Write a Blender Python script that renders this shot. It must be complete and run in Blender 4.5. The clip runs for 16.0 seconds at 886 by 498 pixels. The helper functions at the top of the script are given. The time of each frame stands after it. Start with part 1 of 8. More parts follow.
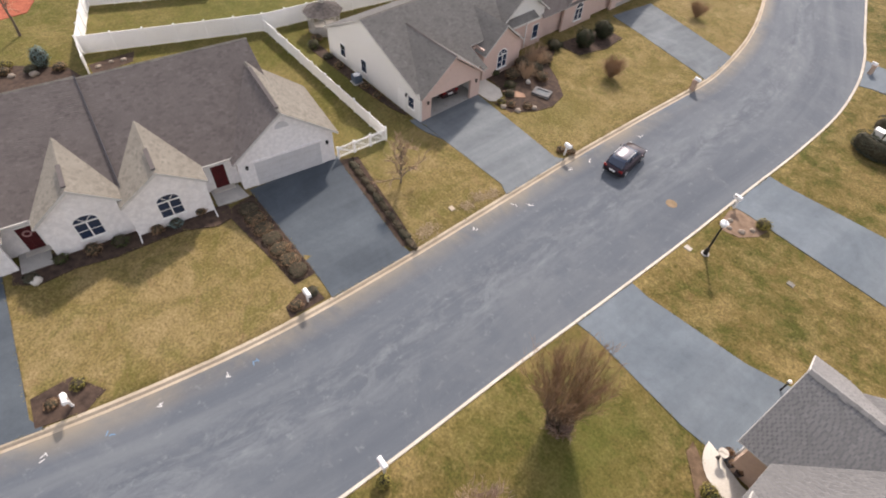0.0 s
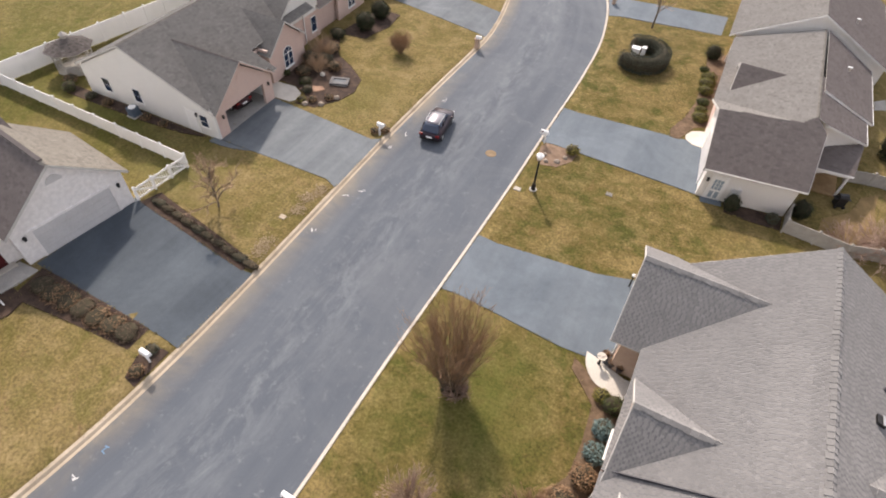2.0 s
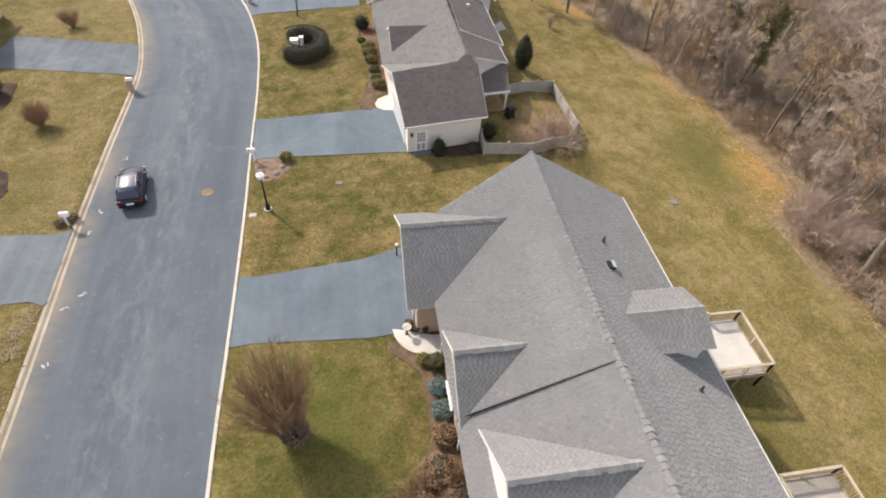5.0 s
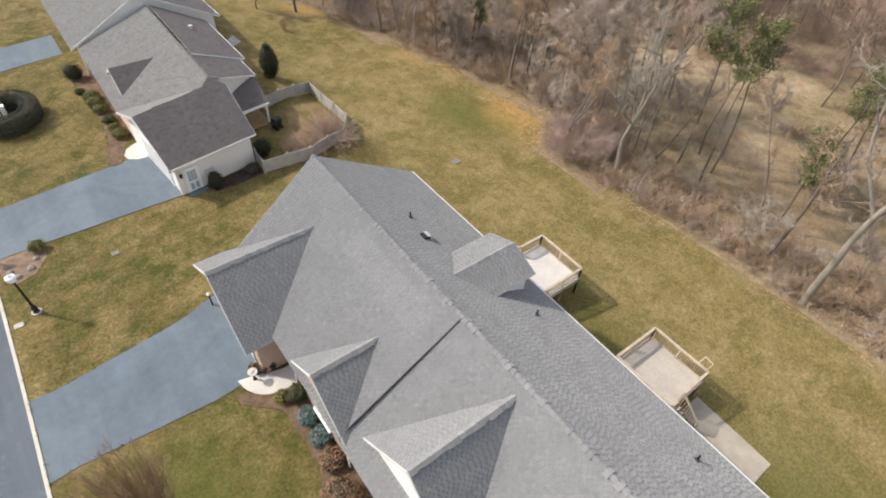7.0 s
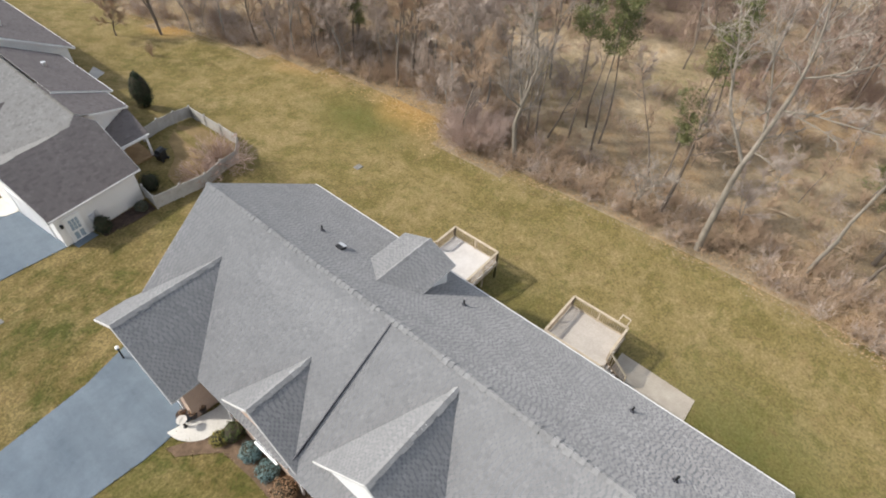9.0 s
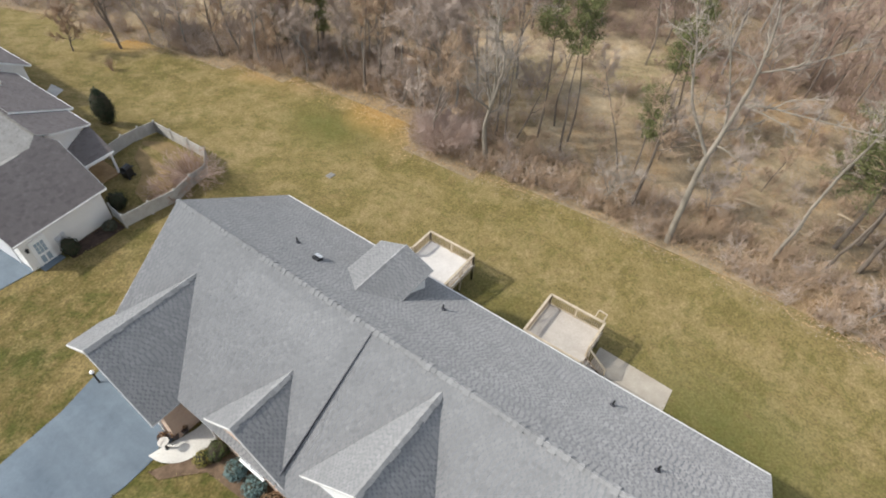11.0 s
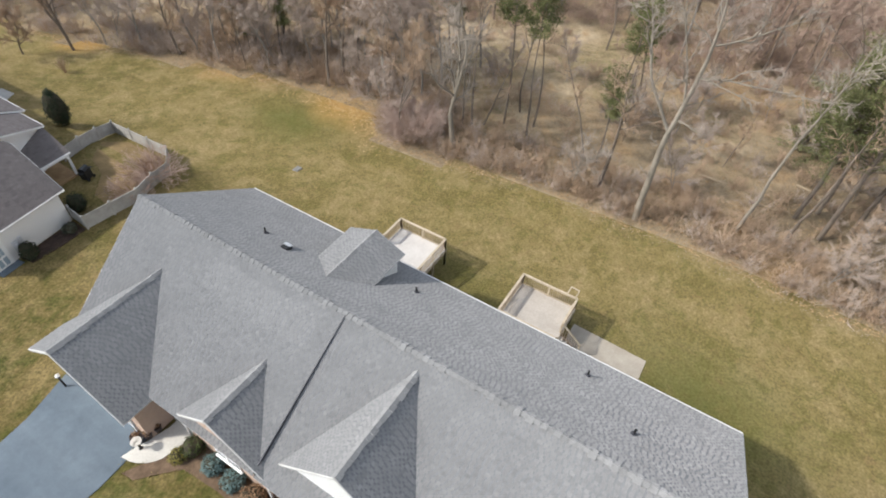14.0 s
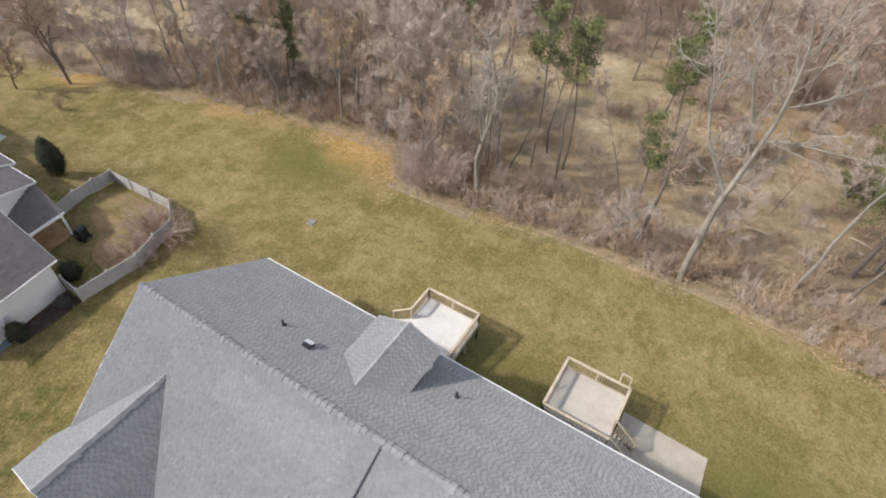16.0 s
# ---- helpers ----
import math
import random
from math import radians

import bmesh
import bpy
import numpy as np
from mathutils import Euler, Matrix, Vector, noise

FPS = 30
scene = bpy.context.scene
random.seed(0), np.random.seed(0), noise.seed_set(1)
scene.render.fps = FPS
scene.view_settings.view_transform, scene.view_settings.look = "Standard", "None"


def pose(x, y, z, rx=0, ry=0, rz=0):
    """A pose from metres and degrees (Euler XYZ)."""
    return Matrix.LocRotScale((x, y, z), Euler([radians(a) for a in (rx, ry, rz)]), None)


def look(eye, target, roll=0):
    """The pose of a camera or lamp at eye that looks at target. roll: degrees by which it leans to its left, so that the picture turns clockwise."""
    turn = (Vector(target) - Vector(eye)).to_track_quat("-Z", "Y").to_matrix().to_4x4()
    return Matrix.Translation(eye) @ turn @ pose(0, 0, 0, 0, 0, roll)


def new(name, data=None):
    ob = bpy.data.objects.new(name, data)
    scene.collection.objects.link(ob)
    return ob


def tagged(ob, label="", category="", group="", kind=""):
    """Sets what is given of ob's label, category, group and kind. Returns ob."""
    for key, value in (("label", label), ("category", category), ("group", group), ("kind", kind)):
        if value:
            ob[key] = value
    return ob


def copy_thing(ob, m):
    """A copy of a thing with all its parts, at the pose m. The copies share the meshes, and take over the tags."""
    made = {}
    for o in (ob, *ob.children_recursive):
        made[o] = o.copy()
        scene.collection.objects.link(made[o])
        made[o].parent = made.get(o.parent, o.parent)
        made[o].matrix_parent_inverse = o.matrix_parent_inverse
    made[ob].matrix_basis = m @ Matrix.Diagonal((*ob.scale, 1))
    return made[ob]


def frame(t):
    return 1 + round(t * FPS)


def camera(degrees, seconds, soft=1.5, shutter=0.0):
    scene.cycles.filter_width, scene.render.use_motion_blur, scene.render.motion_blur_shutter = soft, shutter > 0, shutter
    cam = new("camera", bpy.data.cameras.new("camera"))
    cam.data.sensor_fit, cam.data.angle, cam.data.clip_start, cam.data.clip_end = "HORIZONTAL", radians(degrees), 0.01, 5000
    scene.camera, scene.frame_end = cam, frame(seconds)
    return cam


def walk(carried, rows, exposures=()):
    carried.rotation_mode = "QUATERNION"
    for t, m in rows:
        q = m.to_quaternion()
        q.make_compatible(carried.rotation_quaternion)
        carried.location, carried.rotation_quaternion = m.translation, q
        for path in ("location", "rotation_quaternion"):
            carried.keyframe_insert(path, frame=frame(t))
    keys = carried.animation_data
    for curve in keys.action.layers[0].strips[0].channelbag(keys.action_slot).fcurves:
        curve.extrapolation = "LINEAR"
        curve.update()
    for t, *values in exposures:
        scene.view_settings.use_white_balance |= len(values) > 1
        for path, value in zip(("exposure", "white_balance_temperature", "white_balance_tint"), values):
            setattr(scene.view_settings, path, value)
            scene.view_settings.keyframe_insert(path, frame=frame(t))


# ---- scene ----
cam = camera(77.9, 16.0, soft=1.9)
PATH = [
    (0, (-1.579, 0.421, 28.943), (-15.992, 13.288, 5.993), 4.08),
    (0.5, (-1.264, 0.460, 28.611), (-14.553, 14.822, 5.871), 3.83),
    (1, (-1.107, 0.466, 27.975), (-12.863, 16.376, 5.421), 3.73),
    (1.5, (-1.045, 0.547, 27.726), (-11.102, 17.581, 5.171), 3.88),
    (2, (-1.099, 0.507, 27.341), (-9.561, 18.597, 4.955), 3.97),
    (2.5, (-1.286, 0.478, 27.337), (-7.829, 19.306, 4.916), 4.19),
    (3, (-1.436, 0.531, 27.473), (-6.033, 20.025, 5.138), 4.42),
    (3.5, (-1.636, 0.593, 27.791), (-4.129, 20.523, 5.507), 4.69),
    (4, (-1.837, 0.697, 28.128), (-2.070, 20.854, 5.910), 4.84),
    (6.5, (-1.957, 0.777, 28.162), (9.227, 18.155, 6.416), 4.39),
    (7, (-1.967, 0.818, 28.113), (11.402, 16.762, 6.502), 4.22),
    (7.5, (-2.014, 0.911, 28.093), (13.335, 15.105, 6.577), 4.02),
    (8, (-2.038, 0.951, 27.972), (14.188, 14.203, 6.499), 3.84),
    (8.5, (-2.053, 0.938, 28.069), (14.391, 13.913, 6.593), 3.73),
    (9, (-2.078, 0.931, 28.245), (14.617, 13.675, 6.824), 3.64),
    (11.5, (-2.106, 1.010, 28.575), (15.659, 12.488, 7.300), 3.42),
    (12, (-2.199, 0.907, 28.475), (15.794, 12.128, 7.254), 3.51),
    (12.5, (-2.371, 0.480, 28.297), (15.756, 11.326, 6.995), 3.57),
    (13, (-2.633, 0.002, 28.005), (15.570, 10.521, 6.604), 3.59),
    (13.5, (-2.768, -0.029, 27.875), (15.463, 10.462, 6.484), 3.40),
    (14, (-2.475, 0.430, 27.919), (15.795, 10.981, 6.590), 3.19),
    (14.5, (-1.920, 1.292, 28.105), (16.372, 11.854, 6.801), 3.18),
    (15, (-1.055, 2.427, 28.268), (17.246, 13.014, 6.984), 3.13),
    (15.5, (0.083, 3.810, 28.365), (18.399, 14.447, 7.119), 3.02),
    (16, (1.368, 5.382, 28.437), (19.724, 15.997, 7.216), 3.20),
]
TONE = [(0, 1.08, 6800, 17), (2, 1.09, 6860, 17), (3.5, 1.06, 6780, 15), (5, 1.03, 6550, 12), (7, 1.01, 6320, 10), (9, 1.0, 6150, 9), (12, 0.99, 6030, 7), (16, 1.01, 6000, 9)]
walk(cam, [(t, look(eye, target, roll)) for t, eye, target, roll in PATH], TONE)

# ---- light ----
SUN = Vector((-0.483, 0.581, 0.656))
world = bpy.data.worlds.new("sky")
scene.world = world
world.use_nodes = True
wn = world.node_tree.nodes
sky = wn.new("ShaderNodeTexSky")
sky.sky_type = "NISHITA"
sky.sun_disc = False
sky.sun_elevation = math.asin(SUN.z)
sky.sun_rotation = math.atan2(SUN.x, SUN.y)
sky.air_density, sky.dust_density, sky.ozone_density = 1.0, 1.6, 1.0
wn["Background"].inputs["Strength"].default_value = 0.132
haze = wn.new("ShaderNodeHueSaturation")
haze.inputs["Saturation"].default_value = 0.34
world.node_tree.links.new(sky.outputs["Color"], haze.inputs["Color"])
world.node_tree.links.new(haze.outputs["Color"], wn["Background"].inputs["Color"])
sun = new("sun", bpy.data.lights.new("sun", "SUN"))
sun.data.energy, sun.data.angle, sun.data.color = 2.3, radians(3.2), (1.0, 0.91, 0.80)
sun.rotation_mode = "QUATERNION"
sun.rotation_quaternion = SUN.to_track_quat("Z", "Y")


# ---- materials ----
class Mat:
    """A small builder of node materials."""

    def __init__(self, name, rough=0.85, metal=0.0, spec=0.3):
        self.m = bpy.data.materials.new(name)
        self.m.use_nodes = True
        self.t = self.m.node_tree
        self.n = self.t.nodes
        self.b = self.n["Principled BSDF"]
        self.b.inputs["Roughness"].default_value = rough
        self.b.inputs["Metallic"].default_value = metal
        self.b.inputs["Specular IOR Level"].default_value = spec
        self.co = self.n.new("ShaderNodeTexCoord").outputs["Object"]

    def link(self, a, b):
        self.t.links.new(a, b)

    def world_co(self):
        self.co = self.n.new("ShaderNodeNewGeometry").outputs["Position"]
        return self

    def scaled(self, sx, sy, sz, rz=0.0):
        node = self.n.new("ShaderNodeMapping")
        node.inputs["Scale"].default_value = (sx, sy, sz)
        node.inputs["Rotation"].default_value = (0, 0, radians(rz))
        self.link(self.co, node.inputs["Vector"])
        return node.outputs["Vector"]

    def noise(self, scale, detail=3.0, rough=0.6, co=None, distort=0.0):
        node = self.n.new("ShaderNodeTexNoise")
        node.inputs["Scale"].default_value = scale
        node.inputs["Detail"].default_value = detail
        node.inputs["Roughness"].default_value = rough
        node.inputs["Distortion"].default_value = distort
        self.link(co or self.co, node.inputs["Vector"])
        return node.outputs["Fac"]

    def wave(self, scale, axis="X", distort=0.0, co=None, detail=2.0):
        node = self.n.new("ShaderNodeTexWave")
        node.bands_direction = axis
        node.inputs["Scale"].default_value = scale
        node.inputs["Distortion"].default_value = distort
        node.inputs["Detail"].default_value = detail
        self.link(co or self.co, node.inputs["Vector"])
        return node.outputs["Fac"]

    def ramp(self, fac, stops):
        node = self.n.new("ShaderNodeValToRGB")
        e = node.color_ramp.elements
        while len(e) < len(stops):
            e.new(0.5)
        for k, (pos, col) in enumerate(stops):
            e[k].position = pos
            e[k].color = (*col, 1) if not isinstance(col, (int, float)) else (col, col, col, 1)
        self.link(fac, node.inputs["Fac"])
        return node.outputs["Color"]

    def mix(self, fac, a, b, mode="MIX"):
        node = self.n.new("ShaderNodeMix")
        node.data_type = "RGBA"
        node.blend_type = mode
        for value, slot in ((fac, 0), (a, 6), (b, 7)):
            if isinstance(value, (int, float)):
                node.inputs[slot].default_value = value
            elif isinstance(value, tuple):
                node.inputs[slot].default_value = (*value, 1)
            else:
                self.link(value, node.inputs[slot])
        return node.outputs[2]

    def island(self):
        return self.n.new("ShaderNodeNewGeometry").outputs["Random Per Island"]

    def each(self):
        return self.n.new("ShaderNodeObjectInfo").outputs["Random"]

    def color(self, c):
        if isinstance(c, tuple):
            self.b.inputs["Base Color"].default_value = (*c, 1)
        else:
            self.link(c, self.b.inputs["Base Color"])
        return self

    def bump(self, fac, strength=0.3, distance=0.02):
        node = self.n.new("ShaderNodeBump")
        node.inputs["Strength"].default_value = strength
        node.inputs["Distance"].default_value = distance
        self.link(fac, node.inputs["Height"])
        self.link(node.outputs["Normal"], self.b.inputs["Normal"])
        return self


def mottled(name, a, b, scale, rough=0.85, fine=None, bump=0.25, spec=0.3, metal=0.0):
    """Two tones, mixed by a coarse noise, with a fine grain over them."""
    m = Mat(name, rough, metal, spec)
    coarse = m.ramp(m.noise(scale, 4), [(0.3, a), (0.7, b)])
    grain = m.noise(fine or scale * 12, 3)
    m.color(m.mix(0.35, coarse, m.ramp(grain, [(0.25, 0.35), (0.75, 0.65)]), "OVERLAY"))
    if bump:
        m.bump(grain, bump, 0.01)
    return m.m


def grass_material(name, tones, dry, seed, other, x0, x1):
    """Late-winter turf: green, olive and straw patches of several sizes, tufts and a fine blade grain."""
    m = Mat(name, 0.95, 0, 0.1).world_co()
    shifted = m.n.new("ShaderNodeVectorMath")
    shifted.inputs[1].default_value = (seed, seed * 0.7, 0)
    m.link(m.co, shifted.inputs[0])
    m.co = shifted.outputs[0]
    big = m.noise(0.10, 5, 0.7, distort=0.5)
    mid = m.noise(0.42, 5, 0.7, distort=0.4)
    tuft = m.noise(1.5, 5, 0.72)
    fine = m.noise(6.0, 4, 0.75)
    blade = m.noise(30.0, 2, 0.8)
    place = m.n.new("ShaderNodeSeparateXYZ")
    m.link(m.n.new("ShaderNodeNewGeometry").outputs["Position"], place.inputs[0])
    zone = m.n.new("ShaderNodeMapRange")
    zone.inputs["From Min"].default_value, zone.inputs["From Max"].default_value = x0, x1
    m.link(place.outputs["X"], zone.inputs["Value"])
    tones = [m.mix(zone.outputs["Result"], a, b) for a, b in zip(tones, other)]
    col = m.mix(m.ramp(big, [(0.34, 0.0), (0.49, 1.0)]), tones[0], tones[1])
    col = m.mix(m.ramp(big, [(0.49, 0.0), (0.64, 1.0)]), col, tones[2])
    col = m.mix(m.ramp(mid, [(0.46, 0.0), (0.66, dry)]), col, tones[3])
    col = m.mix(m.ramp(mid, [(0.32, 0.5), (0.48, 0.0)]), col, tones[0])
    col = m.mix(m.ramp(tuft, [(0.52, 0.0), (0.70, 0.4)]), col, m.mix(1.0, tones[3], (1.15, 1.15, 1.15), "MULTIPLY"))
    col = m.mix(m.ramp(tuft, [(0.30, 0.4), (0.46, 0.0)]), col, m.mix(1.0, tones[0], (0.85, 0.85, 0.85), "MULTIPLY"))
    moss = m.noise(0.55, 7, 0.72, distort=0.9)
    col = m.mix(m.ramp(moss, [(0.49, 0.0), (0.64, 0.6)]), col, m.mix(1.0, tones[0], (0.95, 1.06, 0.88), "MULTIPLY"))
    bare = m.noise(0.8, 7, 0.75, m.scaled(1.0, 1.3, 1.0, 40.0), 0.8)
    col = m.mix(m.ramp(bare, [(0.56, 0.0), (0.68, 0.6)]), col, m.mix(1.0, tones[2], (0.98, 0.86, 0.98), "MULTIPLY"))
    col = m.mix(0.7, col, m.ramp(fine, [(0.28, 0.2), (0.72, 0.8)]), "OVERLAY")
    col = m.mix(0.22, col, m.ramp(blade, [(0.3, 0.25), (0.72, 0.74)]), "OVERLAY")
    rich = m.n.new("ShaderNodeAttribute")
    rich.attribute_name = "lush"
    col = m.mix(m.mix(1.0, m.ramp(rich.outputs["Fac"], [(0.05, 0.0), (0.9, 0.85)]), m.ramp(m.mix(0.5, mid, tuft), [(0.36, 0.25), (0.54, 1.0)]), "MULTIPLY"), col, m.mix(m.ramp(fine, [(0.3, 0.0), (0.7, 1.0)]), (0.062, 0.074, 0.016), (0.112, 0.118, 0.030)))
    verge = m.n.new("ShaderNodeAttribute")
    verge.attribute_name = "verge"
    dry_lie = m.n.new("ShaderNodeAttribute")
    dry_lie.attribute_name = "straw"
    near = m.mix(1.0, m.ramp(verge.outputs["Fac"], [(0.35, 0.0), (0.95, 1.0)]), m.mix(m.ramp(dry_lie.outputs["Fac"], [(0.7, 0.0), (1.0, 1.0)]), m.ramp(mid, [(0.36, 0.15), (0.6, 1.0)]), m.ramp(tuft, [(0.3, 0.5), (0.6, 1.0)])), "MULTIPLY")
    col = m.mix(m.mix(1.0, near, (0.8, 0.8, 0.8), "MULTIPLY"), col, m.mix(m.ramp(dry_lie.outputs["Fac"], [(0.6, 0.0), (0.95, 1.0)]), (0.30, 0.220, 0.140), (0.45, 0.262, 0.085)))
    m.color(col)
    m.bump(m.mix(0.5, fine, tuft), 0.8, 0.07)
    return m.m


def asphalt_material(name, dark, light, streak_angle, worn):
    m = Mat(name, 0.9, 0, 0.25).world_co()
    along = m.scaled(0.42, 0.028, 1.0, streak_angle)
    streak = m.noise(1.0, 5, 0.6, along)
    blot = m.noise(0.16, 5, 0.65, distort=0.8)
    fine = m.noise(2.2, 6, 0.8)
    stone = m.noise(40.0, 2, 0.7)
    col = m.ramp(streak, [(0.36, dark), (0.68, light)])
    col = m.mix(m.ramp(blot, [(0.45, 0.0), (0.75, worn)]), col, tuple(min(1.0, c * 1.45) for c in light))
    col = m.mix(0.30, col, m.ramp(fine, [(0.3, 0.32), (0.7, 0.66)]), "OVERLAY")
    col = m.mix(0.30, col, m.ramp(stone, [(0.3, 0.3), (0.72, 0.72)]), "OVERLAY")
    m.color(m.mix(1.0, col, (0.955, 1.0, 1.0), "MULTIPLY"))
    m.bump(stone, 0.35, 0.01)
    return m.m


def shingle_material(name, dark, light, tint):
    """Granulated asphalt shingle: each tab its own grey, with grain and faint weathering."""
    m = Mat(name, 0.95, 0, 0.15)
    col = m.ramp(m.island(), [(0.0, dark), (0.12, dark), (0.24, tint), (0.8, tint), (1.0, light)])
    col = m.mix(m.ramp(m.noise(0.3, 4), [(0.35, 0.0), (0.7, 0.3)]), col, tint)
    streak = m.noise(0.55, 5, 0.65, distort=0.6)
    col = m.mix(m.ramp(streak, [(0.42, 0.0), (0.70, 0.30)]), col, tuple(v * 0.72 for v in dark))
    grain = m.noise(22.0, 3, 0.75)
    m.color(m.mix(0.45, col, m.ramp(grain, [(0.3, 0.3), (0.7, 0.7)]), "OVERLAY"))
    m.b.inputs["Diffuse Roughness"].default_value = 1.0
    m.bump(grain, 0.4, 0.006)
    return m.m


def coursed_material(name, base, joint, course, unit, vary, rough=0.85):
    """Masonry or siding seen from afar: courses along z, with uneven tones."""
    m = Mat(name, rough, 0, 0.3)
    wob = m.noise(1.0 / unit, 2, 0.6)
    tone = m.noise(0.8, 4, 0.6)
    col = m.mix(m.ramp(wob, [(0.35, 0.0), (0.65, vary)]), base, tuple(c * 0.72 for c in base))
    col = m.mix(m.ramp(tone, [(0.3, 0.0), (0.75, 0.30)]), col, tuple(min(1, c * 1.12) for c in base))
    line = m.ramp(m.wave(1.0 / course / 2, "Z", 0.0), [(0.0, 1.0), (0.16, 0.0)])
    m.color(m.mix(m.mix(0.65, (0, 0, 0), line), col, joint))
    m.bump(m.wave(1.0 / course / 2, "Z", 0.0), 0.5, 0.02)
    return m.m


def leaf_material(name, a, b, c):
    m = Mat(name, 0.8, 0, 0.25)
    m.color(m.mix(0.4, m.ramp(m.island(), [(0.0, a), (0.5, b), (1.0, c)]), m.ramp(m.noise(2.0, 3), [(0.3, a), (0.7, c)])))
    return m.m


def bark_material(name, a, b):
    m = Mat(name, 0.9, 0, 0.15)
    co = m.scaled(6, 6, 1.2)
    f = m.noise(1.5, 5, 0.7, co)
    m.color(m.mix(0.5, m.ramp(f, [(0.3, a), (0.7, b)]), m.ramp(m.noise(0.6, 3), [(0.3, a), (0.7, b)])))
    m.bump(f, 0.6, 0.03)
    return m.m


M_LAWN_W = grass_material("lawn_west", ((0.079, 0.078, 0.019), (0.116, 0.100, 0.031), (0.153, 0.123, 0.045), (0.195, 0.153, 0.068)), 0.5, 3.0, ((0.102, 0.087, 0.027), (0.164, 0.126, 0.049), (0.201, 0.153, 0.070), (0.247, 0.188, 0.097)), -39.0, -33.0)
def road_material():
    """Worn asphalt whose pale tracks and cracks run with the street, dusty along the western kerb."""
    m = Mat("road_asphalt", 0.88, 0, 0.3)
    uv = m.n.new("ShaderNodeTexCoord").outputs["UV"]
    flat = m.co
    m.co = uv
    track = m.noise(1.0, 6, 0.62, m.scaled(0.5, 0.035, 1), 0.4)
    scuff = m.noise(1.0, 8, 0.8, m.scaled(0.9, 0.32, 1), 0.5)
    blot = m.noise(0.17, 6, 0.68, distort=0.9)
    speck = m.noise(1.3, 6, 0.85)
    stone = m.noise(45.0, 2, 0.7)
    col = m.ramp(track, [(0.34, (0.082, 0.092, 0.112)), (0.52, (0.098, 0.109, 0.130)), (0.70, (0.126, 0.136, 0.154))])
    across = m.n.new("ShaderNodeSeparateXYZ")
    m.link(uv, across.inputs[0])
    mid = m.n.new("ShaderNodeMapRange")
    mid.inputs["From Min"].default_value, mid.inputs["From Max"].default_value = 2.4, 8.6
    m.link(across.outputs["X"], mid.inputs["Value"])
    wear = m.mix(1.0, m.ramp(mid.outputs["Result"], [(0.0, 0.0), (0.42, 1.0), (0.58, 1.0), (1.0, 0.0)]), m.ramp(scuff, [(0.47, 0.0), (0.68, 0.55)]), "MULTIPLY")
    col = m.mix(wear, col, (0.225, 0.235, 0.25))
    col = m.mix(m.ramp(blot, [(0.46, 0.0), (0.74, 0.40)]), col, (0.165, 0.172, 0.186))
    col = m.mix(m.ramp(speck, [(0.57, 0.0), (0.68, 0.6)]), col, (0.215, 0.222, 0.235))
    dust = m.n.new("ShaderNodeMapRange")
    dust.inputs["From Min"].default_value, dust.inputs["From Max"].default_value = 0.1, 2.0
    m.link(across.outputs["X"], dust.inputs["Value"])
    dirt = m.mix(1.0, m.ramp(dust.outputs["Result"], [(0.0, 1.0), (0.4, 0.5), (1.0, 0.0)]), m.ramp(m.noise(0.12, 5, 0.7, distort=0.5), [(0.38, 0.0), (0.60, 0.6)]), "MULTIPLY")
    col = m.mix(dirt, col, (0.36, 0.275, 0.175))
    col = m.mix(0.3, col, m.ramp(stone, [(0.3, 0.3), (0.72, 0.72)]), "OVERLAY")
    m.color(m.mix(1.0, col, (0.955, 1.0, 1.0), "MULTIPLY"))
    m.bump(stone, 0.35, 0.01)
    return m.m


M_ROAD = road_material()
M_DRIVE_DARK = asphalt_material("sealed_drive", (0.054, 0.065, 0.080), (0.086, 0.100, 0.117), 88.0, 0.4)
M_DRIVE = asphalt_material("weathered_drive", (0.108, 0.127, 0.151), (0.150, 0.170, 0.194), 86.0, 0.4)
M_DRIVE_LIGHT = asphalt_material("old_drive", (0.098, 0.109, 0.124), (0.170, 0.182, 0.195), 86.0, 0.5)
M_CURB = mottled("curb_concrete", (0.33, 0.275, 0.205), (0.47, 0.40, 0.31), 0.5, 0.9, 9.0)
M_CURB_PALE = mottled("pale_curb_concrete", (0.36, 0.33, 0.285), (0.50, 0.465, 0.41), 0.5, 0.9, 9.0)
M_CONCRETE = mottled("pale_concrete", (0.48, 0.45, 0.40), (0.62, 0.59, 0.53), 0.8, 0.85, 12.0)
M_GREY_CONCRETE = mottled("grey_concrete", (0.34, 0.33, 0.31), (0.46, 0.44, 0.41), 0.9, 0.85, 12.0)
M_SHINGLE_GREY = shingle_material("grey_shingle", (0.228, 0.224, 0.220), (0.306, 0.298, 0.289), (0.265, 0.259, 0.253))
M_SHINGLE_CAP = shingle_material("ridge_cap_shingle", (0.238, 0.234, 0.228), (0.35, 0.343, 0.333), (0.29, 0.284, 0.276))
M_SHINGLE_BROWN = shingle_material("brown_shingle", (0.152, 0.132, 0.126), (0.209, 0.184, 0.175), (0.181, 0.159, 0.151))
M_SHINGLE_LIT_TAN = shingle_material("sunward_tan_grey_shingle", (0.250, 0.237, 0.219), (0.345, 0.328, 0.303), (0.300, 0.284, 0.262))
M_SHINGLE_SUNLIT = shingle_material("sunlit_tan_shingle", (0.270, 0.246, 0.208), (0.385, 0.352, 0.296), (0.335, 0.305, 0.255))
M_SHINGLE_STONE = shingle_material("stone_grey_shingle", (0.188, 0.180, 0.169), (0.262, 0.252, 0.237), (0.226, 0.216, 0.202))
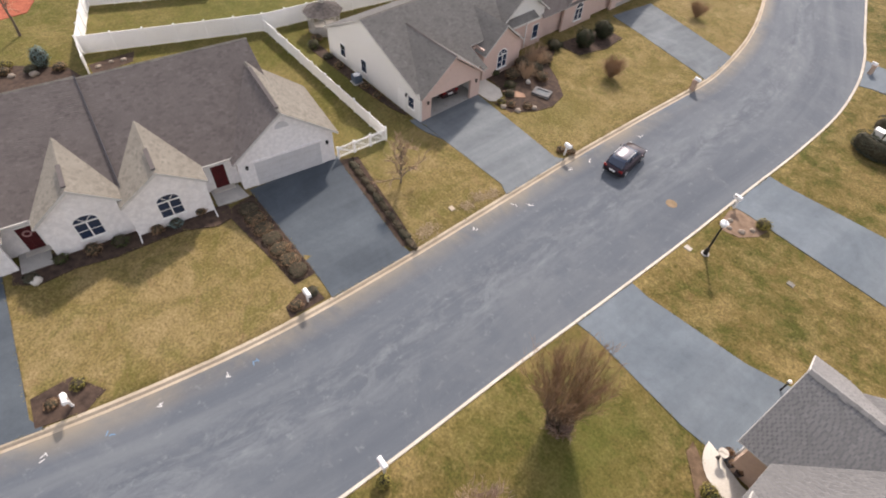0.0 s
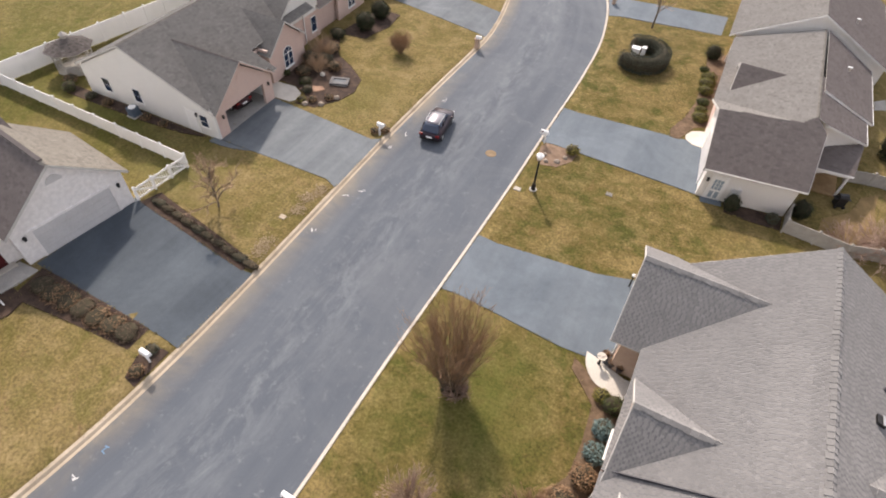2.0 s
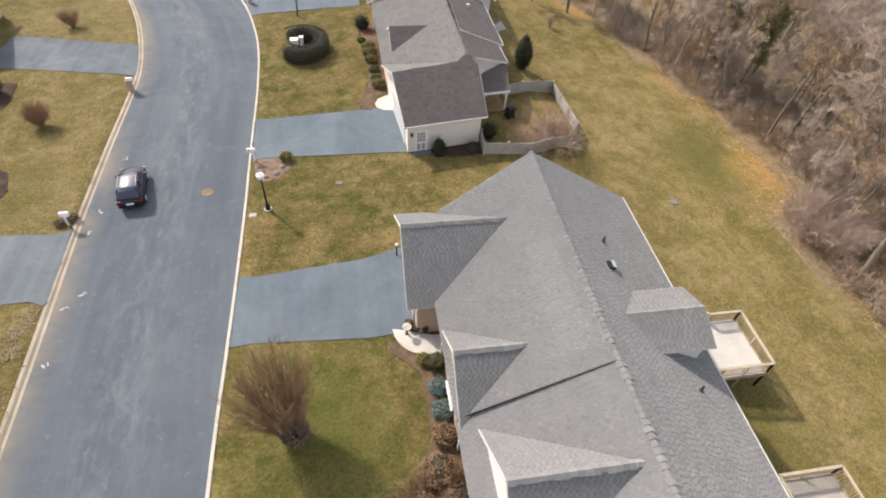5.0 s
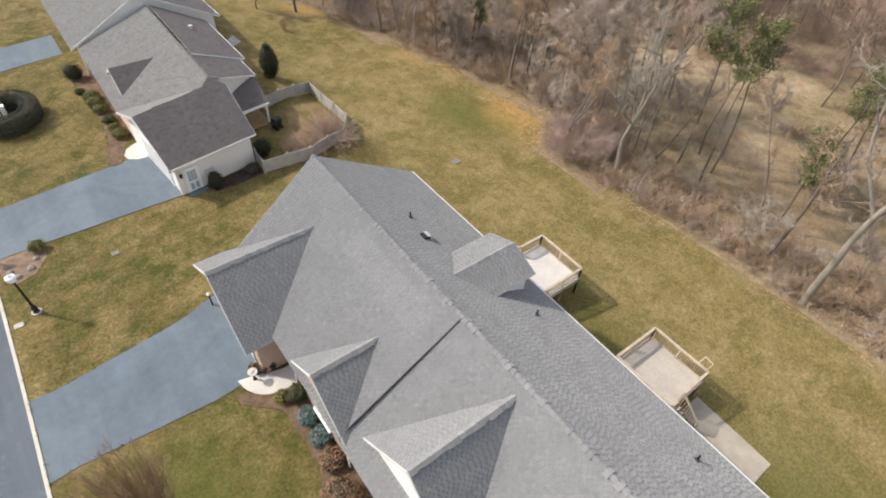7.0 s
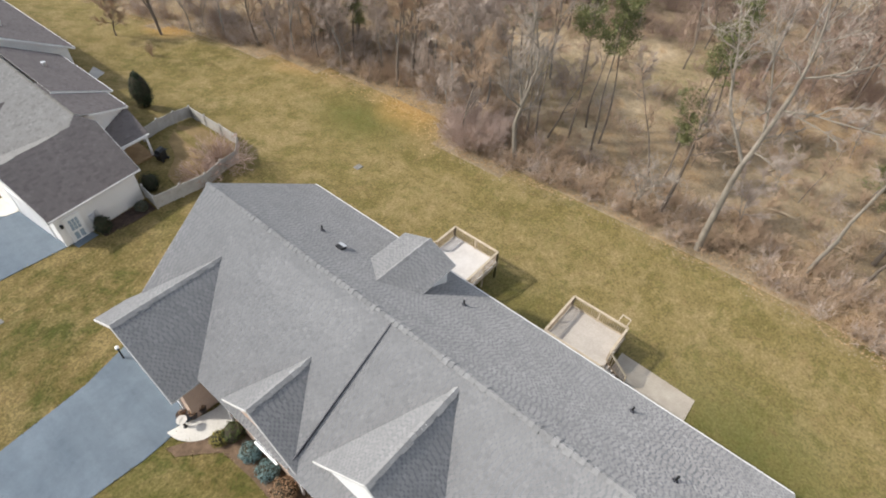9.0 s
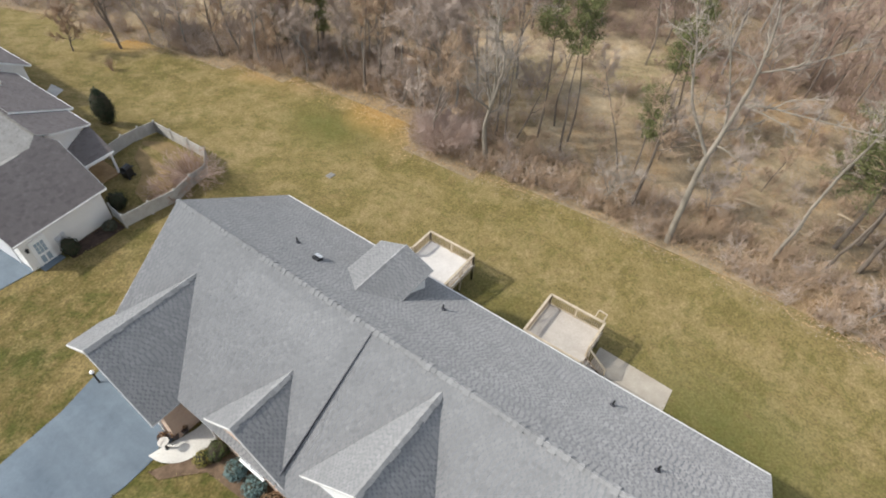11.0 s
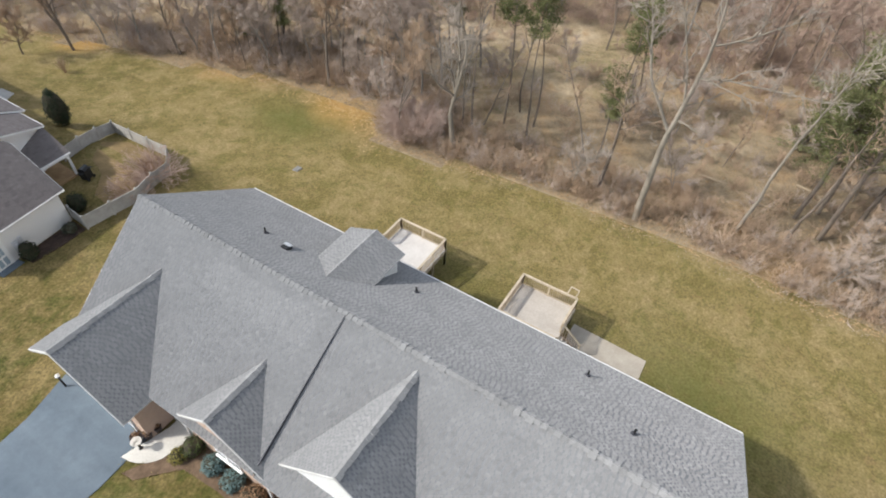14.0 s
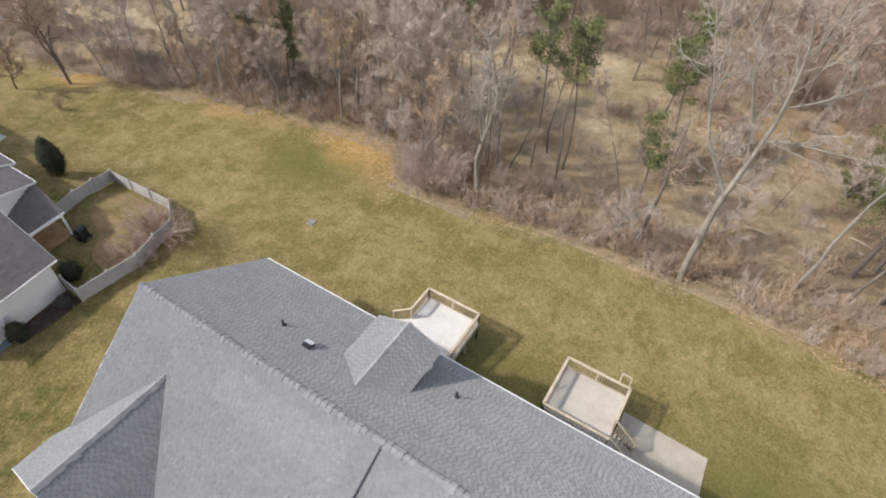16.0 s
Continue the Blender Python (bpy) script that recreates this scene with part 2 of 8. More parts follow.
M_FLASHING = mottled("dark_flashing", (0.035, 0.036, 0.045), (0.07, 0.07, 0.08), 2.0, 0.5, 20.0, 0.1)
M_WHITE = mottled("white_trim_paint", (0.74, 0.73, 0.70), (0.82, 0.81, 0.79), 1.0, 0.5, 15.0, 0.05)
M_VINYL = mottled("white_vinyl", (0.83, 0.83, 0.82), (0.89, 0.89, 0.88), 0.7, 0.4, 10.0, 0.05)
M_STONE_WHITE = coursed_material("pale_stone_veneer", (0.87, 0.84, 0.82), (0.74, 0.71, 0.68), 0.20, 0.30, 0.62)
M_BRICK_PINK = coursed_material("pink_brick", (0.64, 0.47, 0.40), (0.66, 0.57, 0.52), 0.075, 0.22, 0.4)
M_BRICK_TAN = coursed_material("tan_brick", (0.50, 0.36, 0.27), (0.52, 0.45, 0.38), 0.075, 0.22, 0.4)
M_SIDING = coursed_material("cream_siding", (0.75, 0.72, 0.68), (0.54, 0.52, 0.48), 0.13, 0.9, 0.10, 0.6)
M_SIDING_WHITE = coursed_material("white_siding", (0.74, 0.73, 0.70), (0.55, 0.54, 0.52), 0.13, 0.9, 0.10, 0.6)
M_GARAGE_DOOR = mottled("pale_garage_door", (0.52, 0.51, 0.505), (0.60, 0.59, 0.585), 0.8, 0.5, 10.0, 0.05)
M_DOOR_RED = mottled("dark_red_door", (0.060, 0.009, 0.011), (0.095, 0.014, 0.015), 2.0, 0.4, 20.0, 0.05)
M_GLASS = Mat("window_glass", 0.06, 0.0, 0.8).color((0.026, 0.040, 0.075)).m
M_BLACK = mottled("black_metal", (0.012, 0.012, 0.013), (0.03, 0.03, 0.03), 3.0, 0.45, 30.0, 0.05)
M_MULCH = mottled("dark_mulch", (0.030, 0.020, 0.016), (0.085, 0.056, 0.041), 2.5, 0.95, 22.0, 0.9)
M_MULCH_PALE = mottled("faded_mulch", (0.14, 0.095, 0.065), (0.25, 0.175, 0.125), 2.0, 0.95, 20.0, 0.8)


# ---- building blocks ----
class Shape:
    """Collects vertices and faces for one mesh."""

    def __init__(self):
        self.v, self.f = [], []

    def add(self, verts, faces):
        k = len(self.v)
        self.v += [tuple(p) for p in verts]
        self.f += [tuple(k + i for i in face) for face in faces]
        return self

    def box(self, x0, x1, y0, y1, z0, z1):
        v = [(x, y, z) for z in (z0, z1) for y in (y0, y1) for x in (x0, x1)]
        return self.add(v, [(0, 2, 3, 1), (4, 5, 7, 6), (0, 1, 5, 4), (2, 6, 7, 3), (0, 4, 6, 2), (1, 3, 7, 5)])

    def prism(self, ring, offset):
        """A ring of points, and the same ring moved by offset, closed."""
        n = len(ring)
        o = Vector(offset)
        v = [Vector(p) for p in ring] + [Vector(p) + o for p in ring]
        return self.add(v, [tuple(range(n))[::-1], tuple(range(n, 2 * n))] + [(i, (i + 1) % n, n + (i + 1) % n, n + i) for i in range(n)])

    def bar(self, a, b, w, h=None, up=(0, 0, 1)):
        """A square bar from a to b."""
        a, b = Vector(a), Vector(b)
        h = h or w
        d = (b - a).normalized()
        u = Vector(up)
        if abs(d.dot(u)) > 0.95:
            u = Vector((1, 0, 0))
        s = d.cross(u).normalized() * w / 2
        u = s.cross(d).normalized() * h / 2
        v = [p + i * s + j * u for p in (a, b) for i, j in ((-1, -1), (1, -1), (1, 1), (-1, 1))]
        return self.add(v, [(0, 1, 2, 3), (7, 6, 5, 4), (0, 4, 5, 1), (1, 5, 6, 2), (2, 6, 7, 3), (3, 7, 4, 0)])

    def tube(self, pts, radii, sides=8, cap=True):
        k = len(self.v)
        prev = Vector((0.31, 0.17, 0.93))
        n = len(pts)
        for i, (p, r) in enumerate(zip(pts, radii)):
            p = Vector(p)
            d = (Vector(pts[min(i + 1, n - 1)]) - Vector(pts[max(i - 1, 0)])).normalized()
            s = d.cross(prev)
            if s.length < 1e-3:
                s = d.cross(Vector((1, 0, 0)))
            s.normalize()
            u = s.cross(d)
            prev = u
            for j in range(sides):
                a = 2 * math.pi * j / sides
                self.v.append(tuple(p + r * (math.cos(a) * s + math.sin(a) * u)))
        for i in range(n - 1):
            for j in range(sides):
                a, b = k + i * sides + j, k + i * sides + (j + 1) % sides
                self.f.append((a, b, b + sides, a + sides))
        if cap:
            self.f.append(tuple(k + j for j in range(sides))[::-1])
            self.f.append(tuple(k + (n - 1) * sides + j for j in range(sides)))
        return self

    def lathe(self, x, y, profile, sides=16):
        """profile: (radius, z) from below upwards."""
        return self.tube([(x, y, z + 1e-5 * i) for i, (r, z) in enumerate(profile)], [r for r, z in profile], sides)

    def mesh(self, name, material, smooth=False, shift=(0, 0, 0)):
        me = bpy.data.meshes.new(name)
        sx, sy, sz = shift
        me.from_pydata([(x - sx, y - sy, z - sz) for x, y, z in self.v], [], self.f)
        for m in material if isinstance(material, (list, tuple)) else [material]:
            me.materials.append(m)
        if smooth:
            me.polygons.foreach_set("use_smooth", [True] * len(me.polygons))
        me.update()
        return me


def site(x, y):
    """From the street's own survey, which runs long with distance, to the common plan of street, houses and woods."""
    cx, cy = min(13.0, max(-76.0, x)), min(80.0, max(-14.0, y))
    u, v = (cx + 30) / 40, (cy - 30) / 40
    dx = 1.054 - 2.581 * u + 2.151 * v + 2.051 * u * u - 1.574 * u * v + 0.272 * v * v + 0.075 * u ** 3 - 0.525 * u * u * v - 1.015 * u * v * v + 0.041 * v ** 3
    dy = -1.117 + 1.034 * u - 2.984 * v - 0.271 * u * u + 1.547 * u * v - 2.756 * v * v - 0.375 * u ** 3 + 0.354 * u * u * v + 0.255 * u * v * v - 0.020 * v ** 3
    k = min(1.0, max(0.0, (16.0 - x) / 3.0))
    if y < 34:
        k *= max(min(1.0, max(0.0, (1.0 - x) / 3.0)), min(1.0, max(0.0, (y - 29.0) / 5.0)))
    return x + k * dx, y + k * dy


def settle(x, y, z, rz=0.0, centre=None, size=1.0):
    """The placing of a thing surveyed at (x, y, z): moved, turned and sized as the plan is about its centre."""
    cx, cy = centre or (x, y)
    (ax, ay), (bx, by) = site(cx - 2, cy), site(cx + 2, cy)
    (px, py), (qx, qy) = site(cx, cy - 2), site(cx, cy + 2)
    sx, sy = (bx - ax) / 4, (qy - py) / 4
    if abs(rz) > 15:
        sx = sy = math.sqrt(sx * sy)
    turn = ((by - ay) / 4 - (qx - px) / 4) / 2
    mx, my = site(cx, cy)
    ox, oy = (x - cx) * sx, (y - cy) * sy
    at = (mx + ox - turn * oy, my + oy + turn * ox, z)
    return pose(*at, 0, 0, rz + math.degrees(turn)) @ Matrix.Diagonal((sx * size, sy * size, math.sqrt(sx * sy) * size, 1))


def settled(shape):
    shape.v = [(*site(x, y), z) for x, y, z in shape.v]
    return shape


BASE = {}


def thing(name, x, y, z, label, category, rz=0.0, group="", kind="", centre=None):
    """An Empty at a thing's base; its parts are authored in unturned world coordinates."""
    ob = new(name)
    ob.matrix_basis = settle(x, y, z, rz, centre)
    BASE[ob] = (x, y, z)
    return tagged(ob, label, category, group, kind)


def part(name, shape, material, parent, label="", smooth=False, kind=""):
    shift = BASE[parent]
    ob = new(name, shape.mesh(name, material, smooth, shift))
    ob.parent = parent
    BASE[ob] = shift
    return tagged(ob, label, kind=kind)


def single(name, shape, material, label, category="", at=(0, 0, 0), smooth=False, group="", kind="", rz=0.0):
    """A thing that is one mesh."""
    ob = new(name, shape.mesh(name, material, smooth, at))
    ob.matrix_basis = settle(*at, rz)
    return tagged(ob, label, category, group, kind)


# ---- the lie of the land ----
CURB_W = ((-60, -40.0), (-30, -27.0), (-15, -22.9), (-8.7, -21.55), (-5, -20.9), (-1, -20.4), (2.7, -20.1), (6.2, -20.05), (9.3, -20.15), (15.5, -20.5), (25, -21.25), (32, -21.8), (41, -22.3), (50, -22.65), (55, -23.0), (61, -24.3), (66.5, -25.8), (73, -28.2), (80.5, -31.6), (93, -38.5), (130, -60.0))
CURB_E = ((-60, -26.0), (-30, -13.0), (-15, -10.2), (-5, -9.4), (4, -9.5), (8, -9.65), (14, -9.95), (20, -10.05), (26, -10.2), (32.5, -10.4), (41, -10.8), (49, -11.05), (57, -11.6), (61, -12.1), (65, -12.9), (70, -14.1), (77, -16.6), (93, -24.3), (130, -46.0))
_YS = np.arange(-60.0, 130.01, 0.5)


def _smooth(points):
    xs = np.interp(_YS, [p[0] for p in points], [p[1] for p in points])
    k = np.hanning(19)
    k /= k.sum()
    return np.convolve(np.pad(xs, 9, mode="edge"), k, "valid")


_XW, _XE = _smooth(CURB_W), _smooth(CURB_E)


def west_curb(y):
    return float(np.interp(y, _YS, _XW))


def east_curb(y):
    return float(np.interp(y, _YS, _XE))


def land(x, y):
    """Height of the lawns: level with the kerb tops, a little higher at the houses, falling behind the eastern row."""
    w, e = west_curb(y), east_curb(y)
    if x < (w + e) / 2:
        return 0.10 + 0.16 * min(1.0, max(0.0, (w - x) / 11.0))
    z = 0.10 + 0.12 * min(1.0, max(0.0, (x - e) / 11.0))
    return z + float(np.interp(x, (12.0, 15.0, 18.0, 21.0, 26.0, 32.0, 45.0, 90.0), (0.0, -0.25, -1.15, -1.65, -2.1, -2.45, -2.7, -3.2)))


def straw(y):
    """How thickly dry straw lies along the wood's edge."""
    return 0.55 + 0.55 * math.exp(-((y - 34.5) / 4.5) ** 2) + 0.5 * math.exp(-((y - 67.0) / 3.0) ** 2) + 0.3 * math.exp(-((y - 49.0) / 7.0) ** 2)


LUSH = ((29.6, 37.0, 3.0, 4.5, 0.9), (20.5, -4.5, 4.5, 6.5, 0.8), (19.5, 11.5, 3.5, 6.0, 0.55), (-4.2, 15.6, 2.6, 3.4, 0.8), (-2.5, 12.0, 2.5, 2.5, 0.6), (-8.0, 11.0, 2.0, 3.0, 0.5), (-44.0, 22.0, 9.0, 1.4, 0.9), (-61.0, 20.0, 5.0, 9.0, 0.7), (-33.0, 19.5, 3.0, 2.5, 0.8), (-27.0, 36.0, 3.5, 4.0, 0.4))


def lush(x, y):
    """Where the turf has stayed green."""
    return min(1.0, sum(k * math.exp(-((x - cx) / rx) ** 2 - ((y - cy) / ry) ** 2) for cx, cy, rx, ry, k in LUSH))


GLADES = ((47.0, 22.0, 6.0, 5.0, 0.6), (45.5, 33.0, 5.0, 4.0, 0.4), (59.0, 31.0, 11.0, 14.0, 1.0), (62.0, 19.5, 10.0, 7.0, 1.0), (53.5, 40.0, 5.0, 5.0, 0.6), (55.5, 1.0, 8.0, 6.5, 0.5), (48.0, -1.5, 4.5, 4.0, 0.35), (46.0, 12.5, 5.0, 3.5, 0.25))


def meadow(x, y):
    """How open the land beyond the wood's edge is: glades among the trees, and fields past the far end."""
    v = sum(k * math.exp(-((x - cx) / rx) ** 2 - ((y - cy) / ry) ** 2) for cx, cy, rx, ry, k in GLADES)
    far = min(1.0, max(0.0, (y - 62.0 - 0.25 * abs(x - 40.0)) / 7.0)) * min(1.0, max(0.0, (x - wood_edge(y) - 3.0) / 6.0))
    verge = 0.5 * math.exp(-((x - wood_edge(y)) / 1.1) ** 2)
    return min(1.0, max(v, far, verge) * (1 + 0.5 * noise.noise((x * 0.13, y * 0.13, 7.0))))


def build_ground():
    ys = [-900, -400, -200, -100] + list(np.arange(-60.0, 130.1, 1.0)) + [170, 300, 900]
    off_w = [-900, -400, -200, -130, -100, -80, -65, -52, -44, -38, -33, -28, -24, -20, -17, -14, -12, -10, -8, -6, -4, -2, -1, -0.15]
    off_e = [0.15, 1, 2, 4, 6, 8, 10, 12, 14, 16, 18, 20, 21, 22, 23, 24, 25, 26, 27, 28, 29, 30, 31, 32, 34, 36, 38, 40, 42, 44, 46, 49, 52, 56, 60, 66, 74, 84, 100, 130, 200, 400, 900]
    s = Shape()
    for y in ys:
        w, e = west_curb(y), east_curb(y)
        row = [(w + o, land(w + o, y)) for o in off_w] + [(w + 0.02, -0.10), (e - 0.02, -0.10)] + [(e + o, land(e + o, y)) for o in off_e]
        n = len(row)
        for x, z in row:
            if abs(x) < 120:
                z += 0.05 * noise.noise((x * 0.15, y * 0.15, 3.0)) * min(1.0, min(abs(x - w), abs(x - e)) / 4.0) if not w < x < e else 0.0
            s.v.append((x, y, z))
    m = len(ys)
    s.f = [(i * n + j, i * n + j + 1, (i + 1) * n + j + 1, (i + 1) * n + j) for i in range(m - 1) for j in range(n - 1)]
    plan = list(s.v)
    me = settled(s).mesh("ground", [M_LAWN_W, M_LAWN_E, M_WOODS], True)
    near = me.attributes.new("verge", "FLOAT", "POINT")
    near.data.foreach_set("value", [max(0.0, 1.0 - max(0.0, wood_edge(y) - x) / (4.8 + 4.5 * math.exp(-((y - 34.0) / 5.0) ** 2))) * straw(y) if x > 0 else 0.0 for x, y, z in plan])
    lie = me.attributes.new("straw", "FLOAT", "POINT")
    lie.data.foreach_set("value", [straw(y) for x, y, z in plan])
    rich = me.attributes.new("lush", "FLOAT", "POINT")
    rich.data.foreach_set("value", [lush(x, y) for x, y, z in plan])
    open_land = me.attributes.new("meadow", "FLOAT", "POINT")
    open_land.data.foreach_set("value", [meadow(x, y) for x, y, z in plan])
    for p in me.polygons:
        x, y, _ = sum((Vector(plan[k]) for k in p.vertices), Vector()) / 4
        if x > wood_edge(y):
            p.material_index = 2
        elif x > (west_curb(y) + east_curb(y)) / 2:
            p.material_index = 1
    ob = new("ground", me)
    return tagged(ob, "late-winter lawns and leaf-strewn woodland floor, green and straw", "ground", kind="structure")


EDGE = ((-60, 33.0), (-10, 33.6), (1, 34.7), (4.3, 34.4), (9.7, 35.0), (16.2, 33.9), (23.7, 32.6), (28, 32.2), (29.9, 34.0), (32.6, 36.9), (35.8, 36.6), (39.6, 36.2), (43.9, 34.6), (50, 32.8), (56.4, 31.0), (60, 30.2), (64.2, 28.3), (70, 26.8), (78, 26.0), (90, 22.0), (140, 10.0))


def wood_edge(y):
    return float(np.interp(y, [p[0] for p in EDGE], [p[1] for p in EDGE])) + 0.8 * noise.noise((y * 0.35, 5.0, 0.0))


M_LAWN_E = grass_material("lawn_east", ((0.054, 0.060, 0.014), (0.115, 0.089, 0.030), (0.156, 0.116, 0.046), (0.232, 0.172, 0.078)), 0.7, 11.0, ((0.119, 0.098, 0.032), (0.180, 0.140, 0.052), (0.220, 0.168, 0.071), (0.268, 0.202, 0.098)), 2.0, 20.0)
m = Mat("woodland_floor", 0.95, 0, 0.1).world_co()
patch = m.noise(0.085, 6, 0.68, distort=0.6)
c = m.ramp(patch, [(0.30, (0.195, 0.152, 0.095)), (0.44, (0.262, 0.200, 0.126)), (0.56, (0.315, 0.240, 0.152)), (0.66, (0.360, 0.240, 0.128)), (0.76, (0.205, 0.178, 0.082))])
glade = m.n.new("ShaderNodeAttribute")
glade.attribute_name = "meadow"
pale = m.ramp(m.noise(0.16, 6, 0.7, distort=0.5), [(0.32, (0.245, 0.205, 0.105)), (0.44, (0.335, 0.258, 0.152)), (0.58, (0.43, 0.340, 0.225)), (0.70, (0.41, 0.278, 0.148))])
ragged = m.mix(0.30, glade.outputs["Fac"], m.noise(0.7, 5, 0.75))
c = m.mix(m.ramp(ragged, [(0.26, 0.0), (0.62, 1.0)]), c, pale)
c = m.mix(0.7, c, m.ramp(m.noise(0.9, 6, 0.8), [(0.3, 0.25), (0.7, 0.74)]), "OVERLAY")
c = m.mix(0.6, c, m.ramp(m.noise(7.0, 5, 0.85), [(0.3, 0.2), (0.72, 0.78)]), "OVERLAY")
m.color(c).bump(m.noise(7.0, 5, 0.85), 1.0, 0.14)
M_WOODS = m.m
ground = build_ground()


def strip(name, material, left, right, ys, z, label, thick=0.3):
    """A paved band between two lines over y."""
    s = Shape()
    for y in ys:
        a, b = left(y), right(y)
        for k in range(7):
            u = k / 6
            s.v.append((a + (b - a) * u, y, z + 0.07 * (1 - (2 * u - 1) ** 2)))
    n = len(ys)
    s.f = [(i * 7 + j, i * 7 + j + 1, (i + 1) * 7 + j + 1, (i + 1) * 7 + j) for i in range(n - 1) for j in range(6)]
    me = settled(s).mesh(name, material, True)
    uv = me.uv_layers.new(name="along")
    for loop in me.loops:
        i, j = divmod(loop.vertex_index, 7)
        uv.data[loop.index].uv = ((right(ys[i]) - left(ys[i])) * j / 6, ys[i])
    return tagged(new(name, me), label, "road", kind="structure")


road = strip("road", M_ROAD, lambda y: west_curb(y) - 0.02, lambda y: east_curb(y) + 0.02, list(np.arange(-60, 130.1, 1.0)), 0.0, "worn grey asphalt residential street with pale tracks")


def curb(name, line, side, width, label, pan=0.12, mat=None):
    """A low concrete kerb with a sloped face, along one edge of the road. side: +1 where the road lies towards +x."""
    s = Shape()
    ys = list(np.arange(-60, 130.1, 0.5))
    prof = ((-width, -0.1), (-width, 0.125), (-0.06, 0.125), (-0.015, 0.105), (0.10, 0.012), (pan, 0.017), (pan, -0.1))
    for y in ys:
        x = line(y)
        s.v += [(x + side * px, y, pz + 0.004 * noise.noise((x, y * 1.7, 0))) for px, pz in prof]
    n, k = len(ys), len(prof)
    s.f = [(i * k + j, i * k + j + 1, (i + 1) * k + j + 1, (i + 1) * k + j) for i in range(n - 1) for j in range(k - 1)]
    return tagged(new(name, settled(s).mesh(name, mat or M_CURB)), label, "kerb", kind="structure")


curb("curb", west_curb, 1, 0.24, "tan concrete kerb beside the street", 0.27)
curb("curb", east_curb, -1, 0.11, "pale concrete kerb beside the street", 0.12, M_CURB_PALE)


EDGES = []


def slab(name, material, outline, label, category, lift=0.03, thick=0.14, step=0.8, kind="structure"):
    """Paving that follows the land: outline is a list of (x, y), cut into a grid."""
    if category in ("driveway", "walkway", "patio", "planting bed"):
        EDGES.extend(zip(outline, outline[1:] + outline[:1]))
    bm = bmesh.new()
    face = bm.faces.new([bm.verts.new((x, y, 0)) for x, y in outline])
    face.normal_update()
    if face.normal.z < 0:
        face.normal_flip()
    xs, ys = [p[0] for p in outline], [p[1] for p in outline]
    for axis, lo, hi in ((0, min(xs), max(xs)), (1, min(ys), max(ys))):
        at = lo + step
        while at < hi:
            co = (at, 0, 0) if axis == 0 else (0, at, 0)
            bmesh.ops.bisect_plane(bm, geom=bm.verts[:] + bm.edges[:] + bm.faces[:], plane_co=co, plane_no=(1, 0, 0) if axis == 0 else (0, 1, 0))
            at += step
    for v in bm.verts:
        v.co.z = land(v.co.x, v.co.y) + lift
        v.co.x, v.co.y = site(v.co.x, v.co.y)
    edges = [e for e in bm.edges if e.is_boundary]
    low = bmesh.ops.extrude_edge_only(bm, edges=edges)
    for v in low["geom"]:
        if isinstance(v, bmesh.types.BMVert):
            v.co.z -= thick
    me = bpy.data.meshes.new(name)
    bm.to_mesh(me)
    bm.free()
    me.materials.append(material)
    return tagged(new(name, me), label, category, kind=kind)


def drive(material, label, mouth, end, at_curb, mouth_y, end_y, flare=0.5):
    """A driveway from the kerb to a garage: mouth_y and end_y are (south, north)."""
    (s0, n0), (s1, n1) = mouth_y, end_y
    out = 0.15 if at_curb == "e" else -0.15
    line = east_curb if at_curb == "e" else west_curb
    pts = [(line(s0 - flare) + out, s0 - flare), (mouth, s0), (end, s1), (end, n1), (mouth, n0), (line(n0 + flare) + out, n0 + flare)]
    mid = [(line(y) + out, y) for y in np.linspace(n0 + flare, s0 - flare, 7)[1:-1]]
    return slab("driveway", material, pts + mid, label, "driveway")


drive(M_DRIVE, "blue-grey weathered asphalt driveway from the street to a garage", -8.6, 0.9, "e", (20.0, 25.3), (19.4, 26.4), 0.1)
drive(M_DRIVE, "blue-grey weathered asphalt driveway beside a mown lawn", -9.4, 2.2, "e", (38.4, 44.3), (37.9, 45.2), 0.15)
drive(M_DRIVE_DARK, "dark sealed asphalt driveway between two planted strips", -21.6, -32.6, "w", (8.8, 14.8), (8.9, 16.2), 0.1)
drive(M_DRIVE_LIGHT, "pale grey worn asphalt driveway to an open garage", -22.6, -33.3, "w", (24.9, 31.0), (24.5, 31.7))
drive(M_DRIVE_LIGHT, "pale grey worn asphalt driveway climbing from the bend", -24.5, -38.2, "w", (54.3, 61.0), (57.2, 64.6))
drive(M_DRIVE_DARK, "dark sealed asphalt driveway at the lawn's edge", -22.4, -35.5, "w", (-14.5, -7.5), (-15.0, -6.4))
drive(M_DRIVE, "blue-grey asphalt driveway beyond the clipped hedge", -12.2, -0.6, "e", (68.0, 74.0), (69.0, 75.0))


# ---- roofs and houses ----
M_UNDERLAY = mottled("roofing_felt", (0.085, 0.083, 0.081), (0.12, 0.118, 0.115), 2.0, 0.95, 20.0)
M_BASE_COURSE = mottled("base_course_shingle", (0.165, 0.166, 0.170), (0.208, 0.208, 0.210), 1.2, 0.95, 24.0)
M_FASCIA = mottled("greyed_trim_paint", (0.50, 0.485, 0.455), (0.62, 0.605, 0.575), 1.0, 0.6, 15.0, 0.05)

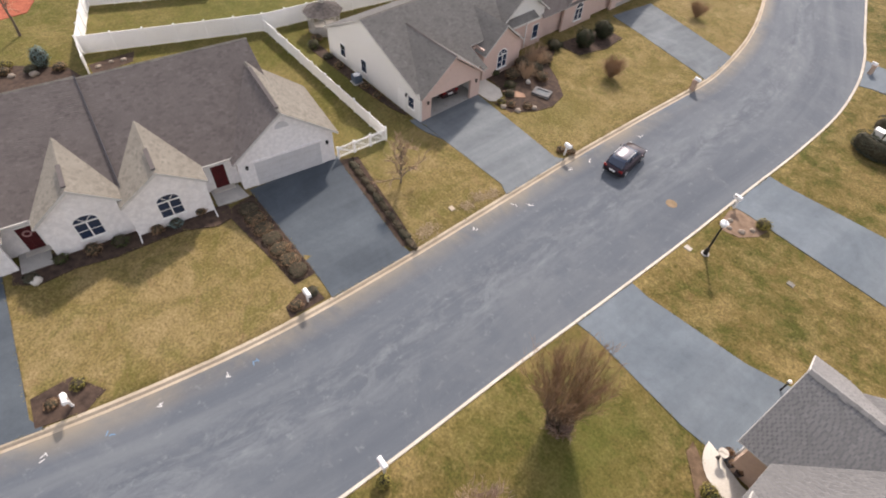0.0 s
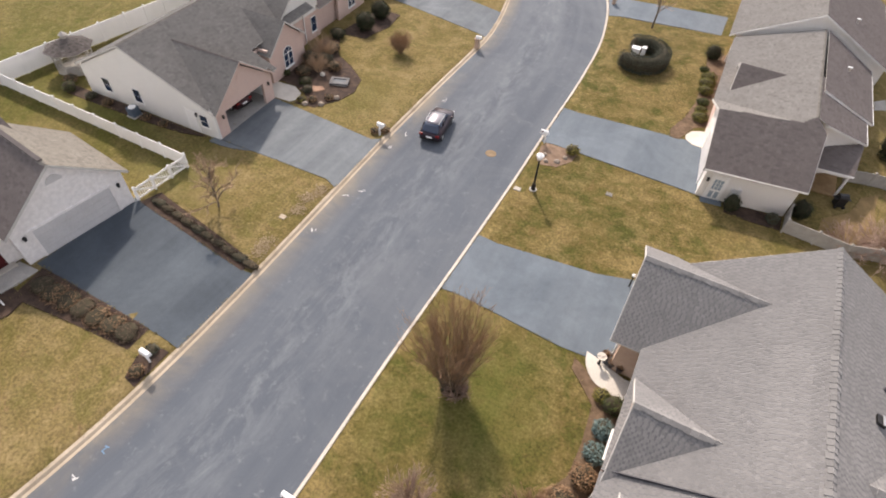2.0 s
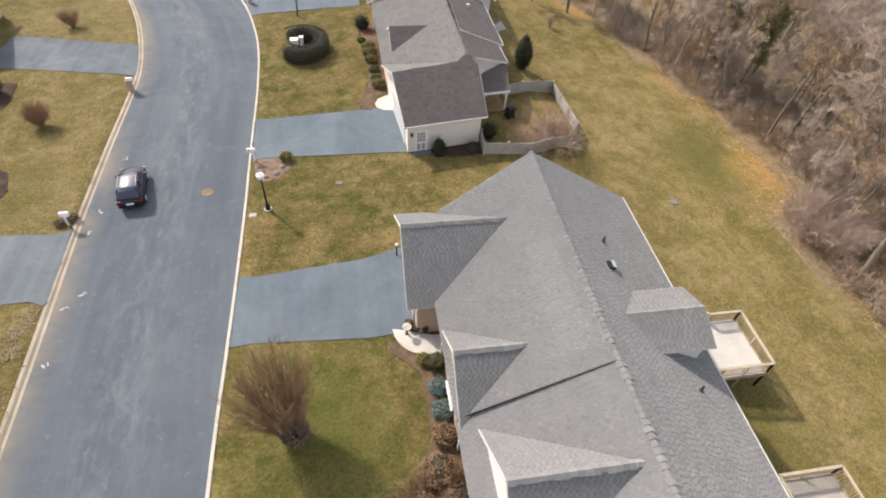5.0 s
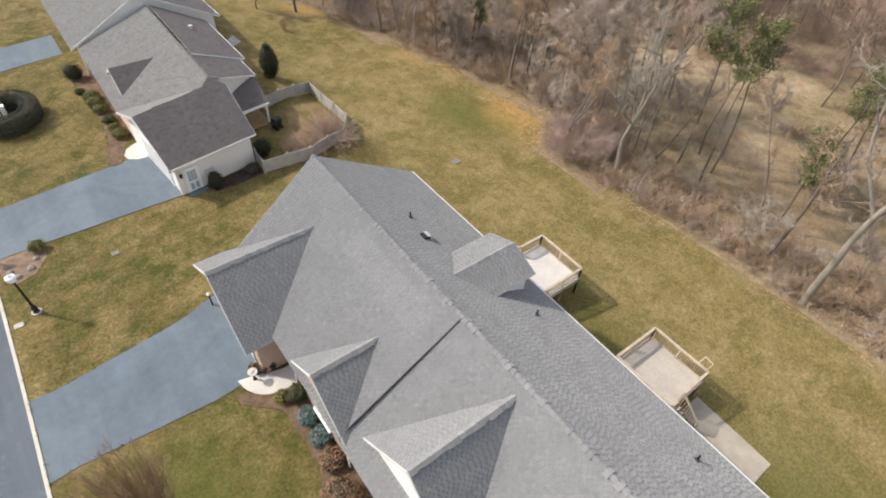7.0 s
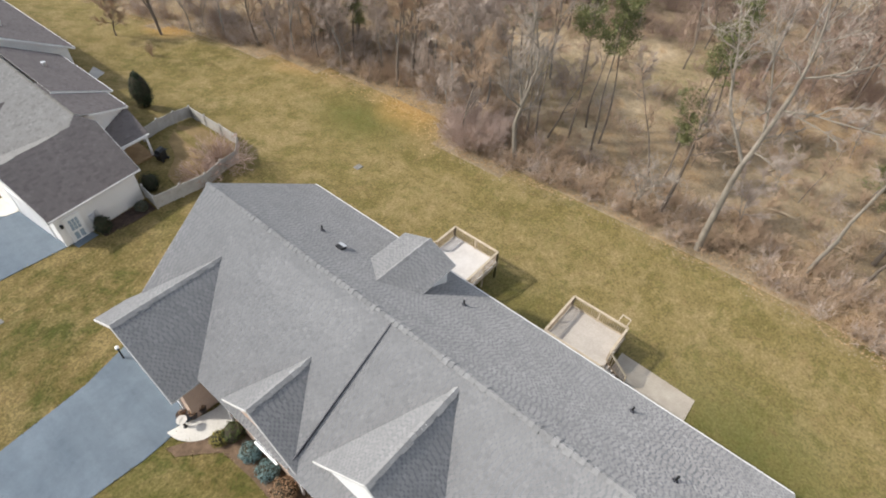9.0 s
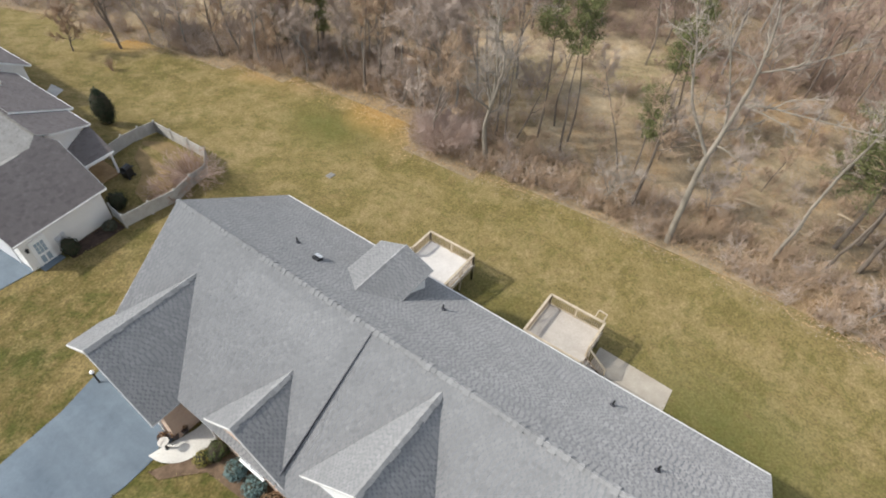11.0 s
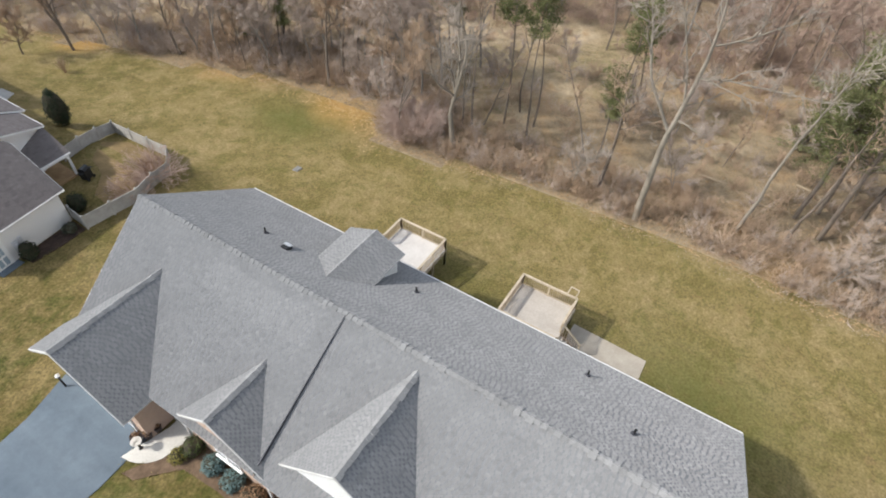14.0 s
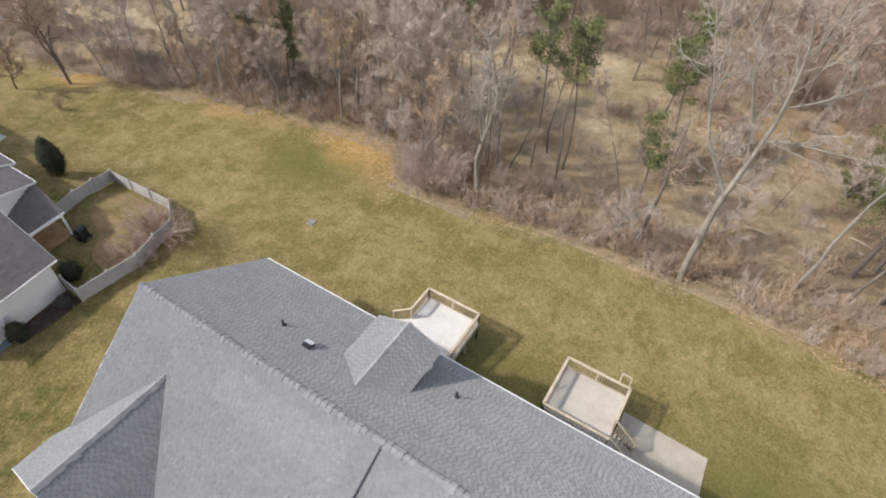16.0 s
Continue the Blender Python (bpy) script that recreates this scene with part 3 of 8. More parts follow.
def shingles(poly, exposure=0.15, tab=0.20, thick=0.028, gap=0.010, teeth=False):
    """Courses of tabs over a flat polygon whose first edge is the eave; yields corner lists of single tabs."""
    p = [Vector(q) for q in poly]
    u = (p[1] - p[0]).normalized()
    nrm = Vector((0, 0, 0))
    for a, b in zip(p, p[1:] + p[:1]):
        nrm += a.cross(b)
    nrm.normalize()
    if nrm.z < 0:
        nrm.negate()
    v = nrm.cross(u)
    if (sum(p, Vector((0, 0, 0))) / len(p) - p[0]).dot(v) < 0:
        v.negate()
    q = [((a - p[0]).dot(u), (a - p[0]).dot(v)) for a in p]
    top = max(b for a, b in q)
    rows = int(top / exposure)
    rng = random.Random(int(abs(p[0].x * 31 + p[0].y * 17 + p[2].x * 7) * 10))
    for r in range(rows + 1):
        v0, v1 = r * exposure, min((r + 1) * exposure, top)
        mid = min((v0 + v1) / 2, top - 1e-3)
        cuts = []
        for (a, b), (c, d) in zip(q, q[1:] + q[:1]):
            if (b - mid) * (d - mid) < 0:
                cuts.append(a + (c - a) * (mid - b) / (d - b))
        if len(cuts) < 2:
            continue
        lo, hi = min(cuts), max(cuts)
        at = (math.floor(lo / tab) - (0.5 * (r % 2) + rng.uniform(-0.12, 0.12) if teeth else rng.random())) * tab
        while at < hi:
            w = tab * rng.uniform(0.88, 1.12)
            hole = rng.uniform(0.2, 0.4) * w / 2 if teeth else gap
            a, b = max(lo, at + hole), min(hi, at + w - hole)
            at += w
            if b - a < 0.02:
                continue
            lift = thick * rng.uniform(0.55, 1.35)
            yield [p[0] + u * x + v * y + nrm * z for x, y, z in ((a, v0 - 0.01, lift), (b, v0 - 0.01, lift), (b, v1 + 0.01, 0.006), (a, v1 + 0.01, 0.006), (a, v0 - 0.01, 0.0), (b, v0 - 0.01, 0.0))]


TAB_FACES = [(0, 1, 2, 3), (0, 4, 5, 1)]


def slope(house, poly, shingle, trim=None, thick=0.08, near=None, name="roof", lip=0.011):
    """One face of a roof: a boarded slab, shingled. Tabs inside near (x0, x1, y0, y1) are parts of their own."""
    s = Shape().prism([Vector(q) - Vector((0, 0, thick)) for q in poly], (0, 0, thick - 0.005))
    roof = part(name, s, trim or M_FASCIA, house, "")
    up = Vector((0, 0, 0.001))
    part("underlay", Shape().add([Vector(q) + up for q in poly], [tuple(range(len(poly)))]), M_UNDERLAY if shingle is not M_SHINGLE_GREY else M_BASE_COURSE, roof)
    joined = Shape()
    for tab in shingles(poly, 0.145, 0.27, lip, 0.0, True) if shingle is M_SHINGLE_GREY else shingles(poly, 0.19, 0.3, 0.02, 0.003):
        if near and near[0] < tab[0].x < near[1] and near[2] < tab[0].y < near[3] and NEAR_TABS[0] < 290:
            NEAR_TABS[0] += 1
            TABS.append((roof, tab, shingle))
        else:
            joined.add(tab, TAB_FACES)
    part("shingle", joined, shingle, roof, kind="stuff")
    return roof


NEAR_TABS, TABS = [0], []


def ridge_caps(house, a, b, material, roof=None):
    """Bent cap shingles along a ridge or hip."""
    width = 0.19 if material is M_SHINGLE_CAP else 0.13
    a, b = Vector(a), Vector(b)
    d = (b - a).normalized()
    side = Vector((-d.y, d.x, 0)).normalized()
    s = Shape()
    n = max(1, int((b - a).length / 0.30))
    rng = random.Random(n)
    for k in range(n):
        p, q = a + (b - a) * (k / n), a + (b - a) * ((k + 1.15) / n)
        up = rng.uniform(0.022, 0.045) if width > 0.15 else 0.03
        w = width * rng.uniform(0.7, 1.25)
        drop = Vector((0, 0, -0.62 * w))
        s.add([p + side * w + drop + Vector((0, 0, up + 0.02)), p + Vector((0, 0, up + 0.035)), p - side * w + drop + Vector((0, 0, up + 0.02)), q + side * w + drop + Vector((0, 0, 0.02)), q + Vector((0, 0, 0.03)), q - side * w + drop + Vector((0, 0, 0.02))], [(0, 1, 4, 3), (1, 2, 5, 4), (0, 2, 1)])
    return part("ridge_cap", s, material, house, kind="stuff")


def gable_roof(house, axis, c, half, x0, x1, eave, ridge, shingle, inner=None, inner_eave=None, caps=None, near=None):
    """A ridge along axis ('x' or 'y') at the cross coordinate c, from x0 (front) to x1; inner: where the ridge ends, inner_eave: where the eaves end."""
    inner = x1 if inner is None else inner
    inner_eave = x1 if inner_eave is None else inner_eave
    def pt(a, b, z):
        return (a, b, z) if axis == "x" else (b, a, z)
    for side in (-1, 1):
        poly = [pt(x0, c + side * half, eave), pt(inner_eave, c + side * half, eave), pt(inner, c, ridge), pt(x0, c, ridge)]
        slope(house, poly, shingle, near=near)
    if caps:
        ridge_caps(house, pt(x0, c, ridge), pt(inner, c, ridge), caps)


def gable_wall(house, material, x, y0, y1, z0, eave, ridge, depth=0.25, inset=0.0, name="wall", label="", peak=None):
    """A wall facing along x with a gabled top."""
    c = (y0 + y1) / 2 if peak is None else peak
    s = Shape().prism([(x, y0, z0), (x, y1, z0), (x, y1, eave), (x, c, ridge), (x, y0, eave)], (-depth, 0, 0))
    return part(name, s, material, house, label)


def end_wall(house, material, y, x0, x1, z0, eave, ridge, peak, depth=0.25, label="", eave_far=None):
    """A wall facing along y with a gabled top."""
    s = Shape().prism([(x0, y, z0), (x1, y, z0), (x1, y, eave if eave_far is None else eave_far), (peak, y, ridge), (x0, y, eave)], (0, depth, 0))
    return part("wall", s, material, house, label)


def rake(house, points, width=0.13, out=(0, 0, 0), material=None):
    """Barge boards along the sloped edges of a gable."""
    for a, b in zip(points, points[1:]):
        part("barge_board", Shape().bar(Vector(a) + Vector(out), Vector(b) + Vector(out), 0.035, min(width, 0.14)), material or M_FASCIA, house)


def gutter(house, a, b, material=None):
    a, b = Vector(a), Vector(b)
    s = Shape().bar(a, b, 0.085, 0.11)
    return part("gutter", s, material or M_FASCIA, house)


def arched_window(house, x, y, z, w, h, rise, sign=1):
    """Two tall lights under a fanlight, in a wall that faces along x."""
    frame_ob = part("window", Shape().prism([(x, y - w / 2 - 0.09, z - 0.09), (x, y + w / 2 + 0.09, z - 0.09), (x, y + w / 2 + 0.09, z + h)] + [(x, y + (w / 2 + 0.09) * math.cos(a), z + h + (rise + 0.09) * math.sin(a)) for a in np.linspace(0.15, math.pi - 0.15, 12)] + [(x, y - w / 2 - 0.09, z + h)], (sign * 0.05, 0, 0)), M_WHITE, house, "white arched window frame")
    for k in (-1, 1):
        y0 = y + (0.035 if k > 0 else -w / 2)
        part("pane", Shape().box(min(x + sign * 0.045, x + sign * 0.062), max(x + sign * 0.045, x + sign * 0.062), y0, y0 + w / 2 - 0.035, z + 0.02, z + h * 0.97), M_GLASS, frame_ob)
    part("pane", Shape().prism([(x + sign * 0.045, y + w / 2 * math.cos(a), z + h + 0.04 + (rise - 0.03) * math.sin(a)) for a in np.linspace(0, math.pi, 14)], (sign * 0.017, 0, 0)), M_GLASS, frame_ob)
    a, b = sorted((x + sign * 0.05, x + sign * 0.08))
    part("mullion", Shape().box(a, b, y - 0.05, y + 0.05, z, z + h), M_WHITE, frame_ob)
    part("transom", Shape().box(a, b, y - w / 2, y + w / 2, z + h * 0.96, z + h + 0.06), M_WHITE, frame_ob)
    for k in (-1, 1):
        part("glazing_bar", Shape().box(a, b, y + min(0, k * w / 2), y + max(0, k * w / 2), z + h * 0.47, z + h * 0.47 + 0.045), M_WHITE, frame_ob)
        c = math.radians(90 + k * 32)
        part("glazing_bar", Shape().bar(((a + b) / 2, y, z + h), ((a + b) / 2, y + w / 2 * math.cos(c), z + h + rise * 0.97 * math.sin(c)), 0.04), M_WHITE, frame_ob)
    part("sill", Shape().box(x, x + sign * 0.14, y - w / 2 - 0.14, y + w / 2 + 0.14, z - 0.15, z - 0.07), M_WHITE, frame_ob)
    return frame_ob


def flat_window(house, axis, at, c, z, w, h, sign, shutters=None):
    """A sash window in a wall that faces along axis at the coordinate at."""
    def bx(a0, a1, b0, b1, z0, z1):
        a0, a1 = sorted((at + sign * a0, at + sign * a1))
        return Shape().box(a0, a1, b0, b1, z0, z1) if axis == "x" else Shape().box(b0, b1, a0, a1, z0, z1)
    f = part("window", bx(0, 0.05, c - w / 2 - 0.07, c + w / 2 + 0.07, z - 0.07, z + h + 0.07), M_WHITE, house, "white sash window")
    for k in (0, 1):
        part("pane", bx(0.045, 0.062, c - w / 2, c + w / 2, z + k * h / 2 + 0.02, z + (k + 1) * h / 2 - 0.02), M_GLASS, f)
    part("sill", bx(0.0, 0.12, c - w / 2 - 0.12, c + w / 2 + 0.12, z - 0.12, z - 0.06), M_WHITE, f)
    if shutters:
        for k in (-1, 1):
            part("shutter", bx(0, 0.05, c + k * (w / 2 + 0.26) - 0.17, c + k * (w / 2 + 0.26) + 0.17, z - 0.05, z + h + 0.05), shutters, house)
    return f


def garage_door(house, x, y0, y1, z0, z1, sign=1, casing=None):
    """A closed sectional door in a wall facing along x, with its casing."""
    d = part("garage_door", Shape().box(min(x, x + sign * 0.03), max(x, x + sign * 0.03), y0, y1, z0, z1), M_GARAGE_DOOR, house, "closed pale sectional garage door")
    n = 4
    for k in range(n):
        a, b = z0 + (z1 - z0) * k / n + 0.015, z0 + (z1 - z0) * (k + 1) / n - 0.015
        part("panel", Shape().box(min(x, x + sign * 0.06), max(x, x + sign * 0.06), y0 + 0.03, y1 - 0.03, a, b), M_GARAGE_DOOR, d)
    part("door_casing", Shape().box(min(x, x + sign * 0.09), max(x, x + sign * 0.09), y0 - 0.14, y0, z0, z1 + 0.14).box(min(x, x + sign * 0.09), max(x, x + sign * 0.09), y1, y1 + 0.14, z0, z1 + 0.14).box(min(x, x + sign * 0.09), max(x, x + sign * 0.09), y0, y1, z1, z1 + 0.14), casing or M_WHITE, d)
    return d


def wall_lantern(house, x, y, z, axis="x", sign=1):
    dx, dy = (sign * 0.16, 0) if axis == "x" else (0, sign * 0.16)
    l = part("wall_lantern", Shape().lathe(x + dx, y + dy, [(0.03, z - 0.16), (0.09, z - 0.12), (0.11, z + 0.1), (0.13, z + 0.11), (0.02, z + 0.24)], 8).bar((x, y, z + 0.02), (x + dx, y + dy, z + 0.02), 0.04), M_BLACK, house, "black carriage lantern")
    return l


def front_door(house, x, y, z, w=0.95, h=2.05, sign=1, material=None):
    d = part("door", Shape().box(min(x, x + sign * 0.05), max(x, x + sign * 0.05), y - w / 2, y + w / 2, z, z + h), material or M_DOOR_RED, house, "dark red panelled front door")
    part("door_casing", Shape().box(min(x, x + sign * 0.08), max(x, x + sign * 0.08), y - w / 2 - 0.14, y - w / 2, z, z + h + 0.14).box(min(x, x + sign * 0.08), max(x, x + sign * 0.08), y + w / 2, y + w / 2 + 0.14, z, z + h + 0.14).box(min(x, x + sign * 0.08), max(x, x + sign * 0.08), y - w / 2, y + w / 2, z + h, z + h + 0.14), M_WHITE, d)
    for k in (-1, 1):
        for a, b in ((0.12, 0.8), (0.95, 1.85)):
            part("door_panel", Shape().box(min(x, x + sign * 0.07), max(x, x + sign * 0.07), y + k * w / 4 - 0.15, y + k * w / 4 + 0.15, z + a, z + b), material or M_DOOR_RED, d)
    part("door_handle", Shape().lathe(x + sign * 0.1, y + w / 2 - 0.1, [(0.03, z + 0.95), (0.04, z + 1.0), (0.03, z + 1.05)], 8), M_BLACK, d)
    part("door_step", Shape().box(min(x, x + sign * 0.5), max(x, x + sign * 0.5), y - w / 2 - 0.3, y + w / 2 + 0.3, z - 0.35, z - 0.03), M_CONCRETE, d)
    return d


def main_house():
    h = thing("duplex_house", 9.0, 10.0, 0.2, "long single-storey duplex with a grey shingled roof and street gables", "house")
    RX, RZ, EZ = 9.0, 7.4, 3.42
    WX, EX = 1.9, 16.1
    N, S, P = 27.0, -6.1, 12.05
    sh = M_SHINGLE_GREY
    # main slopes, west and east; the northern unit stands a little higher on the street side
    slope(h, [(WX, P, 3.30), (WX, 25.5, 3.30), (RX, N, RZ + 0.02), (RX, P, RZ + 0.02)], sh, near=(6.9, 9.0, 13.0, 20.0))
    slope(h, [(WX, S, 3.14), (WX, P - 0.01, 3.14), (RX, P - 0.01, RZ - 0.02), (RX, S, RZ - 0.02)], sh)
    slope(h, [(EX, S, EZ), (EX, 26.5, EZ), (RX, N, RZ), (RX, S, RZ)], sh, lip=0.004)
    ridge_caps(h, (RX, S, RZ + 0.03), (RX, N, RZ + 0.03), M_SHINGLE_CAP)
    part("step_flashing", Shape().prism([(2.0, P - 0.03, 3.10), (RX, P - 0.03, RZ - 0.06), (RX, P - 0.03, RZ + 0.06), (2.0, P - 0.03, 3.46)], (0, 0.05, 0)), M_FLASHING, h, "dark step flashing between the two units")
    # garage gable, entry gable, southern gable
    def hit(z, low=3.30):
        return RX - (RZ - z) / ((RZ - low) / (RX - WX))
    gz = 6.03
    gable_roof(h, "x", 22.72, 3.85, 0.35, 6.3, 3.18, gz, sh, inner=hit(gz), inner_eave=2.2, caps=M_SHINGLE_CAP)
    z2 = 5.53
    gable_roof(h, "x", 14.45, 2.95, 2.05, 5.6, 3.2, z2, sh, inner=hit(z2), inner_eave=2.5, caps=M_SHINGLE_CAP)
    z3 = 7.05
    gable_roof(h, "x", 7.65, 4.25, 2.85, 8.5, 3.15, z3, sh, inner=hit(z3, 3.14), inner_eave=2.9, caps=M_SHINGLE_CAP)
    gable_roof(h, "x", -1.6, 3.4, 0.6, 5.6, 3.2, 5.6, sh, inner=hit(5.6, 3.14), inner_eave=2.4, caps=M_SHINGLE_CAP)
    # walls
    gable_wall(h, M_BRICK_TAN, 0.95, 19.2, 26.2, 0.0, 3.1, 5.6, -0.25)
    part("wall", Shape().box(1.2, 2.9, 26.0, 26.2, 0.0, 3.1), M_SIDING, h)
    part("wall", Shape().box(1.2, 2.9, 19.2, 19.4, 0.0, 3.1), M_BRICK_TAN, h)
    gable_wall(h, M_BRICK_TAN, 2.24, 11.9, 17.2, 0.0, 3.1, 5.1, -0.25)
    gable_wall(h, M_SIDING_WHITE, 3.02, 3.8, 11.6, 0.0, 3.1, 6.55, -0.25)
    gable_wall(h, M_BRICK_TAN, 1.0, -4.7, 1.5, 0.0, 3.1, 5.3, -0.25)
    part("wall", Shape().box(2.9, 3.1, S + 0.3, 25.2, 0.0, 3.2), M_BRICK_TAN, h)
    part("wall", Shape().box(15.2, 15.5, S + 0.3, 25.2, -1.9, 3.3), M_SIDING, h)
    end_wall(h, M_SIDING, 25.1, 2.9, 15.5, -1.5, 3.15, 7.1, RX)
    end_wall(h, M_SIDING, S + 0.3, 2.9, 15.5, -1.5, 3.15, 7.1, RX)
    rake(h, [(WX, 25.5, 3.2), (RX, N, RZ - 0.1), (EX, 26.5, EZ - 0.1)], 0.2, (0, 0.02, 0))
    rake(h, [(WX, S, 3.04), (RX, S, RZ - 0.12), (EX, S, EZ - 0.1)], 0.2, (0, -0.02, 0))
    for c, half, x, ez, rz in ((22.72, 3.85, 0.33, 3.18, gz), (14.45, 2.95, 2.03, 3.2, z2), (7.65, 4.25, 2.83, 3.15, z3)):
        rake(h, [(x, c - half, ez - 0.1), (x, c, rz - 0.1), (x, c + half, ez - 0.1)], 0.16)
    gutter(h, (EX + 0.06, S, EZ - 0.08), (EX + 0.06, 26.5, EZ - 0.08))
    gutter(h, (2.3, 17.5, 3.12), (2.3, 18.9, 3.12))
    garage_door(h, 0.94, 20.3, 25.1, 0.25, 2.45, -1)
    wall_lantern(h, 0.94, 19.75, 2.2, "x", -1)
    arched_window(h, 2.22, 14.55, 1.0, 1.5, 1.3, 0.6, -1)
    arched_window(h, 3.0, 7.7, 1.0, 1.7, 1.4, 0.7, -1)
    front_door(h, 2.86, 18.3, 0.5, sign=-1)
    for y in (11.75, 17.35):
        part("downspout", Shape().bar((2.16, y, 3.0), (2.16, y, 0.35), 0.09), M_WHITE, h)
    # rear dormer
    dz, de, dy, dw = 6.38, 5.58, 15.0, 1.95
    kx = (RZ - EZ) / (EX - RX)
    for side in (-1, 1):
        slope(h, [(15.1, dy + side * dw, de), (RX + (RZ - de) / kx, dy + side * dw, de), (RX + (RZ - dz) / kx, dy, dz), (15.1, dy, dz)], sh)
    ridge_caps(h, (RX + (RZ - dz) / kx, dy, dz), (15.1, dy, dz), M_SHINGLE_CAP)
    rake(h, [(15.12, dy - dw, de - 0.1), (15.12, dy, dz - 0.1), (15.12, dy + dw, de - 0.1)], 0.2)
    gable_wall(h, M_SIDING_WHITE, 14.75, dy - dw + 0.3, dy + dw - 0.3, 3.6, de - 0.1, dz - 0.25)
    for side in (-1, 1):
        part("wall", Shape().box(12.2, 14.5, dy + side * (dw - 0.4) - 0.1, dy + side * (dw - 0.4) + 0.1, 3.6, de - 0.1), M_SIDING_WHITE, h)
    flat_window(h, "x", 14.75, dy, 4.15, 1.5, 0.8, 1)
    # roof furniture
    def east_z(x):
        return RZ - (x - RX) * (RZ - EZ) / (EX - RX)
    for x, y in ((11.75, 20.4), (13.7, 11.3), (14.2, 1.4), (11.5, -1.4)):
        z = east_z(x)
        v = part("vent_pipe", Shape().lathe(x, y, [(0.055, z - 0.05), (0.055, z + 0.42), (0.04, z + 0.43)], 10), M_BLACK, h, "black vent pipe through the roof")
        part("pipe_collar", Shape().lathe(x, y, [(0.16, z - 0.02), (0.10, z + 0.10), (0.065, z + 0.12)], 10), M_FLASHING, v)
    x, y = 11.4, 18.4
    z = east_z(x)
    box = part("roof_vent", Shape().prism([(x - 0.2, y - 0.22, z + 0.06), (x + 0.2, y - 0.22, z - 0.06), (x + 0.2, y + 0.22, z - 0.06), (x - 0.2, y + 0.22, z + 0.06)], (0, 0, 0.2)), M_BLACK, h, "low square attic vent")
    part("vent_hood", Shape().prism([(x + 0.02, y - 0.24, z + 0.22), (x + 0.24, y - 0.24, z + 0.15), (x + 0.24, y + 0.24, z + 0.15), (x + 0.02, y + 0.24, z + 0.22)], (0, 0, 0.03)), M_ALU, box)
    return h


M_ALU = mottled("mill_aluminium", (0.55, 0.55, 0.55), (0.68, 0.68, 0.67), 2.0, 0.4, 20.0, 0.1, 0.5, 0.6)
main_house()


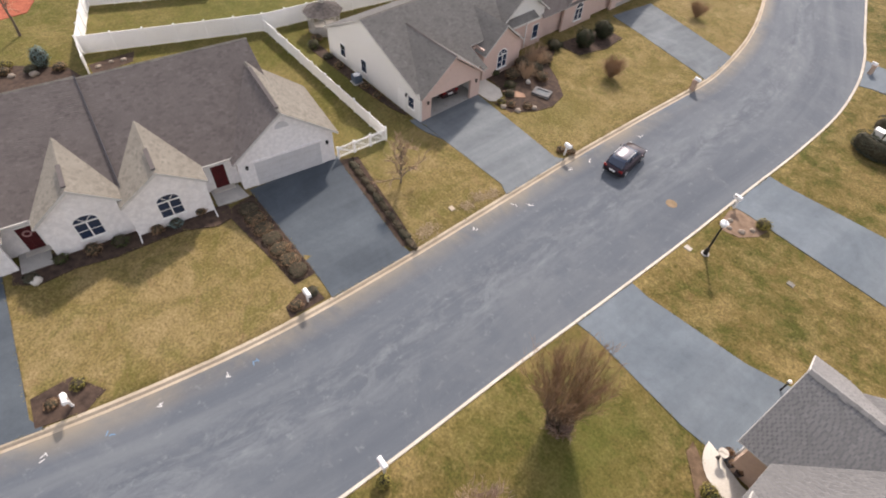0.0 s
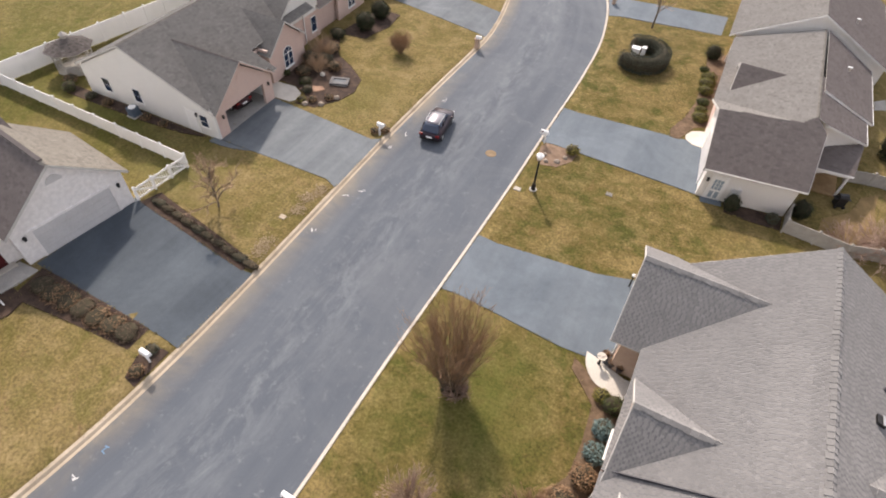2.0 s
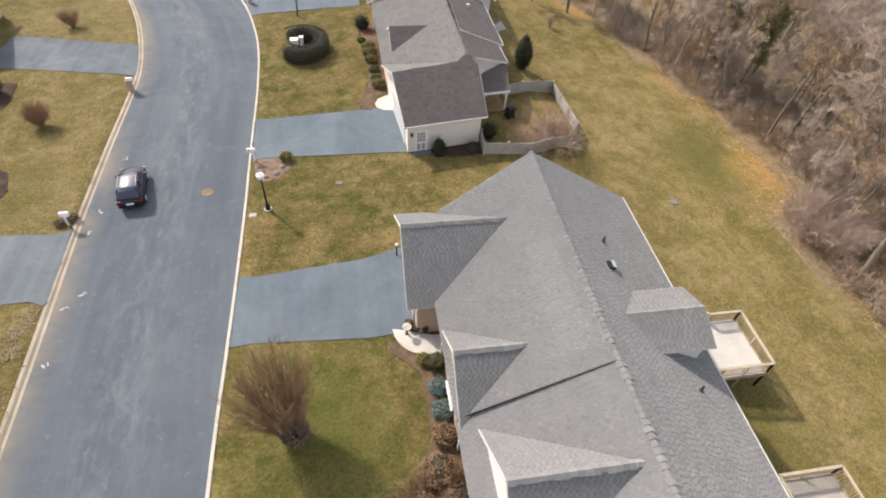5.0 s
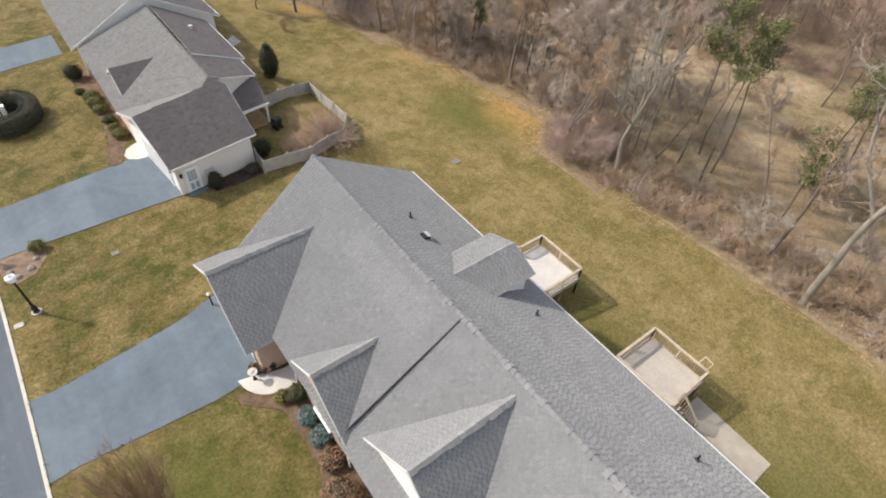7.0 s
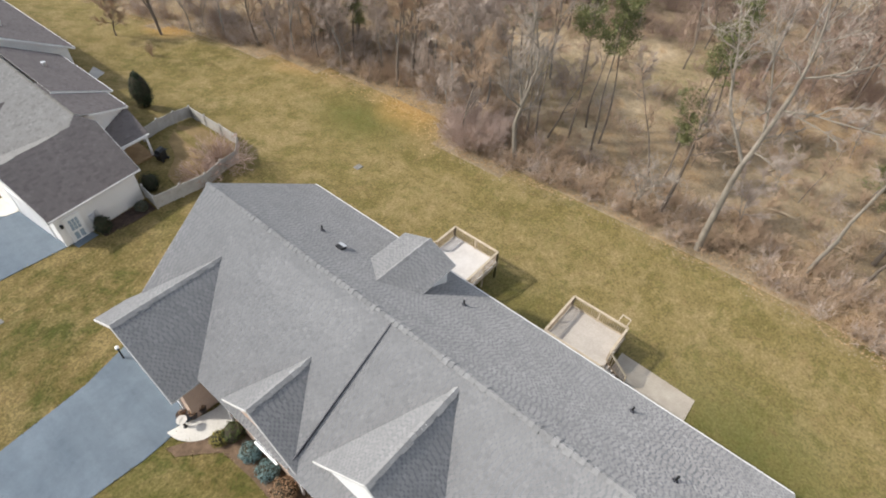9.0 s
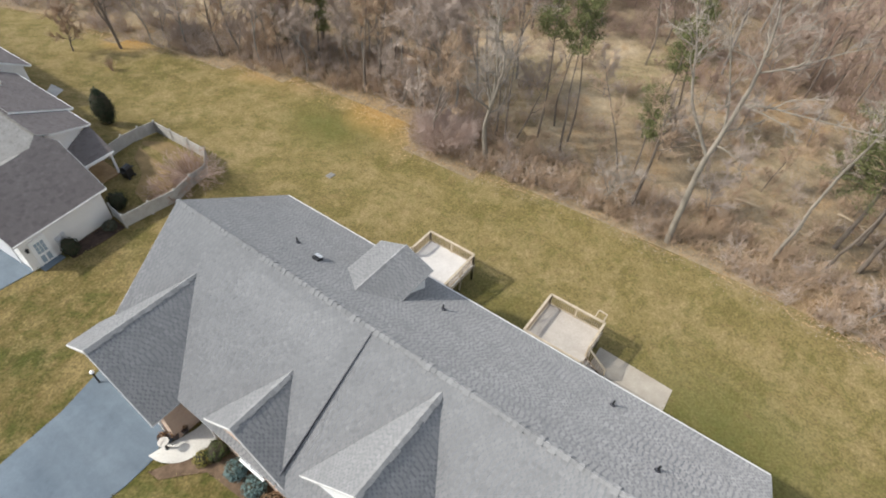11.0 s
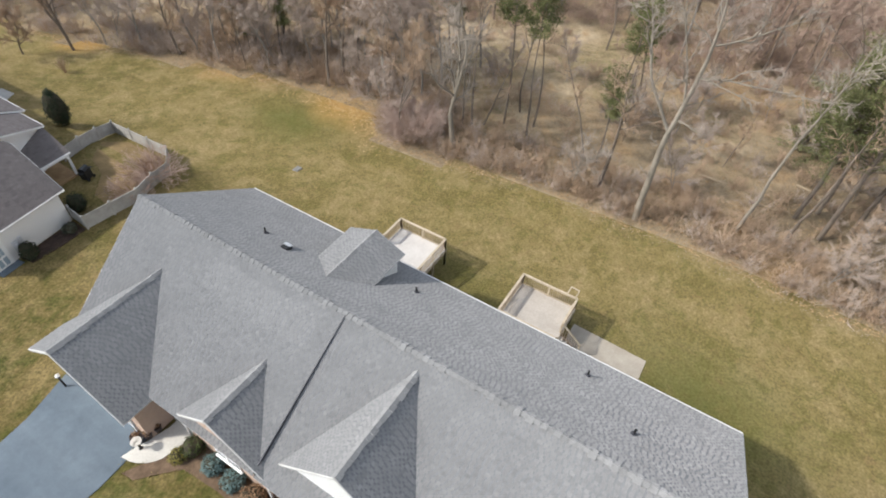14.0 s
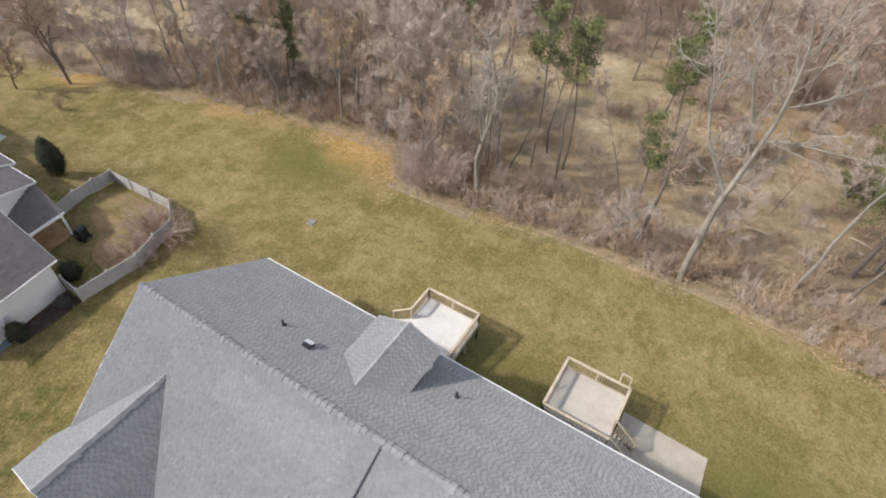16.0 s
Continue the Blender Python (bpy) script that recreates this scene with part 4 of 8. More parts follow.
def white_house():
    """The pale stone duplex across the street; authored square to the axes and turned about its garage."""
    X, Y = -32.35, 12.3
    h = thing("stone_duplex_house", X, Y, 0.25, "pale stone-veneered duplex with brown shingles and twin window gables", "house", rz=-6.0, centre=(X - 3, Y - 6))
    # paler shingle: sunlight put into the colour of gables and sunward garage slope
    sh, tan = M_SHINGLE_BROWN, M_SHINGLE_SUNLIT
    RX, RZ, EX, EZ = X - 9.4, 6.9, X - 0.35, 3.25
    k = (RZ - EZ) / (EX - RX)
    N, S, P = Y + 0.9, Y - 40, Y - 10.9
    slope(h, [(EX, P, EZ), (EX, N, EZ), (RX, N, RZ), (RX, P, RZ)], sh)
    slope(h, [(EX, S, EZ + 0.15), (EX, P - 0.01, EZ + 0.15), (RX, P - 0.01, RZ + 0.15), (RX, S, RZ + 0.15)], sh)
    slope(h, [(RX - 6.0, S, 3.2), (RX - 6.0, N, 3.2), (RX, N, RZ), (RX, S, RZ)], sh)
    ridge_caps(h, (RX, S, RZ + 0.17), (RX, P, RZ + 0.17), M_SHINGLE_TANCAP)
    ridge_caps(h, (RX, P, RZ + 0.02), (RX, N, RZ + 0.02), M_SHINGLE_TANCAP)
    part("step_flashing", Shape().prism([(EX, P - 0.03, EZ - 0.05), (RX, P - 0.03, RZ - 0.1), (RX, P - 0.03, RZ + 0.26), (EX, P - 0.03, EZ + 0.36)], (0, 0.06, 0)), M_FLASHING, h, "dark party-line flashing")

    def hit(z):
        return EX - (z - EZ) / k
    gz = 6.2
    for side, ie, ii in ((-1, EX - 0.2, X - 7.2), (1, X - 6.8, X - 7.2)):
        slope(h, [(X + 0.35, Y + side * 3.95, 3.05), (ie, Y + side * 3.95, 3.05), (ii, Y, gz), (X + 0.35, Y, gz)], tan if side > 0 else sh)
    ridge_caps(h, (X + 0.35, Y, gz), (X - 7.2, Y, gz), M_SHINGLE_TANCAP)
    part("ridge_vent", Shape().bar((X - 0.2, Y, gz + 0.08), (X - 6.2, Y, gz + 0.08), 0.26, 0.12), M_SHINGLE_BROWN, h)
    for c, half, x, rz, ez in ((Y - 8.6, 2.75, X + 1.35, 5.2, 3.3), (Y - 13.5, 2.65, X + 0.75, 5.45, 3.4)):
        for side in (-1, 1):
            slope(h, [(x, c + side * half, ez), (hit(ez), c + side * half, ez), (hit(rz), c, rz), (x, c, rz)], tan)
        part("ridge_vent", Shape().bar((x - 0.35, c, rz + 0.08), (x - 2.7, c, rz + 0.08), 0.26, 0.12), M_SHINGLE_BROWN, h)
        gable_wall(h, M_STONE_WHITE, x - 0.3, c - half + 0.2, c + half - 0.2, 0.0, ez - 0.1, rz - 0.28)
        part("wall", Shape().box(X - 1.0, x - 0.5, c - half + 0.2, c - half + 0.4, 0.0, ez), M_STONE_WHITE, h)
        part("wall", Shape().box(X - 1.0, x - 0.5, c + half - 0.4, c + half - 0.2, 0.0, ez), M_STONE_WHITE, h)
        rake(h, [(x, c - half, ez - 0.1), (x, c, rz - 0.1), (x, c + half, ez - 0.1)], 0.2)
        arched_window(h, x - 0.3, c, 1.15, 1.4, 1.35, 0.5)
    # garage block
    gable_wall(h, M_STONE_WHITE, X, Y - 3.6, Y + 3.6, 0.0, 3.0, 5.85)
    part("wall", Shape().box(X - 7.0, X - 0.25, Y + 3.4, Y + 3.6, 0.0, 3.0), M_STONE_WHITE, h)
    part("wall", Shape().box(X - 1.3, X - 0.25, Y - 3.6, Y - 3.4, 0.0, 3.0), M_STONE_WHITE, h)
    rake(h, [(X + 0.35, Y - 3.95, 2.95), (X + 0.35, Y, gz - 0.1), (X + 0.35, Y + 3.95, 2.95)], 0.2)
    garage_door(h, X, Y - 2.5, Y + 2.5, 0.25, 2.45, 1, M_STONE_WHITE)
    wall_lantern(h, X, Y - 3.05, 2.25)
    wall_lantern(h, X, Y + 3.05, 2.25)
    part("gable_vent", Shape().prism([(X, Y + 0.5 * math.cos(a), 4.75 + 0.5 * math.sin(a)) for a in np.linspace(0, math.pi, 12)], (0.05, 0, 0)), M_GARAGE_DOOR, h)
    # recessed entries
    part("wall", Shape().box(X - 1.25, X - 1.0, S, Y - 3.4, 0.0, 3.3), M_STONE_WHITE, h)
    part("wall", Shape().box(RX - 5.7, RX - 5.5, S, N, 0.0, 3.2), M_SIDING, h)
    end_wall(h, M_SIDING, N - 0.5, RX - 5.7, X - 1.0, 0.0, 3.2, 6.6, RX)
    front_door(h, X - 1.0, Y - 4.85, 0.45)
    second = front_door(h, X - 1.0, Y - 16.9, 0.45)
    part("wreath", Shape().tube([(X - 0.88, Y - 16.9 + 0.22 * math.cos(a), 1.95 + 0.22 * math.sin(a)) for a in np.linspace(0, 2 * math.pi, 17)], [0.05] * 17, 6), M_WREATH, second, "faded pink door wreath")
    gable_wall(h, M_STONE_WHITE, X + 0.4, Y - 25.6, Y - 18.2, 0.0, 3.0, 5.8)
    for side in (-1, 1):
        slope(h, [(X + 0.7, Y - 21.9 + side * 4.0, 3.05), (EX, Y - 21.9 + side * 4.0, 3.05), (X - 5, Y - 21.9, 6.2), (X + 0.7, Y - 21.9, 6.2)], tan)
    gutter(h, (EX + 0.05, Y - 5.8, EZ - 0.06), (EX + 0.05, Y - 3.9, EZ - 0.06))
    gutter(h, (EX + 0.05, Y - 18.0, EZ + 0.1), (EX + 0.05, Y - 16.3, EZ + 0.1))
    for y in (Y - 6.1, Y - 11.1):
        part("downspout", Shape().bar((X + 0.95, y, 3.1), (X + 0.95, y, 0.4), 0.09).bar((X + 0.95, y, 0.4), (X + 1.9, y, 0.32), 0.09), M_WHITE, h)
    for c, w in ((Y - 5.0, 1.6), (Y - 17.2, 1.8)):
        part("porch_floor", Shape().box(X - 1.0, X + 0.9, c - w / 2, c + w / 2, 0.0, 0.36), M_GREY_CONCRETE, h)
    return h


M_WREATH = mottled("pink_dried_flowers", (0.40, 0.22, 0.22), (0.55, 0.36, 0.34), 8.0, 0.9, 30.0, 0.5)
M_SHINGLE_TANCAP = shingle_material("tan_ridge_cap", (0.22, 0.20, 0.175), (0.32, 0.30, 0.265), (0.27, 0.25, 0.22))
white_house()


def pink_house():
    """The pink brick twin house with its garage standing open."""
    X, Y = -33.3, 28.2
    h = thing("brick_twin_house", X, Y, 0.25, "pink brick twin house, grey shingles, white siding, one garage standing open", "house", rz=3.0, centre=(X - 3, Y + 8))
    sh = M_SHINGLE_STONE
    RX, RZ, EX, EZ = X - 8.7, 6.6, X + 0.1, 2.95
    k = (RZ - EZ) / (EX - RX)

    def hit(z):
        return EX - (z - EZ) / k
    slope(h, [(EX, Y + 3.95, EZ), (EX, Y + 4.5, EZ), (RX, Y + 4.5, RZ), (RX, Y - 4.0, RZ), (X - 0.4, Y - 4.0, EZ + 0.5 * k), (X - 0.4, Y + 3.95, EZ + 0.5 * k)], sh)
    slope(h, [(EX - 2.6, Y + 4.49, EZ + 2.6 * k), (EX - 2.6, Y + 14.5, EZ + 2.6 * k), (RX, Y + 14.5, RZ), (RX, Y + 4.49, RZ)], sh)
    slope(h, [(X - 15.4, Y - 4.0, 3.1), (X - 15.4, Y + 14.5, 3.1), (RX, Y + 14.5, RZ), (RX, Y - 4.0, RZ)], sh)
    ridge_caps(h, (RX, Y - 4.0, RZ), (RX, Y + 14.5, RZ), M_SHINGLE_TANCAP)
    # the garage gable
    gz = 5.85
    for side in (-1, 1):
        slope(h, [(X + 0.35, Y + side * 4.0, 2.85), (hit(2.9), Y + side * 4.0, 2.85), (hit(gz), Y, gz), (X + 0.35, Y, gz)], sh)
    ridge_caps(h, (X + 0.35, Y, gz), (hit(gz), Y, gz), M_SHINGLE_BROWN)
    rake(h, [(X + 0.36, Y - 4.0, 2.75), (X + 0.36, Y, gz - 0.1), (X + 0.36, Y + 4.0, 2.75)], 0.1, (0, 0, 0), M_BRICK_PINK)
    a, b, t = Y - 2.55, Y + 2.45, 2.4
    s = Shape()
    s.prism([(X, Y - 3.65, 0), (X, a, 0), (X, a, t), (X, Y - 3.65, t)], (-0.25, 0, 0))
    s.prism([(X, b, 0), (X, Y + 3.65, 0), (X, Y + 3.65, t), (X, b, t)], (-0.25, 0, 0))
    s.prism([(X, Y - 3.65, t), (X, Y + 3.65, t), (X, Y + 3.65, 2.8), (X, Y, 5.5), (X, Y - 3.65, 2.8)], (-0.25, 0, 0))
    part("wall", s, M_BRICK_PINK, h, "pink brick garage front")
    part("garage_floor", Shape().box(X - 6.6, X - 0.02, Y - 3.5, Y + 3.5, 0.0, 0.3), M_GREY_CONCRETE, h)
    part("garage_lining", Shape().box(X - 6.7, X - 6.55, Y - 3.5, Y + 3.5, 0.2, 2.7).box(X - 6.6, X - 0.3, Y + 3.4, Y + 3.5, 0.2, 2.7).box(X - 6.6, X - 0.3, Y - 3.5, Y - 3.4, 0.2, 2.7).box(X - 6.6, X - 0.3, Y - 3.5, Y + 3.5, 2.6, 2.7), M_SIDING_WHITE, h)
    part("gable_vent", Shape().prism([(X, Y - 0.55, 4.2), (X, Y + 0.55, 4.2), (X, Y + 0.3, 4.75), (X, Y - 0.3, 4.75)], (0.04, 0, 0)), M_BRICK_PINK, h)
    wall_lantern(h, X, Y - 3.05, 2.15)
    wall_lantern(h, X, Y + 3.0, 2.15)
    # side walls
    end_wall(h, M_SIDING_WHITE, Y - 3.85, X - 15.0, X - 0.02, 0.0, 3.0, 6.35, RX, 0.2, "white siding gable end", 2.8)
    rake(h, [(X - 15.4, Y - 4.02, 3.0), (RX, Y - 4.02, RZ - 0.1), (EX, Y - 4.02, EZ - 0.1)], 0.2)
    flat_window(h, "y", Y - 3.85, X - 12.3, 1.15, 0.8, 1.3, -1)
    flat_window(h, "y", Y - 3.85, X - 8.7, 1.15, 0.8, 1.3, -1)
    flat_window(h, "y", Y - 3.85, X - 1.3, 1.2, 0.75, 1.1, -1)
    d = part("door", Shape().box(X - 3.1, X - 2.2, Y - 3.92, Y - 3.84, 0.3, 2.35), M_WHITE, h, "white side door")
    part("door_casing", Shape().box(X - 3.22, X - 3.1, Y - 3.94, Y - 3.84, 0.3, 2.47).box(X - 2.2, X - 2.08, Y - 3.94, Y - 3.84, 0.3, 2.47), M_WHITE, d)
    wall_lantern(h, X - 1.9, Y - 3.85, 2.25, "y", -1)
    part("wall", Shape().box(X - 15.0, X - 14.8, Y - 3.65, Y + 14.3, 0.0, 3.2), M_SIDING_WHITE, h)
    # arched-window gable
    c, half, x, ez, rz = Y + 8.2, 2.85, X - 1.2, 3.2, 5.55
    for side in (-1, 1):
        slope(h, [(x, c + side * half, ez), (x - 2.4, c + side * half, ez), (hit(rz), c, rz), (x, c, rz)], sh)
    gable_wall(h, M_BRICK_PINK, x - 0.3, c - half + 0.2, c + half - 0.2, 0.0, ez - 0.1, rz - 0.25)
    part("wall", Shape().box(x - 4.5, x - 0.5, c - half + 0.2, c - half + 0.4, 0.0, ez + 0.4), M_BRICK_PINK, h)
    part("wall", Shape().box(x - 4.5, x - 0.5, c + half - 0.4, c + half - 0.2, 0.0, ez + 0.4), M_BRICK_PINK, h)
    rake(h, [(x, c - half, ez - 0.1), (x, c, rz - 0.1), (x, c + half, ez - 0.1)], 0.2)
    arched_window(h, x - 0.3, c, 1.0, 1.2, 1.35, 0.55)
    part("wall", Shape().box(X - 2.9, X - 2.7, Y + 3.6, Y + 5.6, 0.0, 3.6), M_BRICK_PINK, h)
    front_door(h, X - 2.7, Y + 4.6, 0.45, material=M_DOOR_BROWN)
    # taller white gable behind, over the second unit
    c2, x2 = Y + 13.0, X - 3.4
    gable_wall(h, M_SIDING_WHITE, x2, c2 - 3.3, c2 + 3.3, 2.9, 4.2, 6.7)
    gable_wall(h, M_BRICK_PINK, x2 + 0.03, c2 - 3.3, c2 + 3.3, 0.0, 3.0, 3.01)
    for side in (-1, 1):
        slope(h, [(x2 + 0.35, c2 + side * 3.7, 4.1), (x2 - 6, c2 + side * 3.7, 4.1), (x2 - 8, c2, 6.95), (x2 + 0.35, c2, 6.95)], sh)
    rake(h, [(x2 + 0.36, c2 - 3.7, 4.0), (x2 + 0.36, c2, 6.85), (x2 + 0.36, c2 + 3.7, 4.0)], 0.2)
    flat_window(h, "x", x2 + 0.06, c2 - 1.2, 1.1, 0.8, 1.5, 1)
    flat_window(h, "x", x2 + 0.06, c2 + 2.2, 1.1, 0.8, 1.5, 1)
    part("downspout", Shape().bar((x2 + 0.1, c2 + 0.6, 4.2), (x2 + 0.1, c2 + 0.6, 0.4), 0.09), M_WHITE, h)
    # second arched gable and the further garage
    c3, x3, half = Y + 22.6, X - 3.0, 2.9
    slope(h, [(X - 3.0, Y + 16.0, 3.2), (X - 3.0, Y + 40.0, 3.2), (RX, Y + 40.0, RZ + 0.2), (RX, Y + 16.0, RZ + 0.2)], M_SHINGLE_BROWN)
    slope(h, [(X - 15.4, Y + 14.5, 3.1), (X - 15.4, Y + 40.0, 3.1), (RX, Y + 40.0, RZ + 0.2), (RX, Y + 14.5, RZ + 0.2)], M_SHINGLE_BROWN)
    for side in (-1, 1):
        slope(h, [(x3, c3 + side * half, 3.1), (x3 - 1.0, c3 + side * half, 3.1), (x3 - 4.4, c3, 5.5), (x3, c3, 5.5)], M_SHINGLE_BROWN)
    gable_wall(h, M_BRICK_PINK, x3 - 0.3, c3 - half + 0.2, c3 + half - 0.2, 0.0, 3.0, 5.2)
    arched_window(h, x3 - 0.3, c3, 1.0, 1.2, 1.35, 0.55)
    part("wall", Shape().box(X - 4.0, X - 3.8, Y + 16, Y + 40, 0.0, 3.2), M_BRICK_PINK, h)
    c4, x4 = Y + 32.6, X - 3.2
    s = Shape()
    s.prism([(x4, c4 - 3.6, 0), (x4, c4 - 2.5, 0), (x4, c4 - 2.5, t), (x4, c4 - 3.6, t)], (-0.25, 0, 0))
    s.prism([(x4, c4 + 2.5, 0), (x4, c4 + 3.6, 0), (x4, c4 + 3.6, t), (x4, c4 + 2.5, t)], (-0.25, 0, 0))
    s.prism([(x4, c4 - 3.6, t), (x4, c4 + 3.6, t), (x4, c4 + 3.6, 2.9), (x4, c4, 5.5), (x4, c4 - 3.6, 2.9)], (-0.25, 0, 0))
    part("wall", s, M_BRICK_PINK, h)
    part("garage_floor", Shape().box(x4 - 6.0, x4 - 0.02, c4 - 3.4, c4 + 3.4, 0.0, 0.3), M_GREY_CONCRETE, h)
    for side in (-1, 1):
        slope(h, [(x4 + 0.35, c4 + side * 3.95, 2.9), (x4 - 1.2, c4 + side * 3.95, 2.9), (x4 - 5.2, c4, 5.8), (x4 + 0.35, c4, 5.8)], M_SHINGLE_BROWN)
    rake(h, [(x4 + 0.36, c4 - 3.95, 2.8), (x4 + 0.36, c4, 5.7), (x4 + 0.36, c4 + 3.95, 2.8)], 0.2)
    return h


M_DOOR_BROWN = mottled("brown_door", (0.12, 0.06, 0.04), (0.18, 0.10, 0.07), 2.0, 0.5, 20.0, 0.05)
pink_house()


def north_house():
    """The next house along the eastern row; its garage front stands a little askew."""
    h = thing("siding_duplex_house", 6.0, 48.0, 0.2, "cream-sided duplex with shingles coloured tan sunward, brown away, and side door", "house", centre=(5.0, 46.0))
    # slopes facing the sun get tan shingles, the others brown: light put into colour
    br, tan = M_SHINGLE_BROWN, M_SHINGLE_LIT_TAN
    RX, RZ = 7.45, 5.88
    def on_south(x, y):
        return (x, y, 3.05 + 0.49 * (0.988 * (y - 37.4) - 0.153 * (x - 1.6)))
    def on_east(x, y, lift=0.0):
        return (x, y, RZ - 0.557 * (x - RX) + lift)
    def askew(shape):
        """From the side wall's own line, a metres along it and b behind it, to the plan."""
        shape.v = [(1.6 + 0.988 * a - 0.153 * b, 37.4 + 0.153 * a + 0.988 * b, z) for a, b, z in shape.v]
        return shape
    def front(y0, y1, z0, z1, out):
        """A slab on the garage front, which runs slightly off the street's line."""
        def x(y):
            return 1.95 - 0.085 * (y - 37.8)
        return Shape().prism([(x(y0), y0, z0), (x(y1), y1, z0), (x(y1), y1, z1), (x(y0), y0, z1)], (-out, 0, 0))
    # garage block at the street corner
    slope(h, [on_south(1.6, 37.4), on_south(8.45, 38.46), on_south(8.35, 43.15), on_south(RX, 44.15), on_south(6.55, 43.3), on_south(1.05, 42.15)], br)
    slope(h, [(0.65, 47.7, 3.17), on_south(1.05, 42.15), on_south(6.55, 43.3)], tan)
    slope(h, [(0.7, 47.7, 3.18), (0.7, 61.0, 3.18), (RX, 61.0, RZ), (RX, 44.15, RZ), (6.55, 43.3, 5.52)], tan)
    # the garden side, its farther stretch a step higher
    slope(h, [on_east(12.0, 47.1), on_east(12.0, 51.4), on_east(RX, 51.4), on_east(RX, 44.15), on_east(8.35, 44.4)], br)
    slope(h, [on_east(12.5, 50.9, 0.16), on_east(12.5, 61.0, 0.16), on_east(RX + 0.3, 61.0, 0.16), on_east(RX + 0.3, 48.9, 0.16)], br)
    part("wall", Shape().prism([(8.1, 44.7, 0.0), (11.7, 47.25, 0.0), (11.7, 47.25, 3.4), (8.1, 44.7, 5.3)], (0, 0.2, 0)), M_SIDING, h)
    part("wall", Shape().prism([(8.05, 38.8, 0.0), (8.05, 44.7, 0.0), (8.05, 44.7, 5.2), (8.05, 42.8, 5.1), (8.05, 38.8, 3.1)], (-0.2, 0, 0)), M_SIDING, h)
    part("wall", Shape().box(11.5, 11.7, 47.4, 51.2, -0.2, 3.4).box(11.9, 12.1, 51.2, 61.4, -0.4, 3.4).box(11.5, 12.1, 51.0, 51.2, -0.2, 3.4), M_SIDING, h)
    ridge_caps(h, (RX, 44.15, RZ), (RX, 61.0, RZ), M_SHINGLE_TANCAP)
    # street gable over the windows
    c, x, top = 51.7, 1.65, 5.0
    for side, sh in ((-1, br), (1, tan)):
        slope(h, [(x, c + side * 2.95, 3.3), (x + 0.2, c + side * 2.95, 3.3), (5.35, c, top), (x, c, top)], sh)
    rake(h, [(x - 0.02, c - 2.95, 3.2), (x - 0.02, c, top - 0.08), (x - 0.02, c + 2.95, 3.2)], 0.14)
    gable_wall(h, M_BRICK_PINK, x + 0.3, c - 2.7, c + 2.7, 0.0, 3.2, top - 0.2, 0.2)
    # walls
    part("wall", askew(Shape().box(0.35, 6.5, 0.35, 0.55, 0.0, 3.15)), M_SIDING, h, "cream siding side wall")
    part("wall", Shape().prism([(1.95, 37.8, 0.0), (1.15, 47.2, 0.0), (1.15, 47.2, 3.2), (1.58, 42.1, 5.2), (1.95, 37.8, 3.1)], (0.25, 0, 0)), M_SIDING, h)
    part("wall", Shape().box(1.15, 1.35, 47.2, 78.0, 0.0, 3.2), M_BRICK_PINK, h)
    part("wall", Shape().box(13.3, 13.5, 61.8, 79.0, -1.4, 3.3), M_SIDING, h)
    gutter(h, (1.62, 37.33, 2.98), (8.45, 38.4, 2.98))
    rake(h, [(1.56, 37.4, 2.95), (1.01, 42.15, 5.28), (0.62, 47.7, 3.08)], 0.2)
    rake(h, [(8.48, 38.46, 2.95), (8.38, 43.15, 5.25)], 0.16)
    rake(h, [(12.0, 47.06, 3.26), (8.35, 44.36, 5.30)], 0.16, material=M_WHITE)
    rake(h, [(12.5, 50.87, 3.13), (RX + 0.3, 48.87, 5.8)], 0.16, material=M_WHITE)
    gutter(h, (12.04, 47.1, 3.27), (12.04, 50.9, 3.27), M_WHITE)
    gutter(h, (12.54, 50.9, 3.15), (12.54, 61.2, 3.15), M_WHITE)
    gutter(h, (14.05, 61.4, 3.22), (14.05, 79.0, 3.22), M_WHITE)
    d = part("garage_door", front(39.4, 44.1, 0.25, 2.45, 0.03), M_GARAGE_DOOR, h, "closed pale sectional garage door")
    for k in range(4):
        part("panel", front(39.43, 44.07, 0.265 + 0.55 * k, 0.785 + 0.55 * k, 0.06), M_GARAGE_DOOR, d)
    for y0, y1, z0, z1 in ((39.26, 39.4, 0.25, 2.59), (44.1, 44.24, 0.25, 2.59), (39.4, 44.1, 2.45, 2.59)):
        part("door_casing", front(y0, y1, z0, z1, 0.09), M_WHITE, d)
    wall_lantern(h, 1.9, 38.6, 2.2, "x", -1)
    wall_lantern(h, 2.2, 37.85, 2.0, "y", -1)
    # side door with its lattice of panes
    d = part("door", askew(Shape().box(1.0, 1.9, 0.28, 0.36, 0.25, 2.3)), M_WHITE, h, "white side door with glazed upper half")
    for k in range(3):
        for j in range(3):
            part("pane", askew(Shape().box(1.12 + k * 0.23, 1.31 + k * 0.23, 0.26, 0.285, 1.2 + j * 0.32, 1.48 + j * 0.32)), M_GLASS_PALE, d)
    part("door_panel", askew(Shape().box(1.12, 1.39, 0.25, 0.285, 0.4, 1.0).box(1.51, 1.78, 0.25, 0.285, 0.4, 1.0)), M_GLASS_PALE, d)
    part("door_casing", askew(Shape().box(0.87, 1.0, 0.24, 0.36, 0.25, 2.43).box(1.9, 2.03, 0.24, 0.36, 0.25, 2.43).box(1.0, 1.9, 0.24, 0.36, 2.3, 2.43)), M_WHITE, d)
    part("door_step", askew(Shape().box(0.7, 2.2, -0.35, 0.3, 0.05, 0.26)), M_DRIVE, d, "dark step before the side door")
